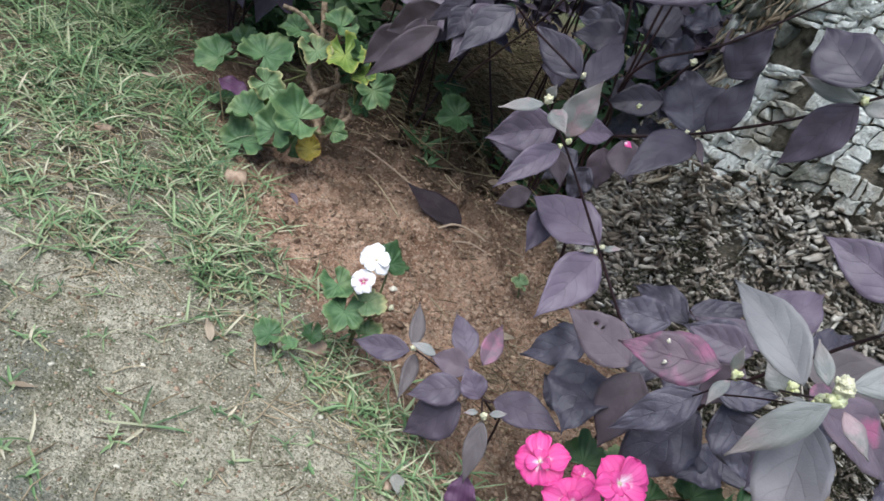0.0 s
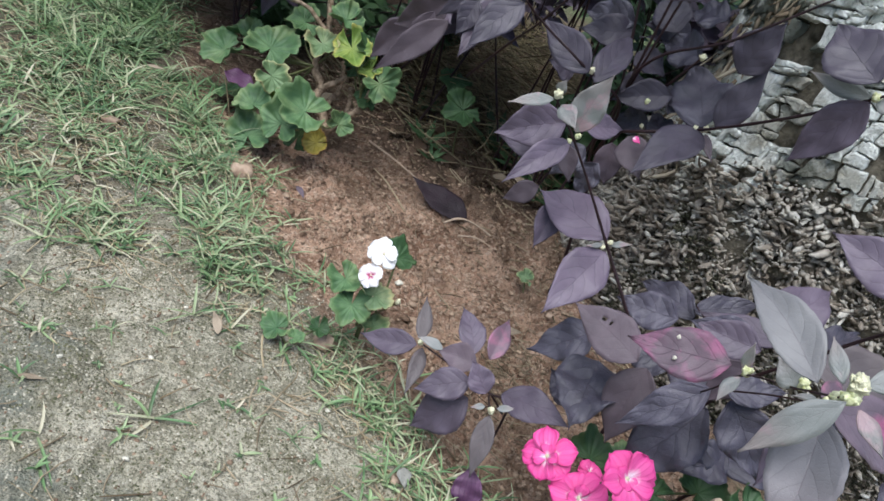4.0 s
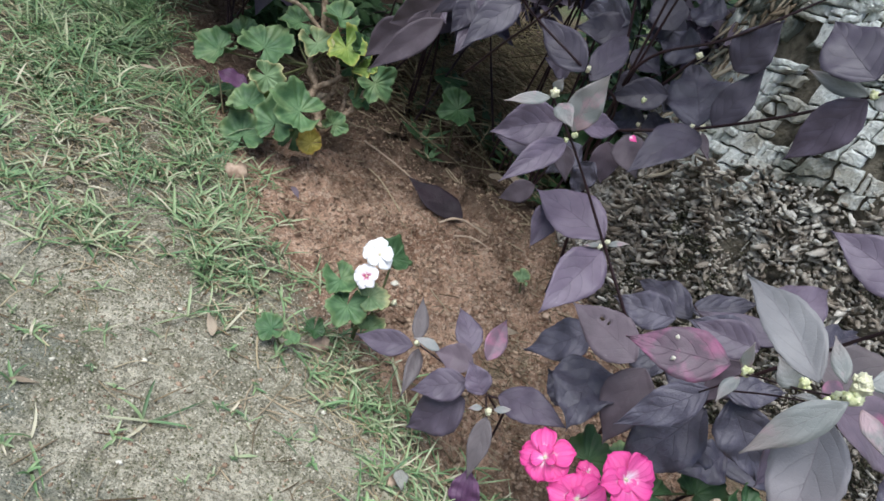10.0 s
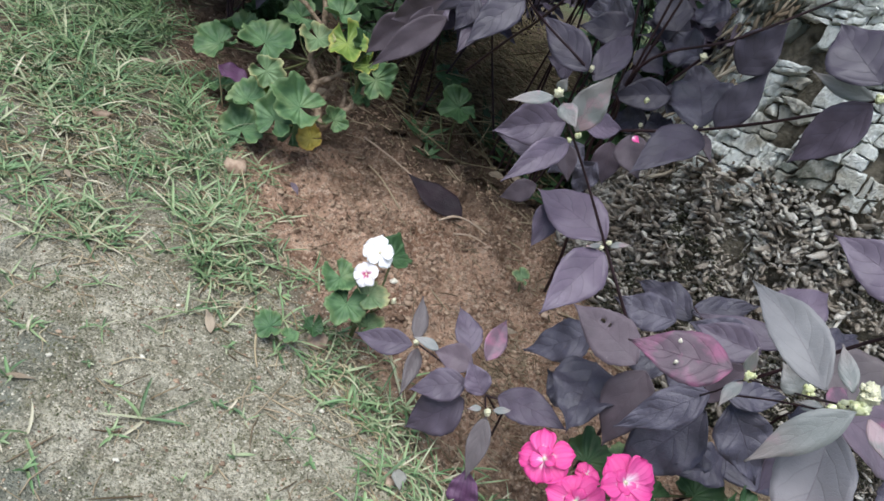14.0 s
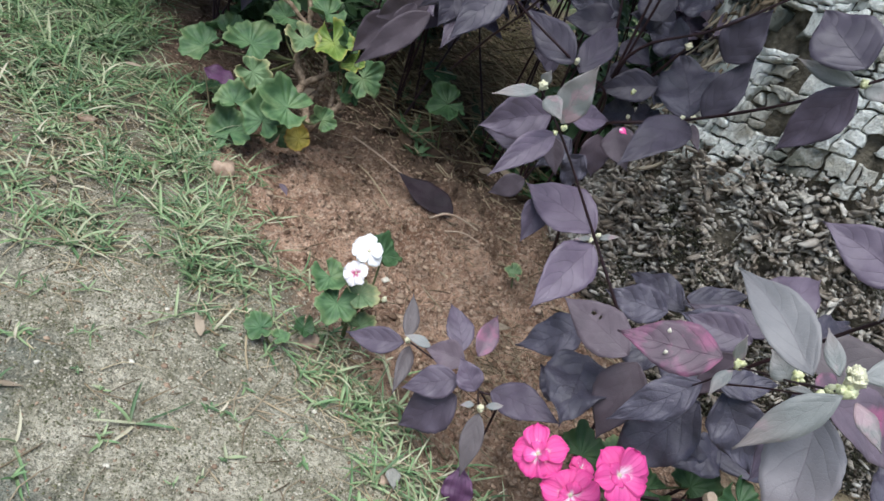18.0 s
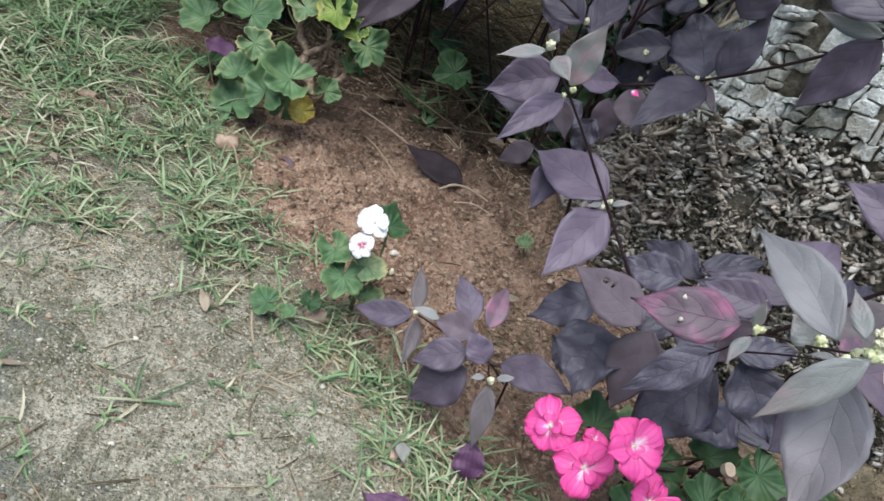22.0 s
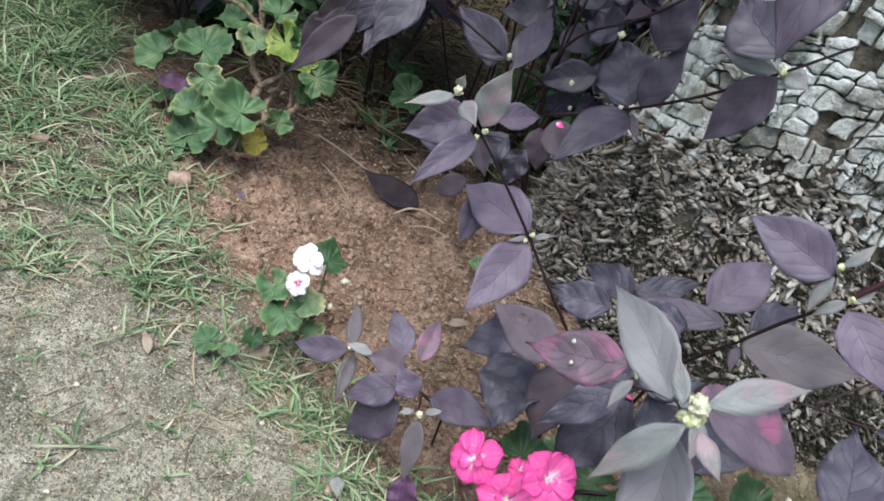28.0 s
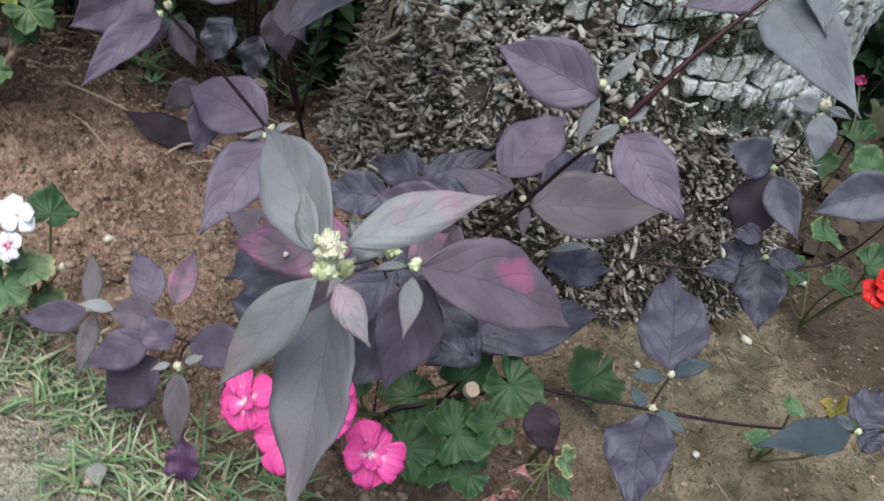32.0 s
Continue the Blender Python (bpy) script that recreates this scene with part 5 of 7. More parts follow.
leaf(back, (0.189, 0.535, 0.344), (0.203, 0.544, 0.417), 0.0351, (-0.44, -0.87, 0.20), SHADED_PURPLE)
leaf(back, (0.180, 0.545, 0.399), (0.193, 0.546, 0.460), 0.0429, (-0.31, -0.95, 0.09), SHADED_PURPLE)
leaf(back, (0.184, 0.539, 0.331), (0.126, 0.464, 0.283), 0.0433, (-0.12, -0.48, 0.87), SHADED_PURPLE)
leaf(back, (0.119, 0.531, 0.298), (0.144, 0.493, 0.273), 0.0351, (-0.49, -0.68, 0.55), DULL)
leaf(back, (0.186, 0.540, 0.332), (0.202, 0.517, 0.315), 0.0105, (-0.33, -0.71, 0.62), DULL)
leaf(back, (0.249, 0.409, 0.447), (0.228, 0.423, 0.372), 0.0380, (-0.39, -0.92, 0.10), PURPLE)
leaf(back, (0.239, 0.396, 0.464), (0.201, 0.444, 0.485), 0.0540, (-0.54, -0.66, 0.53), SHADED_PURPLE)
leaf(back, (0.249, 0.411, 0.450), (0.205, 0.443, 0.444), 0.0168, (-0.58, -0.73, 0.36), YOUNG)
leaf(back, (0.253, 0.411, 0.451), (0.272, 0.399, 0.449), 0.0180, (-0.44, -0.72, 0.53), YOUNG)
leaf(back, (0.148, 0.575, 0.390), (0.111, 0.617, 0.382), 0.0420, (-0.75, -0.59, 0.29), OLD)
leaf(back, (0.148, 0.571, 0.325), (0.178, 0.651, 0.342), 0.0379, (-0.11, -0.17, 0.98), OLD)
leaf(back, (0.115, 0.603, 0.397), (0.088, 0.642, 0.422), 0.0425, (-0.40, -0.68, 0.62), SHADED_PURPLE)
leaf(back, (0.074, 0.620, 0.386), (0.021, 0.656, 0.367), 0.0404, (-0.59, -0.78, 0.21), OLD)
leaf(back, (-0.039, 0.468, 0.383), (-0.068, 0.432, 0.332), 0.0318, (-0.01, -0.81, 0.58), SHADED_PURPLE)
leaf(back, (-0.079, 0.470, 0.366), (-0.084, 0.450, 0.333), 0.0251, (0.29, -0.84, 0.46), SHADED_PURPLE)
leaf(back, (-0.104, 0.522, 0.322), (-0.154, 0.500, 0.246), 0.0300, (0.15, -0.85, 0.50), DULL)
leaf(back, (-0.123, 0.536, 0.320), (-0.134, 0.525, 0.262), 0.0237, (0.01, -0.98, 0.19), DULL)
leaf(back, (-0.081, 0.497, 0.372), (-0.113, 0.495, 0.329), 0.0197, (-0.13, -0.98, 0.15), SHADED_PURPLE)
leaf(back, (0.038, 0.584, 0.402), (0.004, 0.599, 0.426), 0.0351, (-0.16, -0.92, 0.35), SHADED_PURPLE)
leaf(back, (0.081, 0.506, 0.274), (0.062, 0.503, 0.230), 0.0326, (-0.43, -0.87, 0.25), OLD)
leaf(back, (0.102, 0.520, 0.259), (0.100, 0.516, 0.215), 0.0304, (-0.37, -0.92, 0.09), OLD)
leaf(back, (0.109, 0.553, 0.275), (0.125, 0.548, 0.229), 0.0343, (0.19, -0.97, 0.16), DULL)
leaf(back, (0.137, 0.593, 0.304), (0.101, 0.603, 0.281), 0.0319, (-0.46, -0.80, 0.39), OLD)
leaf(back, (0.160, 0.567, 0.300), (0.142, 0.619, 0.308), 0.0315, (-0.59, -0.32, 0.74), OLD)
leaf(back, (0.145, 0.555, 0.435), (0.117, 0.597, 0.425), 0.0342, (-0.78, -0.42, 0.46), OLD)
leaf(back, (0.078, 0.620, 0.376), (0.021, 0.600, 0.358), 0.0400, (-0.1, -0.85, 0.5), SHADED_PURPLE)
leaf(back, (0.040, 0.620, 0.307), (0.007, 0.600, 0.313), 0.0340, (-0.2, -0.80, 0.55), SHADED_PURPLE)
leaf(back, (0.120, 0.620, 0.334), (0.091, 0.580, 0.318), 0.0360, (-0.1, -0.70, 0.7), SHADED_PURPLE)
leaf(back, (0.135, 0.640, 0.397), (0.083, 0.620, 0.388), 0.0420, (-0.1, -0.85, 0.5), SHADED_PURPLE)
leaf(back, (0.094, 0.640, 0.355), (0.132, 0.620, 0.348), 0.0350, (0.1, -0.80, 0.6), SHADED_PURPLE)
leaf(top, (-0.055, 0.495, 0.373), (-0.073, 0.440, 0.318), 0.0340, (0.04, -0.71, 0.70), PURPLE)
leaf(top, (-0.102, 0.527, 0.387), (-0.144, 0.533, 0.358), 0.0382, (-0.26, -0.95, 0.16), PURPLE)
leaf(top, (-0.044, 0.542, 0.374), (-0.083, 0.562, 0.407), 0.0355, (0.04, -0.84, 0.54), PURPLE)
leaf(top, (-0.121, 0.605, 0.322), (-0.175, 0.627, 0.261), 0.0419, (-0.22, -0.96, -0.15), DULL)
leaf(top, (-0.167, 0.461, 0.394), (-0.207, 0.388, 0.347), 0.0248, (0.29, -0.62, 0.73), PURPLE)
leaf(top, (-0.143, 0.649, 0.299), (-0.192, 0.690, 0.309), 0.0399, (-0.29, -0.55, 0.78), PURPLE)
leaf(top, (-0.217, 0.654, 0.307), (-0.261, 0.682, 0.255), 0.0337, (-0.34, -0.92, -0.20), PURPLE)
leaf(top, (0.146, 0.486, 0.516), (0.015, 0.457, 0.427), 0.0446, (-0.05, -0.93, 0.37), PURPLE)
leaf(top, (-0.513, 0.718, 0.217), (-0.560, 0.687, 0.164), 0.0439, (0.36, -0.91, 0.22), PURPLE)
leaf(top, (-0.437, 0.679, 0.250), (-0.419, 0.703, 0.291), 0.0415, (0.45, -0.84, 0.30), PURPLE)
leaf(top, (-0.158, 0.683, 0.259), (-0.197, 0.669, 0.193), 0.0420, (0.06, -0.98, 0.19), DULL)
leaf(top, (0.198, 0.311, 0.574), (0.200, 0.281, 0.482), 0.0496, (-0.20, -0.93, 0.31), PURPLE)
leaf(top, (-0.170, 0.708, 0.300), (-0.120, 0.691, 0.272), 0.0388, (0.12, -0.74, 0.66), PURPLE)
leaf(top, (-0.346, 0.678, 0.288), (-0.282, 0.680, 0.291), 0.0339, (-0.00, -0.84, 0.55), OLD)
leaf(sprig, (0.015, 0.339, 0.074), (-0.041, 0.347, 0.049), 0.0270, (-0.44, -0.69, 0.58), PURPLE)
leaf(sprig, (0.016, 0.342, 0.079), (0.003, 0.384, 0.100), 0.0165, (-0.04, -0.46, 0.89), TAUPE)
leaf(sprig, (0.021, 0.335, 0.077), (0.024, 0.288, 0.055), 0.0160, (0.07, -0.41, 0.91), TAUPE)
leaf(sprig, (0.039, 0.327, 0.093), (0.011, 0.327, 0.093), 0.0108, (-0.00, -0.55, 0.83), YOUNG)
leaf(sprig, (0.068, 0.332, 0.101), (0.040, 0.375, 0.115), 0.0275, (-0.13, -0.37, 0.92), PURPLE)
leaf(sprig, (0.073, 0.319, 0.100), (0.034, 0.326, 0.090), 0.0289, (-0.28, -0.68, 0.68), DULL)
leaf(sprig, (0.083, 0.332, 0.103), (0.087, 0.380, 0.123), 0.0220, (0.10, -0.41, 0.91), ROSE)
leaf(sprig, (0.090, 0.293, 0.096), (0.065, 0.305, 0.115), 0.0258, (0.08, -0.79, 0.60), PURPLE)
leaf(sprig, (0.073, 0.299, 0.096), (0.029, 0.288, 0.067), 0.0313, (-0.21, -0.76, 0.62), PURPLE)
leaf(sprig, (0.078, 0.298, 0.078), (0.043, 0.291, 0.020), 0.0440, (-0.22, -0.84, 0.49), PURPLE)
leaf(sprig, (0.100, 0.277, 0.089), (0.108, 0.244, 0.042), 0.0205, (-0.17, -0.81, 0.56), TAUPE)
leaf(sprig, (0.103, 0.281, 0.096), (0.118, 0.281, 0.106), 0.0071, (-0.46, -0.57, 0.68), YOUNG)
leaf(sprig, (0.093, 0.280, 0.093), (0.081, 0.273, 0.091), 0.0061, (0.14, -0.49, 0.86), YOUNG)
leaf(sprig, (0.103, 0.296, 0.101), (0.162, 0.266, 0.126), 0.0341, (-0.53, -0.46, 0.72), PURPLE)
leaf(sprawl, (0.467, 0.288, 0.158), (0.480, 0.376, 0.194), 0.0568, (-0.38, -0.30, 0.87), OLD)
leaf(sprawl, (0.466, 0.285, 0.153), (0.433, 0.280, 0.154), 0.0124, (0.09, -0.48, 0.87), TEAL)
leaf(sprawl, (0.471, 0.286, 0.156), (0.498, 0.284, 0.177), 0.0142, (-0.54, -0.55, 0.63), TEAL)
leaf(sprawl, (0.459, 0.267, 0.128), (0.431, 0.183, 0.110), 0.0516, (-0.41, -0.06, 0.91), OLD)
leaf(sprawl, (0.463, 0.269, 0.131), (0.485, 0.251, 0.130), 0.0142, (-0.41, -0.54, 0.73), TEAL)
leaf(sprawl, (0.455, 0.271, 0.132), (0.441, 0.282, 0.142), 0.0116, (-0.18, -0.80, 0.58), TEAL)
leaf(sprawl, (0.646, 0.281, 0.130), (0.542, 0.251, 0.128), 0.0320, (0.05, -0.23, 0.97), TEAL)
leaf(sprawl, (0.649, 0.282, 0.133), (0.630, 0.294, 0.126), 0.0164, (-0.56, -0.53, 0.64), TEAL)
leaf(sprawl, (0.653, 0.279, 0.130), (0.676, 0.270, 0.123), 0.0239, (-0.18, -0.81, 0.55), OLD)
leaf(sprawl, (0.652, 0.284, 0.135), (0.687, 0.322, 0.146), 0.0391, (-0.12, -0.15, 0.98), OLD)
leaf(side, (0.568, 0.454, 0.270), (0.522, 0.461, 0.280), 0.0390, (-0.17, -0.82, 0.55), STEELY)
leaf(side, (0.568, 0.450, 0.266), (0.573, 0.445, 0.190), 0.0460, (-0.59, -0.81, 0.01), DULL)
leaf(side, (0.652, 0.400, 0.298), (0.588, 0.400, 0.262), 0.0440, (-0.15, -0.78, 0.60), STEELY)
stem(side, [(0.583, 0.421, 0.181), (0.66, 0.43, 0.20), (0.672, 0.41, 0.27), (0.653, 0.401, 0.298)], 0.0018, 0.0012)
leaf(side, (0.573, 0.449, 0.266), (0.590, 0.397, 0.235), 0.0320, (-0.56, -0.56, 0.61), STEELY)
leaf(side, (0.585, 0.418, 0.194), (0.581, 0.363, 0.154), 0.0454, (-0.62, -0.43, 0.66), OLD)
leaf(side, (0.590, 0.419, 0.197), (0.619, 0.407, 0.206), 0.0218, (-0.46, -0.65, 0.61), OLD)
leaf(side, (0.585, 0.420, 0.197), (0.556, 0.445, 0.188), 0.0265, (-0.65, -0.60, 0.48), OLD)
leaf(side, (0.584, 0.414, 0.188), (0.538, 0.428, 0.161), 0.0265, (-0.55, -0.53, 0.64), OLD)
leaf(side, (0.577, 0.424, 0.218), (0.553, 0.434, 0.207), 0.0208, (-0.52, -0.55, 0.66), OLD)
leaf(side, (0.568, 0.428, 0.338), (0.568, 0.403, 0.305), 0.0240, (-0.50, -0.69, 0.53), SLATE)
leaf(side, (0.565, 0.432, 0.342), (0.538, 0.436, 0.340), 0.0175, (-0.17, -0.92, 0.36), SLATE)
leaf(side, (0.571, 0.431, 0.343), (0.591, 0.425, 0.340), 0.0080, (-0.24, -0.91, 0.34), SLATE)


# unseen upper leaves added to the back shrub, over the bed, to shade it
shade_crown_rng = random.Random(61)
crown = []
for k in range(7):
    p0, p1 = Vector((0.216, 0.525, 0.502)), Vector((shade_crown_rng.uniform(-0.06, 0.17), shade_crown_rng.uniform(0.46, 0.70), shade_crown_rng.uniform(0.62, 0.74)))
    if k % 2:
        p0 = Vector((0.10, 0.60, 0.30))
        p1.x -= 0.05
    stem(back, [p0, p0.lerp(p1, 0.5) + Vector((0, 0.03, 0.03)), p1], 0.0024, 0.0014)
    for n in range(13):
        q = p0.lerp(p1, shade_crown_rng.uniform(0.80, 1.0))
        q.z = max(q.z, 0.605)
        d = Vector((shade_crown_rng.uniform(-1, 1), shade_crown_rng.uniform(-1, 1), shade_crown_rng.uniform(0.0, 0.5))).normalized()
        crown.append(blade_data(q, q + d * shade_crown_rng.uniform(0.05, 0.08), 0.036, (shade_crown_rng.uniform(-0.3, 0.3), -0.3, 0.9), shade_crown_rng, 8, 4, 0.15, 0.04, 0.05))
joined("crown", crown, PURPLE, "unseen purple leaves added above the bed to shade it", "foliage", parent=back)

# ---- geraniums ----


def geranium(at, label):
    return thing("geranium", at, label, "geranium", "geraniums in the bed")


def fill(parent, root, rows):
    """Leaves of one plant: place, radius, facing and kind."""
    for at, r, normal, mat in rows:
        round_leaf(parent, at, r, normal, None, mat, root, deep=0.18 if mat is LOBED_LIME else 0.24 if mat is LOBED_DARK else 0.28)


old_ger = geranium((-0.235, 0.745, -0.005), "woody green geranium with yellowing lobed leaves at the lawn edge")
stem(old_ger, [(-0.235, 0.745, -0.01), (-0.243, 0.738, 0.02), (-0.246, 0.748, 0.045), (-0.268, 0.752, 0.06), (-0.272, 0.770, 0.085), (-0.290, 0.775, 0.105), (-0.292, 0.795, 0.15), (-0.31, 0.81, 0.20)], 0.0080, 0.0042, WOODY, "branch", 0.7)
stem(old_ger, [(-0.243, 0.740, 0.025), (-0.230, 0.745, 0.045), (-0.214, 0.748, 0.064), (-0.204, 0.760, 0.085), (-0.198, 0.768, 0.112)], 0.0078, 0.0040, WOODY, "branch", 0.7)
stem(old_ger, [(-0.270, 0.765, 0.08), (-0.250, 0.772, 0.10), (-0.238, 0.79, 0.112), (-0.215, 0.79, 0.13)], 0.0055, 0.003, WOODY, "branch", 0.7)
stem(old_ger, [(-0.246, 0.748, 0.045), (-0.255, 0.77, 0.06), (-0.25, 0.80, 0.075), (-0.265, 0.83, 0.11)], 0.006, 0.003, WOODY, "branch", 0.7)
stem(old_ger, [(-0.228, 0.745, 0.05), (-0.222, 0.775, 0.06), (-0.235, 0.80, 0.09)], 0.005, 0.003, WOODY, "branch", 0.7)
stem(old_ger, [(-0.292, 0.795, 0.15), (-0.33, 0.80, 0.17), (-0.36, 0.79, 0.175)], 0.004, 0.0025, WOODY, "branch", 0.6)
fill(old_ger, (-0.290, 0.775, 0.105), (
    ((-0.416, 0.760, 0.074), 0.037, (-0.25, -0.45, 0.85), LOBED), ((-0.350, 0.740, 0.110), 0.041, (0.05, -0.5, 0.85), LOBED), ((-0.325, 0.700, 0.095), 0.025, (0.2, -0.8, 0.6), LOBED_PALE),
    ((-0.408, 0.800, 0.092), 0.029, (-0.2, -0.2, 0.95), LOBED_DARK), ((-0.291, 0.770, 0.144), 0.027, (-0.1, -0.6, 0.8), LOBED_PALE), ((-0.327, 0.800, 0.150), 0.031, (0.0, -0.4, 0.9), LOBED),
    ((-0.271, 0.800, 0.182), 0.030, (0.1, -0.3, 0.95), LOBED), ((-0.397, 0.745, 0.015), 0.027, (-0.1, 0.05, 1.0), LOBED), ((-0.362, 0.738, 0.020), 0.018, (0.1, -0.1, 1.0), LOBED)))
fill(old_ger, (-0.205, 0.760, 0.085), (
    ((-0.246, 0.760, 0.163), 0.033, (-0.1, -0.6, 0.8), LOBED_LIME), ((-0.218, 0.768, 0.168), 0.022, (0.3, -0.5, 0.8), LOBED_DARK), ((-0.190, 0.748, 0.138), 0.031, (0.3, -0.6, 0.7), LOBED),
    ((-0.206, 0.760, 0.148), 0.019, (-0.3, -0.6, 0.7), LOBED_LIME), ((-0.199, 0.765, 0.104), 0.020, (0.2, -0.6, 0.7), LOBED_DARK), ((-0.236, 0.772, 0.130), 0.022, (0.1, -0.7, 0.7), LOBED_DARK)))
fill(old_ger, (-0.245, 0.742, 0.04), (
    ((-0.327, 0.680, 0.050), 0.030, (-0.15, -0.4, 0.9), LOBED), ((-0.314, 0.655, 0.014), 0.038, (-0.2, -0.6, 0.8), LOBED), ((-0.276, 0.655, 0.054), 0.034, (-0.1, -0.7, 0.7), LOBED),
    ((-0.249, 0.668, 0.084), 0.040, (0.15, -0.5, 0.85), LOBED), ((-0.297, 0.700, 0.062), 0.024, (0.0, -0.6, 0.8), LOBED_LIME), ((-0.212, 0.700, 0.072), 0.020, (0.35, -0.8, 0.5), LOBED),
    ((-0.258, 0.690, 0.030), 0.024, (0.1, -0.8, 0.5), LOBED_DARK)))

round_leaf(old_ger, (-0.226, 0.680, 0.044), 0.021, (0.1, -0.7, 0.65), 1.0, LOBED_YELLOW, (-0.245, 0.742, 0.04), deep=0.06)

back_ger = geranium((-0.055, 0.93, -0.005), "single round geranium leaf in shade behind the soil")
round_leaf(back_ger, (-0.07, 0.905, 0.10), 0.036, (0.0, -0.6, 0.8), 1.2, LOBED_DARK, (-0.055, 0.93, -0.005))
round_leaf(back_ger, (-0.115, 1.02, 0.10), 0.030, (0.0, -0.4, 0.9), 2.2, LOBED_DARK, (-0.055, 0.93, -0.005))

white_ger = geranium((-0.045, 0.395, -0.005), "small geranium with a white red-eyed flower at the lawn edge")
stem(white_ger, [(-0.045, 0.395, -0.01), (-0.047, 0.392, 0.03), (-0.048, 0.388, 0.06)], 0.003, 0.002, STALK, "branch")
stem(white_ger, [(-0.047, 0.392, 0.03), (-0.056, 0.392, 0.08), (-0.057, 0.386, 0.105)], 0.0014, 0.001, STALK, "flower_stalk")
stem(white_ger, [(-0.047, 0.392, 0.03), (-0.03, 0.387, 0.06), (-0.022, 0.385, 0.075)], 0.0010, 0.0008, STALK, "flower_stalk")
fill(white_ger, (-0.047, 0.392, 0.03), (
    ((-0.083, 0.389, 0.072), 0.0210, (-0.2, -0.5, 0.85), LOBED), ((-0.063, 0.371, 0.060), 0.0235, (0.0, -0.5, 0.85), LOBED), ((-0.047, 0.378, 0.074), 0.020, (0.2, -0.4, 0.9), LOBED_PALE),
    ((-0.043, 0.420, 0.100), 0.022, (0.1, -0.2, 0.95), LOBED_DARK), ((-0.034, 0.378, 0.036), 0.016, (0.2, -0.6, 0.8), LOBED_PALE), ((-0.016, 0.38, 0.034), 0.011, (0.2, -0.6, 0.8), LOBED_YELLOW)))
floret(white_ger, (-0.055, 0.391, 0.118), 0.0165, (-0.15, -0.75, 0.65), WHITE, 5, 4)
floret(white_ger, (-0.057, 0.376, 0.098), 0.0135, (-0.35, -0.8, 0.45), STREAKED, 5, 9)
bud(white_ger, (-0.021, 0.385, 0.077), 0.0028, CREAM, 1)

seedling = geranium((-0.105, 0.345, -0.004), "low geranium seedling in the grass")
fill(seedling, (-0.105, 0.345, -0.004), (((-0.118, 0.336, 0.016), 0.0175, (-0.1, -0.3, 0.95), LOBED), ((-0.099, 0.329, 0.020), 0.010, (0.0, -0.3, 0.95), LOBED), ((-0.083, 0.355, 0.024), 0.013, (0.1, -0.2, 0.95), LOBED_DARK)))

soil_ger = geranium((0.125, 0.66, -0.004), "tiny geranium seedling on the red soil")
round_leaf(soil_ger, (0.122, 0.655, 0.012), 0.015, (0.1, -0.3, 0.95), 0.4, LOBED_PALE, (0.125, 0.66, -0.004))

pink_ger = geranium((0.265, 0.300, -0.005), "geranium with a bright pink double flower head")
stem(pink_ger, [(0.265, 0.300, -0.01), (0.262, 0.298, 0.05), (0.30, 0.305, 0.065), (0.345, 0.32, 0.07)], 0.0024, 0.0016, STEM, "branch", 0.4)
stem(pink_ger, [(0.262, 0.298, 0.05), (0.225, 0.27, 0.075), (0.195, 0.245, 0.092)], 0.0022, 0.0016, STALK, "flower_stalk")
for a, n, s in (((0.154, 0.243, 0.106), (-0.55, -0.45, 0.65), 31), ((0.188, 0.221, 0.101), (-0.15, -0.75, 0.6), 32), ((0.204, 0.212, 0.150), (0.1, -0.6, 0.8), 33), ((0.243, 0.214, 0.104), (0.3, -0.6, 0.7), 34), ((0.196, 0.256, 0.100), (-0.1, -0.2, 0.95), 35)):
    v, f = tube_data(glide([(0.195, 0.245, 0.092), Vector((0.195, 0.245, 0.094)).lerp(Vector(a), 0.6), a], 3), 0.0009, 0.0008, 5)
    link_mesh("pedicel", v, f, STALK, pink_ger)
    floret(pink_ger, a, 0.0235 if s < 35 else 0.011, n, PINK, 5, s, True)
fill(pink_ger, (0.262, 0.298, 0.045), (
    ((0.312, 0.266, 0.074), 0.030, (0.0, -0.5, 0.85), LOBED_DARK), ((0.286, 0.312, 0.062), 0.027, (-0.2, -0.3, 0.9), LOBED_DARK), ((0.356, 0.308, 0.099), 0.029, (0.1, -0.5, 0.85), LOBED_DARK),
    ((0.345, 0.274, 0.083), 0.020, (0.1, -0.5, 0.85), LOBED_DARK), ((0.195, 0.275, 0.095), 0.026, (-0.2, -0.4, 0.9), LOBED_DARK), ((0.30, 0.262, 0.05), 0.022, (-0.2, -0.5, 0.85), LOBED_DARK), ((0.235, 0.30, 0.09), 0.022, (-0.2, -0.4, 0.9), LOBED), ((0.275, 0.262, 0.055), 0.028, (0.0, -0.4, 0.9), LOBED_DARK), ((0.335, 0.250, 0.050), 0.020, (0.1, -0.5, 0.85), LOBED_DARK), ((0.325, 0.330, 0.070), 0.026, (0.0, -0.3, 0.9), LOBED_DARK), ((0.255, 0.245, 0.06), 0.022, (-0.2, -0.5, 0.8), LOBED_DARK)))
v, f = tube_data(glide([(0.3205, 0.2885, 0.102), (0.322, 0.2860, 0.1075)], 3), 0.0058, 0.0064, 14, 0.15)
link_mesh("cut_stub", v, f, PALE_ROOT, pink_ger, "pale cut stem end", smooth=False)
stem(pink_ger, [(0.30, 0.305, 0.065), (0.315, 0.292, 0.09), (0.321, 0.288, 0.104)], 0.0026, 0.0036, STEM, "branch", 0.3)

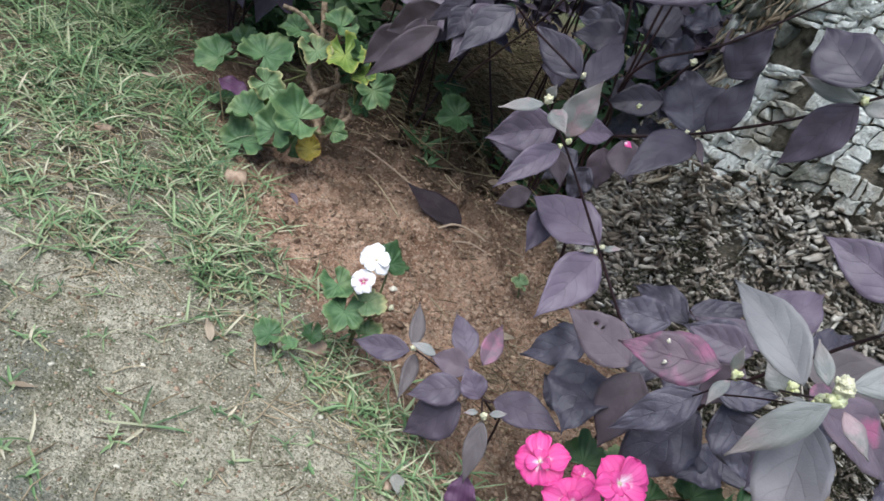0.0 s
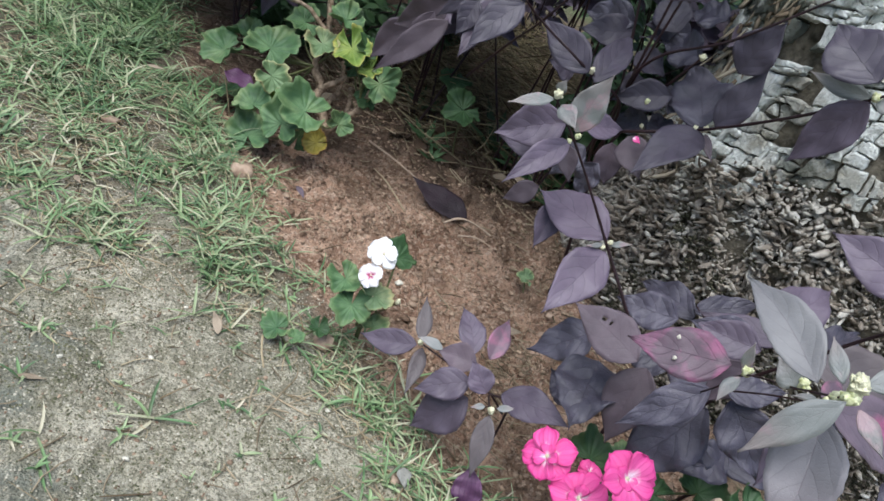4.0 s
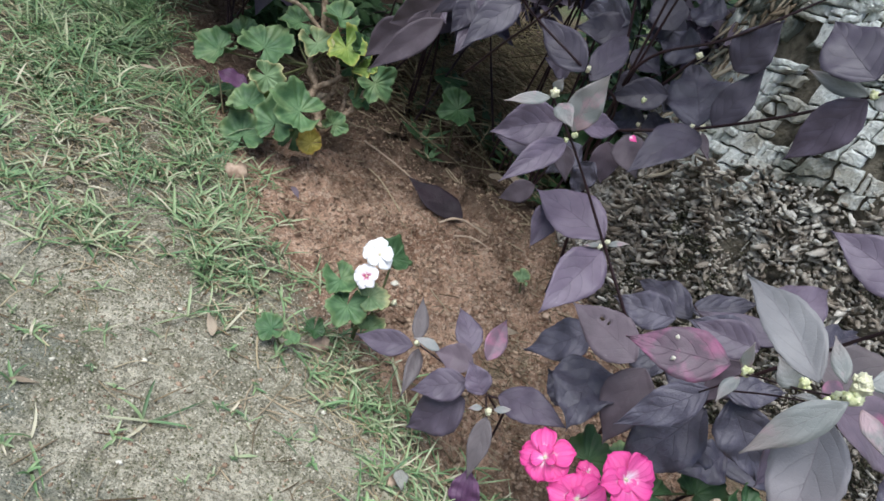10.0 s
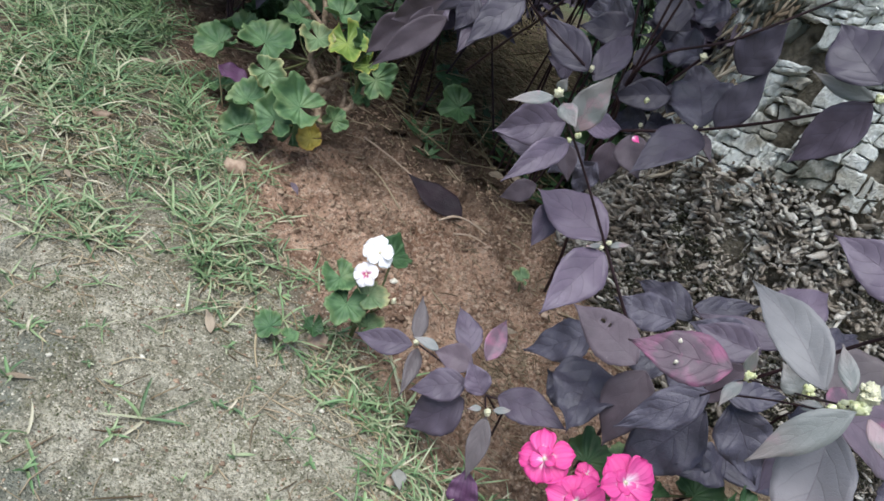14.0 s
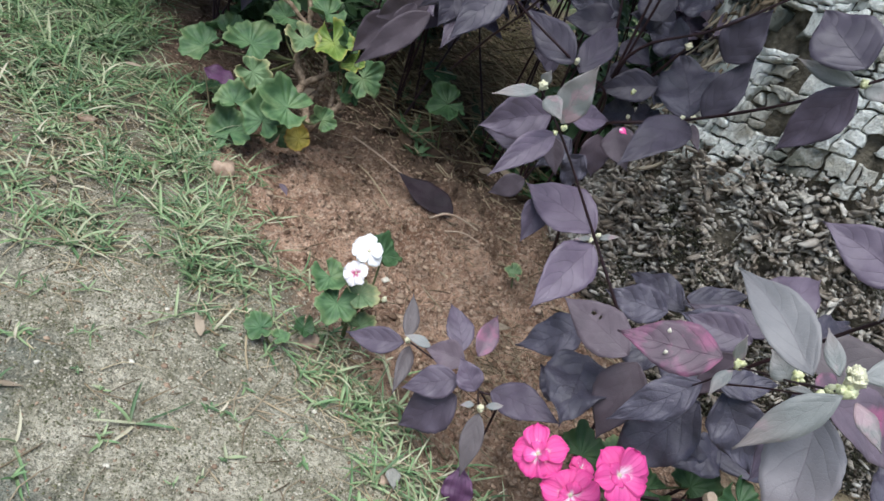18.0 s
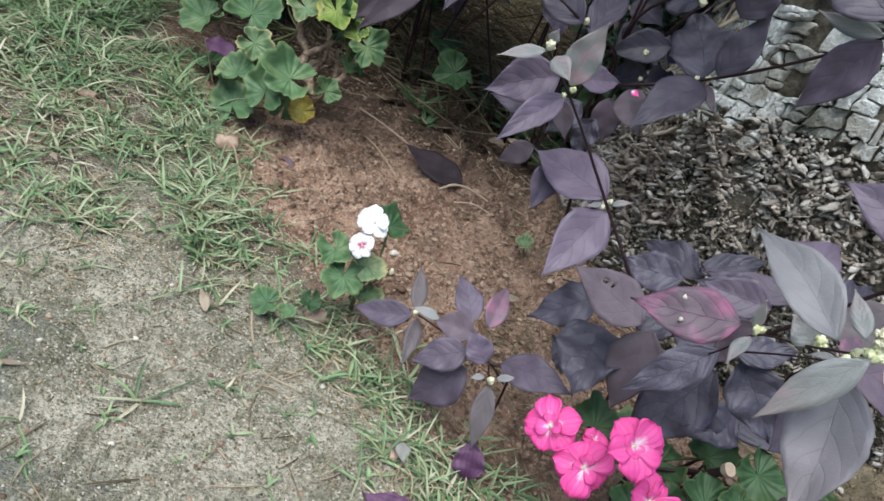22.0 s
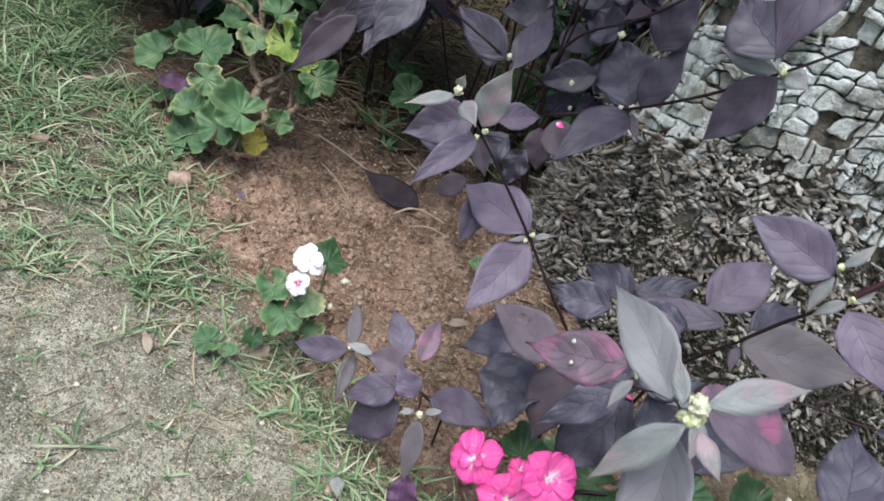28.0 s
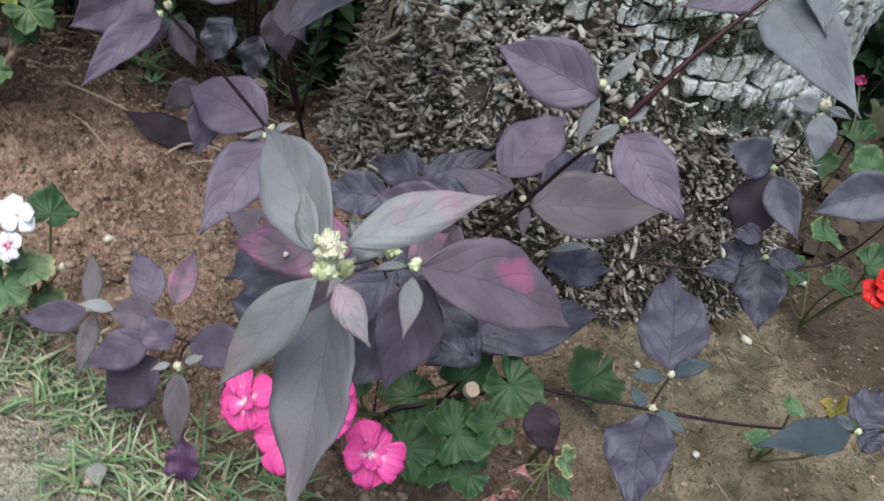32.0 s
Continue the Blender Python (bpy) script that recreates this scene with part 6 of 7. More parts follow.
wither = geranium((0.400, 0.300, -0.004), "withered pink geranium flower head hanging over soil")
stem(wither, [(0.400, 0.300, -0.01), (0.398, 0.285, 0.05), (0.396, 0.262, 0.072), (0.390, 0.250, 0.070)], 0.0024, 0.0016, STALK, "flower_stalk")
for k, (a, r) in enumerate((((0.372, 0.249, 0.071), 0.010), ((0.352, 0.234, 0.050), 0.009), ((0.372, 0.230, 0.050), 0.011), ((0.397, 0.226, 0.048), 0.009), ((0.362, 0.240, 0.055), 0.008), ((0.385, 0.236, 0.044), 0.009))):
    v, f = tube_data(glide([(0.391, 0.251, 0.071), Vector((0.391, 0.251, 0.074)).lerp(Vector(a), 0.6), a], 3), 0.0009, 0.0007, 5)
    link_mesh("pedicel", v, f, STALK, wither)
    floret(wither, a, r, (-0.3 + 0.1 * k, -0.8, -0.3), WITHERED, 4, 60 + k, False, 0.95)
fill(wither, (0.398, 0.285, 0.04), (((0.406, 0.253, 0.074), 0.013, (0.5, -0.5, 0.6), LOBED_PALE), ((0.412, 0.256, 0.045), 0.012, (0.3, -0.3, 0.9), LOBED)))
leaf(wither, (0.376, 0.286, 0.104), (0.396, 0.258, 0.076), 0.030, (-0.2, -0.75, 0.6), DEAD)

right_ger = geranium((0.500, 0.430, -0.004), "round dark green geranium leaf low over sandy soil")
round_leaf(right_ger, (0.472, 0.391, 0.045), 0.033, (0.0, -0.35, 0.93), 1.5, LOBED_DARK, (0.500, 0.430, -0.004), deep=0.10)
far_right = geranium((0.655, 0.350, -0.004), "green and yellow geranium leaves beneath a purple stem")
fill(far_right, (0.655, 0.350, 0.0), (((0.636, 0.336, 0.095), 0.012, (0.0, -0.4, 0.9), LOBED), ((0.664, 0.322, 0.110), 0.019, (0.1, -0.3, 0.95), LOBED_YELLOW), ((0.60, 0.305, 0.075), 0.013, (0.0, -0.4, 0.9), LOBED), ((0.69, 0.33, 0.10), 0.018, (0.1, -0.3, 0.95), LOBED)))
red_ger = geranium((0.830, 0.600, -0.004), "geranium with a red flower beyond the trunk")
fill(red_ger, (0.830, 0.600, 0.0), (((0.845, 0.581, 0.117), 0.030, (-0.1, -0.4, 0.9), LOBED_DARK), ((0.81, 0.56, 0.095), 0.024, (0.1, -0.3, 0.95), LOBED_DARK), ((0.842, 0.675, 0.100), 0.026, (0.1, -0.3, 0.95), LOBED), ((0.80, 0.63, 0.06), 0.024, (-0.2, -0.4, 0.9), LOBED_DARK)))
stem(red_ger, [(0.830, 0.600, -0.01), (0.832, 0.57, 0.07), (0.830, 0.535, 0.112)], 0.002, 0.0015, STALK, "flower_stalk")
for k, a in enumerate(((0.824, 0.526, 0.116), (0.838, 0.523, 0.121), (0.832, 0.536, 0.126))):
    floret(red_ger, a, 0.017, (-0.3 + 0.3 * k, -0.6, 0.7), RED, 5, 80 + k)
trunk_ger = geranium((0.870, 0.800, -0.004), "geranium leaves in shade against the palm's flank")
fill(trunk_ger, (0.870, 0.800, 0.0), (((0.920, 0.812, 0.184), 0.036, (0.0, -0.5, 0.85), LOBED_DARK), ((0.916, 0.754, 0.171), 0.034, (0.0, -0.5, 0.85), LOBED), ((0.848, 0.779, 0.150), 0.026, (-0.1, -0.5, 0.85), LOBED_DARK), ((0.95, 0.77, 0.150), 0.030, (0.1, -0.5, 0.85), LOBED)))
stem(trunk_ger, [(0.870, 0.800, -0.01), (0.895, 0.81, 0.10), (0.905, 0.823, 0.195), (0.920, 0.883, 0.245)], 0.0022, 0.0014, STALK, "flower_stalk")
floret(trunk_ger, (0.920, 0.883, 0.249), 0.008, (-0.6, -0.7, 0.1), PINK, 4, 91, False, 0.9)

# ---- planting behind the bed ----


def backing_bush(name, at, height, radius, count, size, material, label, seed, lobed=False, bare=5, per_stem=22):
    """A bush of many leaves on thin stems; each leaf is a true blade."""
    rng = random.Random(seed)
    bush = thing(name, at, label, "bush", "bushes behind the bed")
    base = Vector(at)
    pieces = []
    for k in range(max(5, count // per_stem)):
        w, lean_out = rng.uniform(0, 6.28), rng.uniform(0.15, 1.0)
        tip = base + Vector((math.cos(w) * radius * lean_out, math.sin(w) * radius * lean_out, height * rng.uniform(0.6, 1.05)))
        mid = base.lerp(tip, 0.5) + Vector((rng.uniform(-0.03, 0.03), rng.uniform(-0.03, 0.03), 0.03))
        line = glide([base + Vector((rng.uniform(-0.03, 0.03), rng.uniform(-0.03, 0.03), 0)), mid, tip], 9)
        v, f = tube_data(line, 0.0024, 0.0010, 5)
        link_mesh("stem", v, f, STEM if not lobed else WOODY, bush)
        for n in range(per_stem):
            p = line[rng.randrange(bare, len(line))]
            d = Vector((rng.uniform(-1, 1), rng.uniform(-1, 0.6), rng.uniform(-0.5, 0.5))).normalized()
            long = size * rng.uniform(0.6, 1.15)
            p = p + d * 0.006 + Vector((rng.uniform(-1, 1), rng.uniform(-1, 1), rng.uniform(-0.5, 0.5))) * (0.05 if per_stem > 40 else 0.0)
            pieces.append(blade_data(p, p + d * long, long * (0.95 if lobed else 0.48), (rng.uniform(-0.3, 0.3), -0.45, 0.85), rng, 6, 4, 0.15, 0.04, 0.05))
    ob = joined("foliage", pieces, material, "", "", parent=bush)
    return bush


for k, (x, y, h, r, c) in enumerate(((0.02, 1.00, 0.62, 0.26, 420), (-0.22, 1.04, 0.60, 0.27, 480), (-0.50, 0.99, 0.52, 0.25, 480), (-0.72, 1.04, 0.5, 0.25, 440), (-0.36, 1.38, 0.70, 0.3, 420), (-0.90, 1.25, 0.5, 0.26, 400), (-0.70, 1.45, 0.65, 0.3, 400))):
    backing_bush("tall_purple_bush", (x, y, -0.005), h, r, c, 0.078, PURPLE, "tall dense purple-leaved bush shading the back of the bed", 140 + k, False, 14 if k == 0 else 9, 84)
# two more bushes, leafy only high up out of view, added to shade the bed
for k, (x, y, h, r, c) in enumerate(((0.10, 0.93, 0.82, 0.25, 480), (-0.16, 1.02, 0.80, 0.25, 480))):
    backing_bush("tall_purple_bush", (x, y, -0.005), h, r, c, 0.078, PURPLE, "tall dense purple-leaved bush, its unseen top added to shade the bed", 190 + k, False, 13, 96)
for k, (x, y, h, r, c, s, mat, lobed) in enumerate((
        (-0.62, 1.32, 0.36, 0.20, 200, 0.07, PURPLE, False),
        (0.14, 1.45, 0.5, 0.24, 260, 0.05, GREEN_PLAIN, False), (-0.06, 1.80, 0.45, 0.28, 260, 0.06, PURPLE, False), (0.30, 1.95, 0.6, 0.32, 280, 0.06, GREEN_PLAIN, False), (-0.25, 1.85, 0.55, 0.28, 260, 0.06, GREEN_PLAIN, False), (-0.70, 1.65, 0.5, 0.28, 240, 0.06, GREEN_PLAIN, False),
        (-0.92, 1.42, 0.34, 0.22, 200, 0.07, PURPLE, False), (-1.15, 1.75, 0.5, 0.3, 220, 0.06, GREEN_PLAIN, False), (0.15, 1.95, 0.8, 0.4, 300, 0.07, GREEN_PLAIN, False),
        (-0.55, 2.1, 0.8, 0.4, 300, 0.07, GREEN_PLAIN, False), (-1.3, 2.2, 0.8, 0.4, 260, 0.07, GREEN_PLAIN, False), (1.05, 1.10, 0.40, 0.22, 200, 0.06, GREEN_PLAIN, True),
        (1.30, 1.5, 0.6, 0.3, 220, 0.06, GREEN_PLAIN, False), (0.9, 1.7, 0.7, 0.3, 220, 0.07, GREEN_PLAIN, False))):
    backing_bush("shaded_bush", (x, y, -0.005), h, r, c, s, mat, "purple-leaved bush in shade behind the bed" if mat is PURPLE else "dark green bush in deep shade behind the bed", 100 + k, lobed)

for k, (x, y, h, mat) in enumerate(((-0.30, 1.12, 0.16, GREEN_PLAIN), (0.20, 1.22, 0.24, GREEN_PLAIN), (0.22, 1.12, 0.50, GREEN_PLAIN), (0.24, 1.24, 0.60, GREEN_PLAIN), (-0.22, 1.34, 0.22, GREEN_PLAIN), (-0.45, 1.06, 0.14, GREEN_PLAIN), (0.16, 1.04, 0.20, GREEN_PLAIN), (-0.6, 1.22, 0.16, GREEN_PLAIN))):
    backing_bush("undergrowth_bush", (x, y, -0.005), h, 0.15, 260, 0.045, mat, "low dark undergrowth bush beneath the tall shrubs", 170 + k, False, 2)

# low weeds between the soil and the shade
weed_rng = random.Random(41)
for x, y, size in ((-0.110, 0.935, 0.05), (-0.085, 0.885, 0.03), (0.0, 1.04, 0.09), (0.06, 1.00, 0.07), (-0.16, 1.06, 0.05), (0.10, 0.93, 0.05)):
    weed = thing("weed", (x, y, -0.004), "narrow-leaved green weed rosette in shade", "weed", "weeds in the bed")
    for k in range(8):
        w = k * 0.8 + weed_rng.uniform(-0.3, 0.3)
        d = Vector((math.cos(w), math.sin(w), weed_rng.uniform(0.3, 0.8)))
        leaf(weed, Vector((x, y, 0.0)) + d * 0.004, Vector((x, y, 0.0)) + d * size, size * 0.22, (0, -0.2, 1), GREEN_PLAIN)

# ---- fallen and loose things ----
dead = thing("fallen_leaf", (-0.03, 0.79, 0.0), "blackish dry fallen leaf lying on red soil", "fallen leaf")
leaf(dead, (0.010, 0.744, 0.008), (-0.092, 0.780, 0.012), 0.047, (-0.05, -0.45, 0.89), DEAD)


def rod(name, points, r0, r1, material, label, category, group=""):
    v, f = tube_data(glide(points), r0, r1, 6, 0.35)
    return tagged(link_mesh(name, v, f, material), label, category, group)


rod("root", [(-0.018, 0.712, 0.002), (-0.002, 0.724, 0.012), (0.017, 0.733, 0.012), (0.039, 0.736, 0.008), (0.060, 0.737, 0.002)], 0.0022, 0.0013, PALE_ROOT, "pale bare root arching out of the soil", "root", "roots in the soil")
rod("root", [(0.009, 0.694, 0.003), (0.035, 0.706, 0.007), (0.063, 0.707, 0.003)], 0.0016, 0.0010, PALE_ROOT, "thin pale root lying on the soil", "root", "roots in the soil")
rod("dry_stalk", [(-0.184, 0.828, 0.010), (-0.133, 0.809, 0.010), (-0.080, 0.788, 0.006)], 0.0017, 0.0012, PALE_ROOT, "thin pale dry stalk lying on the soil", "stalk", "dry stalks")
rod("dry_stalk", [(0.14, 0.205, 0.012), (0.175, 0.222, 0.016), (0.205, 0.236, 0.010)], 0.0014, 0.0010, STRAW, "long dry stalk among the grass", "stalk", "dry stalks")
rod("dry_stalk", [(-0.235, 0.52, 0.008), (-0.262, 0.56, 0.012), (-0.283, 0.592, 0.010)], 0.0013, 0.0010, STRAW, "dry stalk beside a pale stone", "stalk", "dry stalks")
rod("dry_stalk", [(-0.128, 0.322, 0.010), (-0.118, 0.30, 0.010), (-0.108, 0.285, 0.008)], 0.0013, 0.0010, STRAW, "short dry stalk on the sandy ground", "stalk", "dry stalks")
rod("dry_stalk", [(-0.075, 0.68, 0.008), (-0.12, 0.73, 0.010), (-0.15, 0.755, 0.008)], 0.0012, 0.0009, STRAW, "thin dry stalk lying on the soil", "stalk", "dry stalks")

stone_rng = random.Random(51)
for x, y, r, mat, label in (
        (-0.287, 0.582, 0.0155, STONE, "pinkish rounded stone at the lawn edge"), (-0.072, 0.360, 0.0120, STONE, "pale brown stone in the grass"), (-0.20, 0.240, 0.0026, CHIP, "white stone chip on sandy ground"),
        (-0.034, 0.277, 0.0026, CHIP, "white stone chip on sandy ground"), (-0.157, 0.137, 0.0026, CHIP, "white stone chip on sandy ground"), (-0.209, 0.315, 0.0026, CHIP, "white stone chip on sandy ground"),
        (-0.033, 0.537, 0.0048, CHIP, "white stone chip on the red soil"), (0.731, 0.548, 0.0070, CHIP, "white stone chip on sandy ground"), (0.895, 0.713, 0.006, CHIP, "white stone beside the palm roots"),
        (-0.455, 0.55, 0.010, STONE, "pale brown stone in the grass"), (-0.26, 0.195, 0.0026, CHIP, "white stone chip on sandy ground"), (0.64, 0.50, 0.005, CHIP, "white stone chip on sandy ground"),
        (0.60, 0.36, 0.004, CHIP, "white stone chip on sandy ground"), (0.69, 0.60, 0.004, CHIP, "white stone chip on sandy ground"), (0.17, 0.62, 0.006, STONE, "pale crumbly stone beside the rootlets"),
        (0.05, 0.235, 0.007, STONE, "pale dry crumb in the grass"), (0.56, 0.47, 0.004, CHIP, "white stone chip on sandy ground")):
    v, f = ball_data((x, y, ground_z(x, y) + r * 0.35), r, stone_rng, 0.7, 0.42, 2)
    tagged(link_mesh("pebble", v, f, mat), label, "pebble", "pebbles on the ground")

bract = thing("fallen_bract", (0.112, 0.253, 0.0), "curled dark mauve bract on a dry stalk", "bract", "mauve bracts")
leaf(bract, (0.117, 0.238, 0.012), (0.108, 0.262, 0.040), 0.030, (-0.3, -0.9, 0.3), MAUVE)
stem(bract, [(0.120, 0.228, -0.004), (0.119, 0.234, 0.006), (0.117, 0.239, 0.014)], 0.0012, 0.001, STRAW)
petal = thing("fallen_bract", (0.062, 0.189, 0.0), "curled dark mauve bract lying in the grass", "bract", "mauve bracts")
leaf(petal, (0.086, 0.166, 0.010), (0.036, 0.181, 0.012), 0.034, (0.0, -0.5, 0.9), MAUVE)
leaf(petal, (0.13, 0.208, 0.012), (0.142, 0.22, 0.02), 0.012, (0.0, -0.5, 0.9), MAUVE)
petal2 = thing("fallen_bract", (-0.345, 0.655, 0.0), "dark mauve bract caught under geranium leaves", "bract", "mauve bracts")
leaf(petal2, (-0.395, 0.715, 0.062), (-0.336, 0.712, 0.056), 0.030, (0.1, -0.35, 0.93), MAUVE)
stem(petal2, [(-0.395, 0.715, 0.062), (-0.385, 0.72, 0.03), (-0.375, 0.725, -0.004)], 0.0012, 0.001, STRAW)
petal3 = thing("fallen_petal", (0.30, 0.40, 0.0), "bright pink fallen petals under the shrub", "petal")
leaf(petal3, (0.292, 0.37, 0.112), (0.281, 0.388, 0.122), 0.014, (-0.2, -0.8, 0.5), PINK)
stem(petal3, [(0.30, 0.40, -0.004), (0.297, 0.385, 0.06), (0.292, 0.371, 0.112)], 0.001, 0.0009, STALK)

petal4 = thing("fallen_petal", (0.1204, 0.5127, 0.302), "small pink petal caught on a purple leaf", "petal")
leaf(petal4, (0.1190, 0.5127, 0.303), (0.1275, 0.5095, 0.302), 0.007, (-0.2, -0.7, 0.6), PINK)
for a, c, w, mat, label in (
        ((-0.215, 0.607, 0.010), (-0.197, 0.590, 0.008), 0.009, DULL, "small grey-green fallen leaf on the soil"),
        ((-0.50, 0.70, 0.022), (-0.478, 0.712, 0.022), 0.006, DRY, "brown dry leaf strip caught in the grass"),
        ((-0.272, 0.158, 0.004), (-0.250, 0.166, 0.006), 0.005, DRY, "pale dry leaf blade on sandy ground"),
        ((0.052, 0.240, 0.020), (0.060, 0.222, 0.016), 0.014, PAPERY, "whitish dry leaf in the grass"),
        ((-0.165, 0.30, 0.006), (-0.185, 0.325, 0.008), 0.010, DRY, "brown dry leaf scrap on sandy ground"),
        ((0.105, 0.52, 0.006), (0.135, 0.535, 0.010), 0.012, DRY, "dry leaf scrap on the red soil"),
        ((-0.41, 0.42, 0.008), (-0.396, 0.410, 0.008), 0.006, DRY, "pale dry leaf scrap in the grass"),
        ((0.50, 0.33, 0.006), (0.525, 0.315, 0.010), 0.010, DRY, "dry leaf scrap on sandy soil"),
        ((0.02, 0.93, 0.008), (0.05, 0.915, 0.016), 0.022, DRY, "brown dry leaf in shade on the soil"),
        ((0.075, 0.905, 0.03), (0.045, 0.90, 0.035), 0.018, DRY, "tan dry leaf under the purple shrub"),
        ((-0.30, 0.90, 0.008), (-0.27, 0.915, 0.012), 0.020, DRY, "brown dry leaf in shade on the soil"),
        ((0.915, 0.775, 0.008), (0.965, 0.800, 0.014), 0.034, BROWN, "curled brown dry leaf in shade on the soil"),
        ((1.02, 0.86, 0.008), (1.075, 0.89, 0.016), 0.036, BROWN, "ochre dry leaf in shade beyond the trunk"),
        ((0.905, 0.715, 0.008), (0.870, 0.745, 0.012), 0.028, BROWN, "curled brown dry leaf in shade on the soil"),
        ((1.06, 1.00, 0.010), (1.12, 1.03, 0.020), 0.040, BROWN, "ochre dry leaf in shade beyond the trunk")):
    scrap = thing("fallen_leaf", a, label, "fallen leaf", "fallen leaves")
    leaf(scrap, a, c, w, (0.1, -0.3, 0.95), mat)

# ---- litter, crumbs and grass ----


def scatter_crumbs():
    rng = random.Random(71)
    pieces = []
    while len(pieces) < 20000:
        x, y = rng.uniform(-0.55, 0.95), rng.uniform(0.05, 1.3)
        inside = x > edge_x(y) - 0.03
        clump = 0.55 + 1.3 * noise.noise(Vector((x * 17, y * 17, 21)))
        if rng.random() > (0.25 if x > 0.42 else clump if inside else 0.14) or (math.hypot(x - TX, y - TY) < 0.35):
            continue
        r = rng.choice((0.0008, 0.0011, 0.0014, 0.0019, 0.0026 if inside else 0.0012)) * rng.uniform(0.6, 1.4)
        pieces.append(crumb_data((x, y, ground_z(x, y) + r * 0.15), r, rng, 0.65))
    while len(pieces) < 22000:
        x, y = rng.uniform(-0.35, 0.95), rng.uniform(0.2, 1.1)
        if x < edge_x(y) or x > 0.42 or math.hypot(x - TX, y - TY) < 0.36 or rng.random() > 0.5 + 1.5 * noise.noise(Vector((x * 14, y * 14, 8))):
            continue
        r = rng.uniform(0.0016, 0.0070) * rng.uniform(0.5, 1.0)
        pieces.append(crumb_data((x, y, ground_z(x, y)), r, rng, 0.42))
    joined("soil_crumbs", pieces, CRUMB, "loose brown soil crumbs and grit on the ground", "soil")


def scatter_moss():
    rng = random.Random(73)
    pieces = []
    while len(pieces) < 15000:
        y = rng.uniform(0.03, 0.75)
        x = rng.uniform(-0.6, edge_x(y))
        thick = 0.5 + 1.4 * noise.noise(Vector((x * 9, y * 9, 12))) + 0.8 * noise.noise(Vector((x * 40, y * 40, 3)))
        if rng.random() > thick:
            continue
        r = rng.uniform(0.0005, 0.0013)
        pieces.append(crumb_data((x, y, ground_z(x, y) + r * 0.2), r, rng, 0.6))
    joined("moss", pieces, MOSS, "dark olive moss flecks over the worn lawn soil", "moss")


def scatter_grit():
    rng = random.Random(74)
    pieces = []
    while len(pieces) < 22000:
        y = rng.uniform(0.02, 0.62)
        x = rng.uniform(-0.55, edge_x(y) + 0.02)
        if rng.random() > 0.75 - 0.9 * max(0.0, y - 0.3):
            continue
        r = rng.uniform(0.0004, 0.0012)
        pieces.append(crumb_data((x, y, ground_z(x, y) + r * 0.3), r, rng, 0.7))
    joined("grit", pieces, GRIT, "fine pale and dark grit over the worn lawn soil", "grit")


def scatter_litter():
    rng = random.Random(72)
    pieces, straw = [], []
    while len(pieces) < 2600:
        x, y = rng.uniform(-0.6, 1.0), rng.uniform(0.05, 1.4)
        shade = y > 0.86 or math.hypot(x - TX, y - TY) < 0.46
        if rng.random() > (0.45 if shade and x > 0.35 else 0.9 if shade else 0.22) or math.hypot(x - TX, y - TY) < 0.35:
            continue
        w = rng.uniform(0, 6.28)
        d = Vector((math.cos(w), math.sin(w), rng.uniform(-0.05, 0.25)))
        p = Vector((x, y, ground_z(x, y) + 0.002))
        pieces.append(capsule(p, d, rng.uniform(0.010, 0.045), rng.uniform(0.0004, 0.0010) if not shade else rng.uniform(0.0006, 0.0014), rng, 4))
    for n in range(420):
        x, y = rng.uniform(-0.35, 0.20), rng.uniform(0.92, 1.3)
        w = rng.uniform(0, 6.28)
        p = Vector((x, y, ground_z(x, y) + rng.uniform(0.0, 0.05)))
        straw.append(capsule(p, Vector((math.cos(w), math.sin(w), rng.uniform(-0.1, 0.5))), rng.uniform(0.04, 0.12), rng.uniform(0.0006, 0.0013), rng, 4))
    for n in range(2600):
        x, y = rng.uniform(-0.24, 0.25), rng.uniform(1.02, 1.7)
        w = rng.uniform(0, 6.28)
        p = Vector((x, y, ground_z(x, y) + rng.uniform(0.0, 0.12)))
        straw.append(capsule(p, Vector((math.cos(w), math.sin(w), rng.uniform(-0.3, 0.6))), rng.uniform(0.03, 0.09), rng.uniform(0.0006, 0.0013), rng, 4))
    for n in range(330):
        x, y = rng.gauss(0.135, 0.030), rng.gauss(0.45, 0.055)
        w = rng.uniform(0, 6.28)
        p = Vector((x, y, ground_z(x, y) + rng.uniform(0.001, 0.006)))
        pieces.append(capsule(p, Vector((math.cos(w), math.sin(w), rng.uniform(-0.1, 0.25))), rng.uniform(0.010, 0.035), rng.uniform(0.0003, 0.0007), rng, 4))
    joined("dead_straw", straw, DEAD_STRAW, "dark dead straw under the bushes", "straw")
    joined("plant_litter", pieces, LITTER, "dry brown twigs and straw bits on the soil", "litter")


def lawn_density(x, y):
    """How thickly grass grows: full over most of the lawn and along its edge, thin on the worn patch."""
    gap = edge_x(y) - x
    if gap < -0.12:
        return 0.0
    bare = math.hypot((x + 0.20) / 0.25, (y - 0.17) / 0.18) + 0.25 * noise.noise(Vector((x * 15, y * 15, 31)))
    d = min(max((bare - 0.92) / 0.32, 0.02), 1.0)
    strip = math.exp(-((gap - 0.040) / 0.060) ** 2)
    d = max(d, strip * (1.0 if y < 0.62 else 0.45))
    if gap < 0:
        d *= max(0.0, 1 + gap / 0.12) * 0.40
    patch = 0.30 + 2.0 * noise.noise(Vector((x * 13, y * 13, 2))) + 1.1 * noise.noise(Vector((x * 36, y * 36, 6)))
    if y < 0.34:
        patch += 0.9 * strip
    return d * min(max(patch + 0.2, 0.08 if gap > 0.02 else 0.0), 1.1)


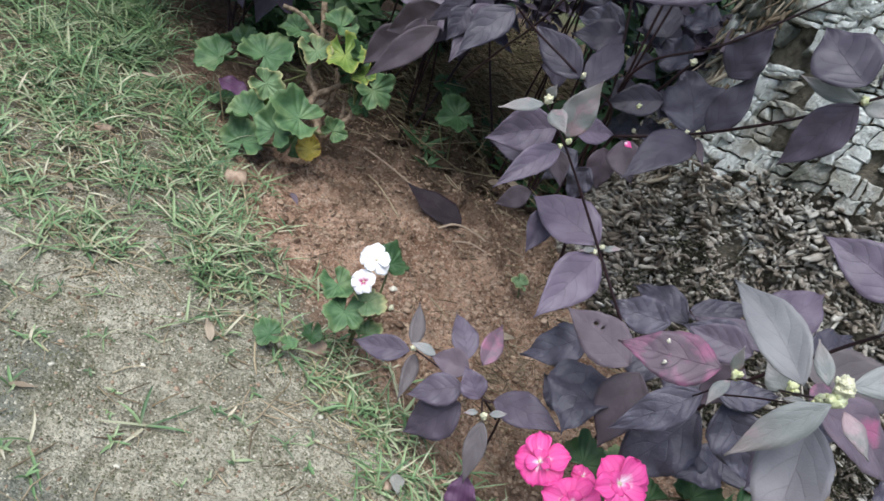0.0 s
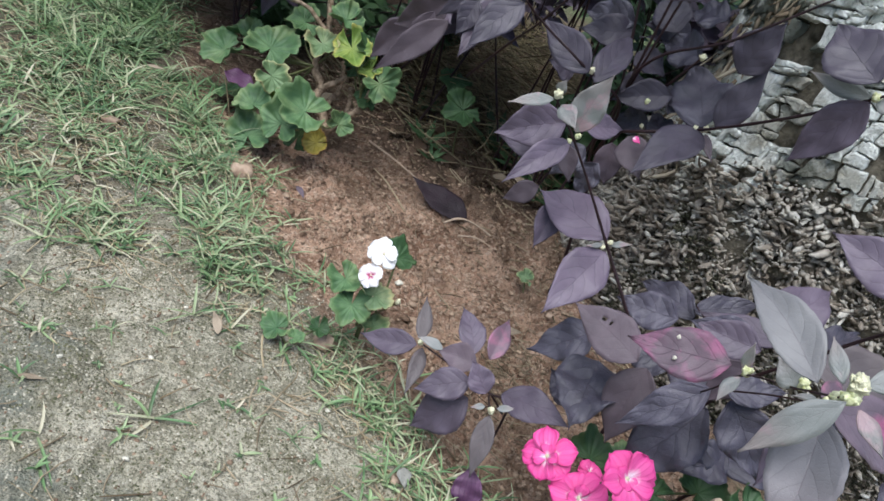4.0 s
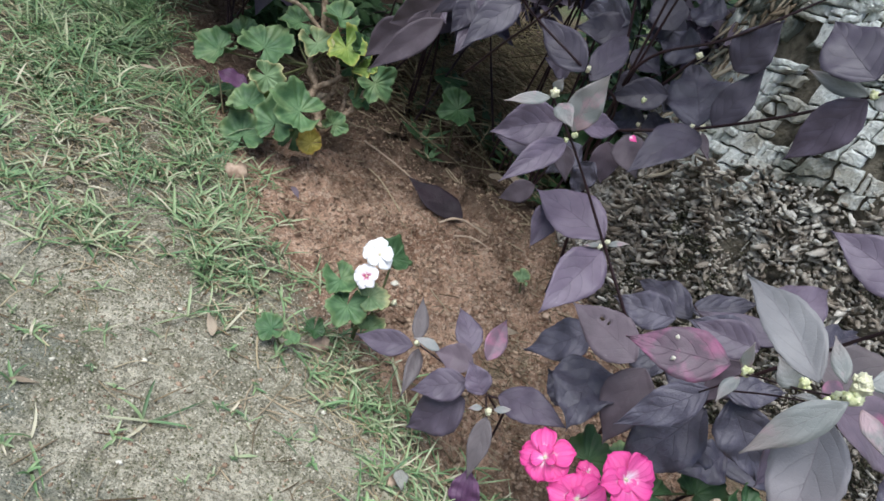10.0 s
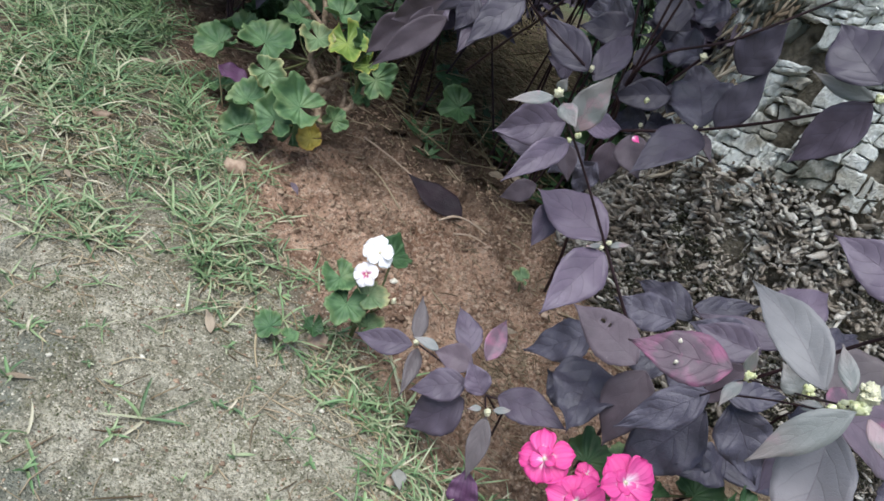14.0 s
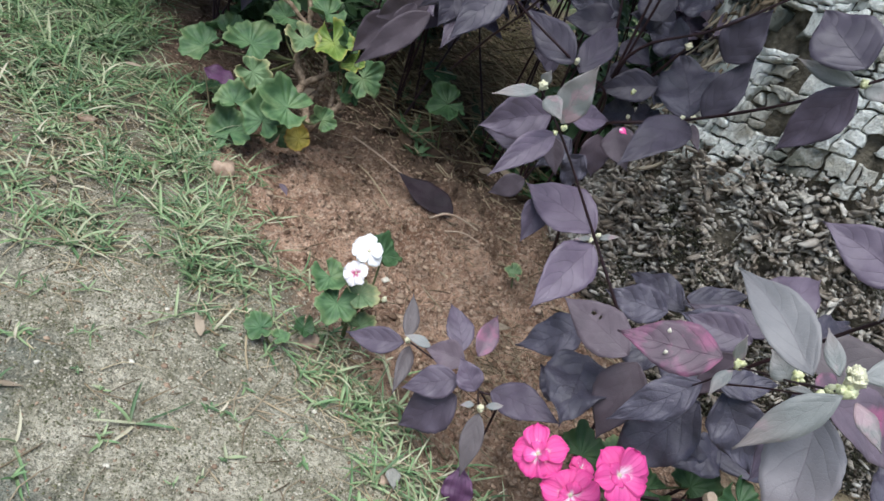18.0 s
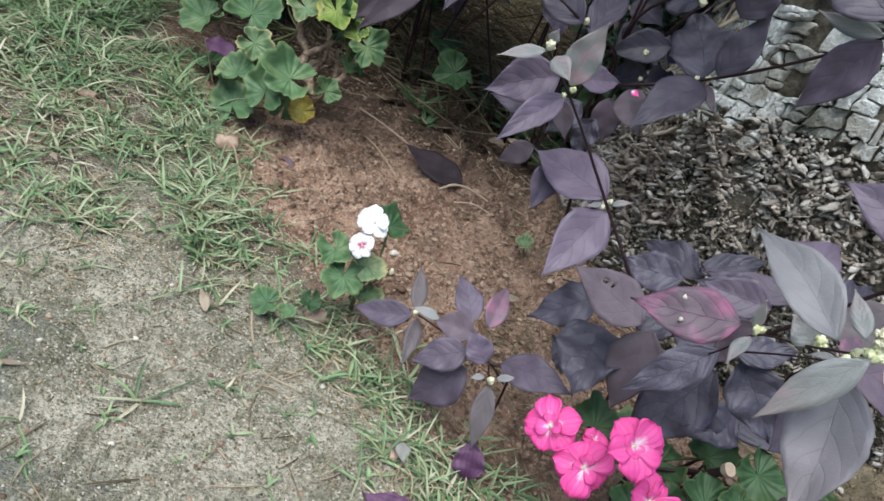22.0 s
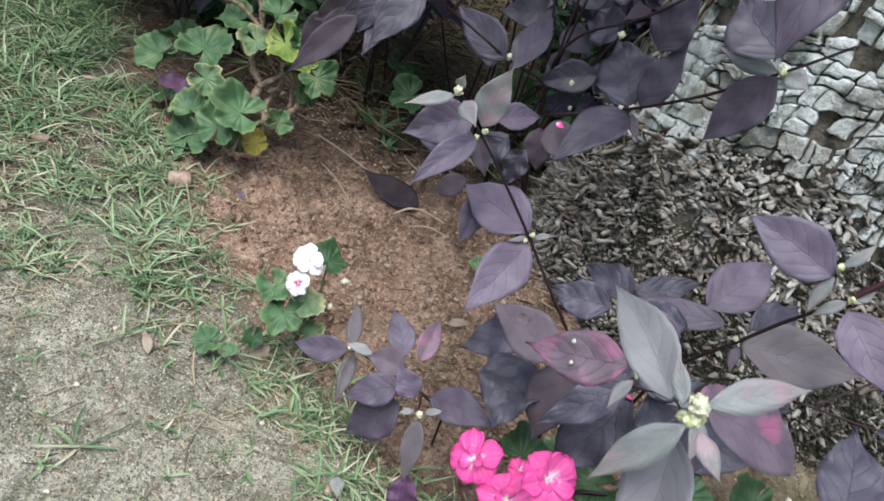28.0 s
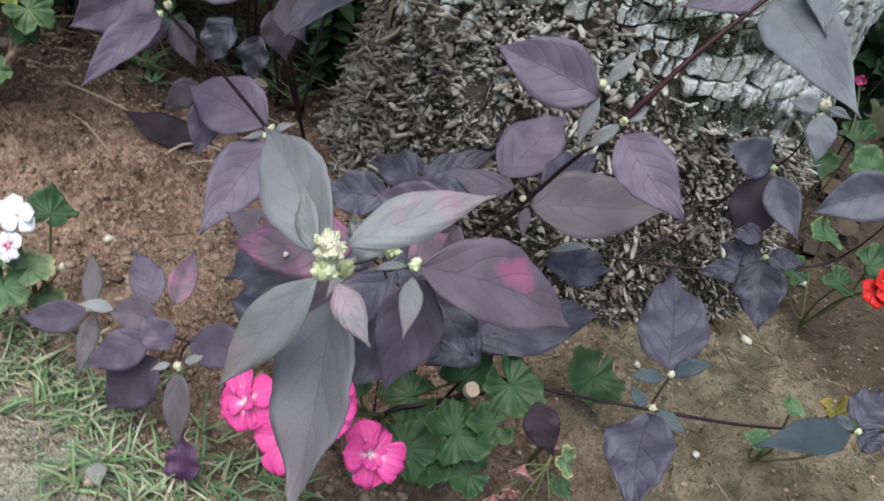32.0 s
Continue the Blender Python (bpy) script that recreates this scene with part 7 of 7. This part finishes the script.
def grass_blade(p, rng, long, flat, w=None, half=None):
    """A creased blade that narrows to its tip and bends over."""
    w = rng.uniform(0, 6.28) if w is None else w
    d = Vector((math.cos(w), math.sin(w), 0))
    s = Vector((-d.y, d.x, 0))
    half = half or rng.uniform(0.0007, 0.0016)
    verts, uvs, faces = [], [], []
    rise = rng.uniform(0.10, 0.40) if flat else rng.uniform(0.5, 1.1)
    sway = rng.uniform(-0.30, 0.30)
    for i in range(5):
        u = i / 4
        c = p + d * (long * (u * (1 - 0.35 * rise) + 0.15 * u * u)) + s * (sway * long * u * u)
        c.z += long * rise * (u - 0.45 * u * u) * 0.95 + 0.001
        k = half * (0.7 + 0.6 * u) * (1 - u ** 2.4) + 0.0001
        verts += [c - s * k + Vector((0, 0, k * 0.7)), c, c + s * k + Vector((0, 0, k * 0.7))]
        uvs += [(u, 0), (u, 0.5), (u, 1)]
    for i in range(4):
        faces += [(3 * i, 3 * i + 1, 3 * i + 4, 3 * i + 3), (3 * i + 1, 3 * i + 2, 3 * i + 5, 3 * i + 4)]
    return verts, faces, uvs


def tuft(x, y, z, rng, count, size, pieces):
    """Blades that spread like a star from one knot of a runner."""
    start, half = rng.uniform(0, 6.28), rng.uniform(0.0008, 0.0018)
    for k in range(count):
        q = Vector((x + rng.uniform(-0.003, 0.003), y + rng.uniform(-0.003, 0.003), z))
        w = start + k * 6.28 / count + rng.uniform(-0.5, 0.5)
        pieces.append(grass_blade(q, rng, size * rng.uniform(0.55, 1.25), rng.random() < 0.5, w, half * rng.uniform(0.75, 1.2)))


def grow_grass():
    rng = random.Random(81)
    pieces = []
    for n in range(85):
        y, x = rng.uniform(0.04, 0.45), rng.uniform(-0.48, 0.04)
        if x > edge_x(y):
            continue
        tuft(x, y, ground_z(x, y), rng, rng.randrange(3, 8), rng.choice((0.007, 0.010, 0.014, 0.020)), pieces)
    for n in range(18000):
        y = rng.uniform(0.02, 1.75)
        x = rng.uniform(max(-1.15, edge_x(y) - 1.0), edge_x(y) + 0.12)
        d = lawn_density(x, y)
        if rng.random() > d:
            continue
        tuft(x, y, ground_z(x, y), rng, rng.choice((3, 4, 5, 6)), rng.choice((0.013, 0.019, 0.027, 0.038)) * float(np.interp(y, (0.3, 0.5, 0.65, 0.8), (1.05, 1.2, 1.5, 1.8))), pieces)
    for n in range(15000):
        x, y = rng.uniform(-3.4, 3.6), rng.uniform(-2.4, 4.0)
        near = -1.1 < x < 1.4 and 0.0 < y < 1.9
        if near or (x > edge_x(y) and math.hypot(x - 0.3, y - 1.0) < 1.5):
            continue
        for k in range(3):
            pieces.append(grass_blade(Vector((x + rng.uniform(-0.02, 0.02), y + rng.uniform(-0.02, 0.02), -0.004)), rng, rng.uniform(0.03, 0.07), rng.random() < 0.5))
    joined("grass", pieces, GRASS, "short tufted lawn grass, green with dry straw blades", "grass")
    runners = []
    while len(runners) < 1500:
        y = rng.uniform(0.05, 0.72)
        x = rng.uniform(max(-0.8, edge_x(y) - 0.6), edge_x(y) + 0.03)
        if rng.random() > lawn_density(x, y) + 0.05:
            continue
        w, long, z = rng.uniform(0, 6.28), rng.uniform(0.012, 0.055), ground_z(x, y) + 0.002
        d = Vector((math.cos(w), math.sin(w), 0))
        s = Vector((-d.y, d.x, 0)) * rng.uniform(-0.4, 0.4) * long
        line = [Vector((x, y, z)), Vector((x, y, z + rng.uniform(0.001, 0.009))) + d * long * 0.5 + s, Vector((x, y, z + rng.uniform(0.0, 0.006))) + d * long]
        runners.append(tube_data(glide(line, 3), rng.uniform(0.0004, 0.0010), 0.0003, 4))
    joined("dry_grass", runners, STRAW, "curled straw-coloured dead runners between the grass tufts", "dry grass")


def scatter_fallen():
    """Brown leaves rotting in the shade on both flanks of the trunk."""
    rng = random.Random(75)
    pieces = []
    while len(pieces) < 420:
        x, y = (rng.uniform(0.80, 1.45), rng.uniform(0.74, 1.5)) if rng.random() < 0.65 else (rng.uniform(-0.25, 0.2), rng.uniform(0.90, 1.25))
        if math.hypot(x - TX, y - TY) < 0.36:
            continue
        w = rng.uniform(0, 6.28)
        d = Vector((math.cos(w), math.sin(w), rng.uniform(-0.1, 0.3)))
        p, long = Vector((x, y, ground_z(x, y) + rng.uniform(0.003, 0.012))), rng.uniform(0.018, 0.045)
        pieces.append(blade_data(p, p + d * long, long * rng.uniform(0.35, 0.55), (rng.uniform(-0.4, 0.4), rng.uniform(-0.4, 0.4), 0.9), rng, 6, 4, 0.2, 0.08, 0.10))
    joined("leaf_litter", pieces, ROTTEN, "brown rotting leaves lying in the shade round the trunk", "leaf litter")


scatter_crumbs()
scatter_fallen()
scatter_moss()
scatter_grit()
scatter_litter()
grow_grass()
build_plates()
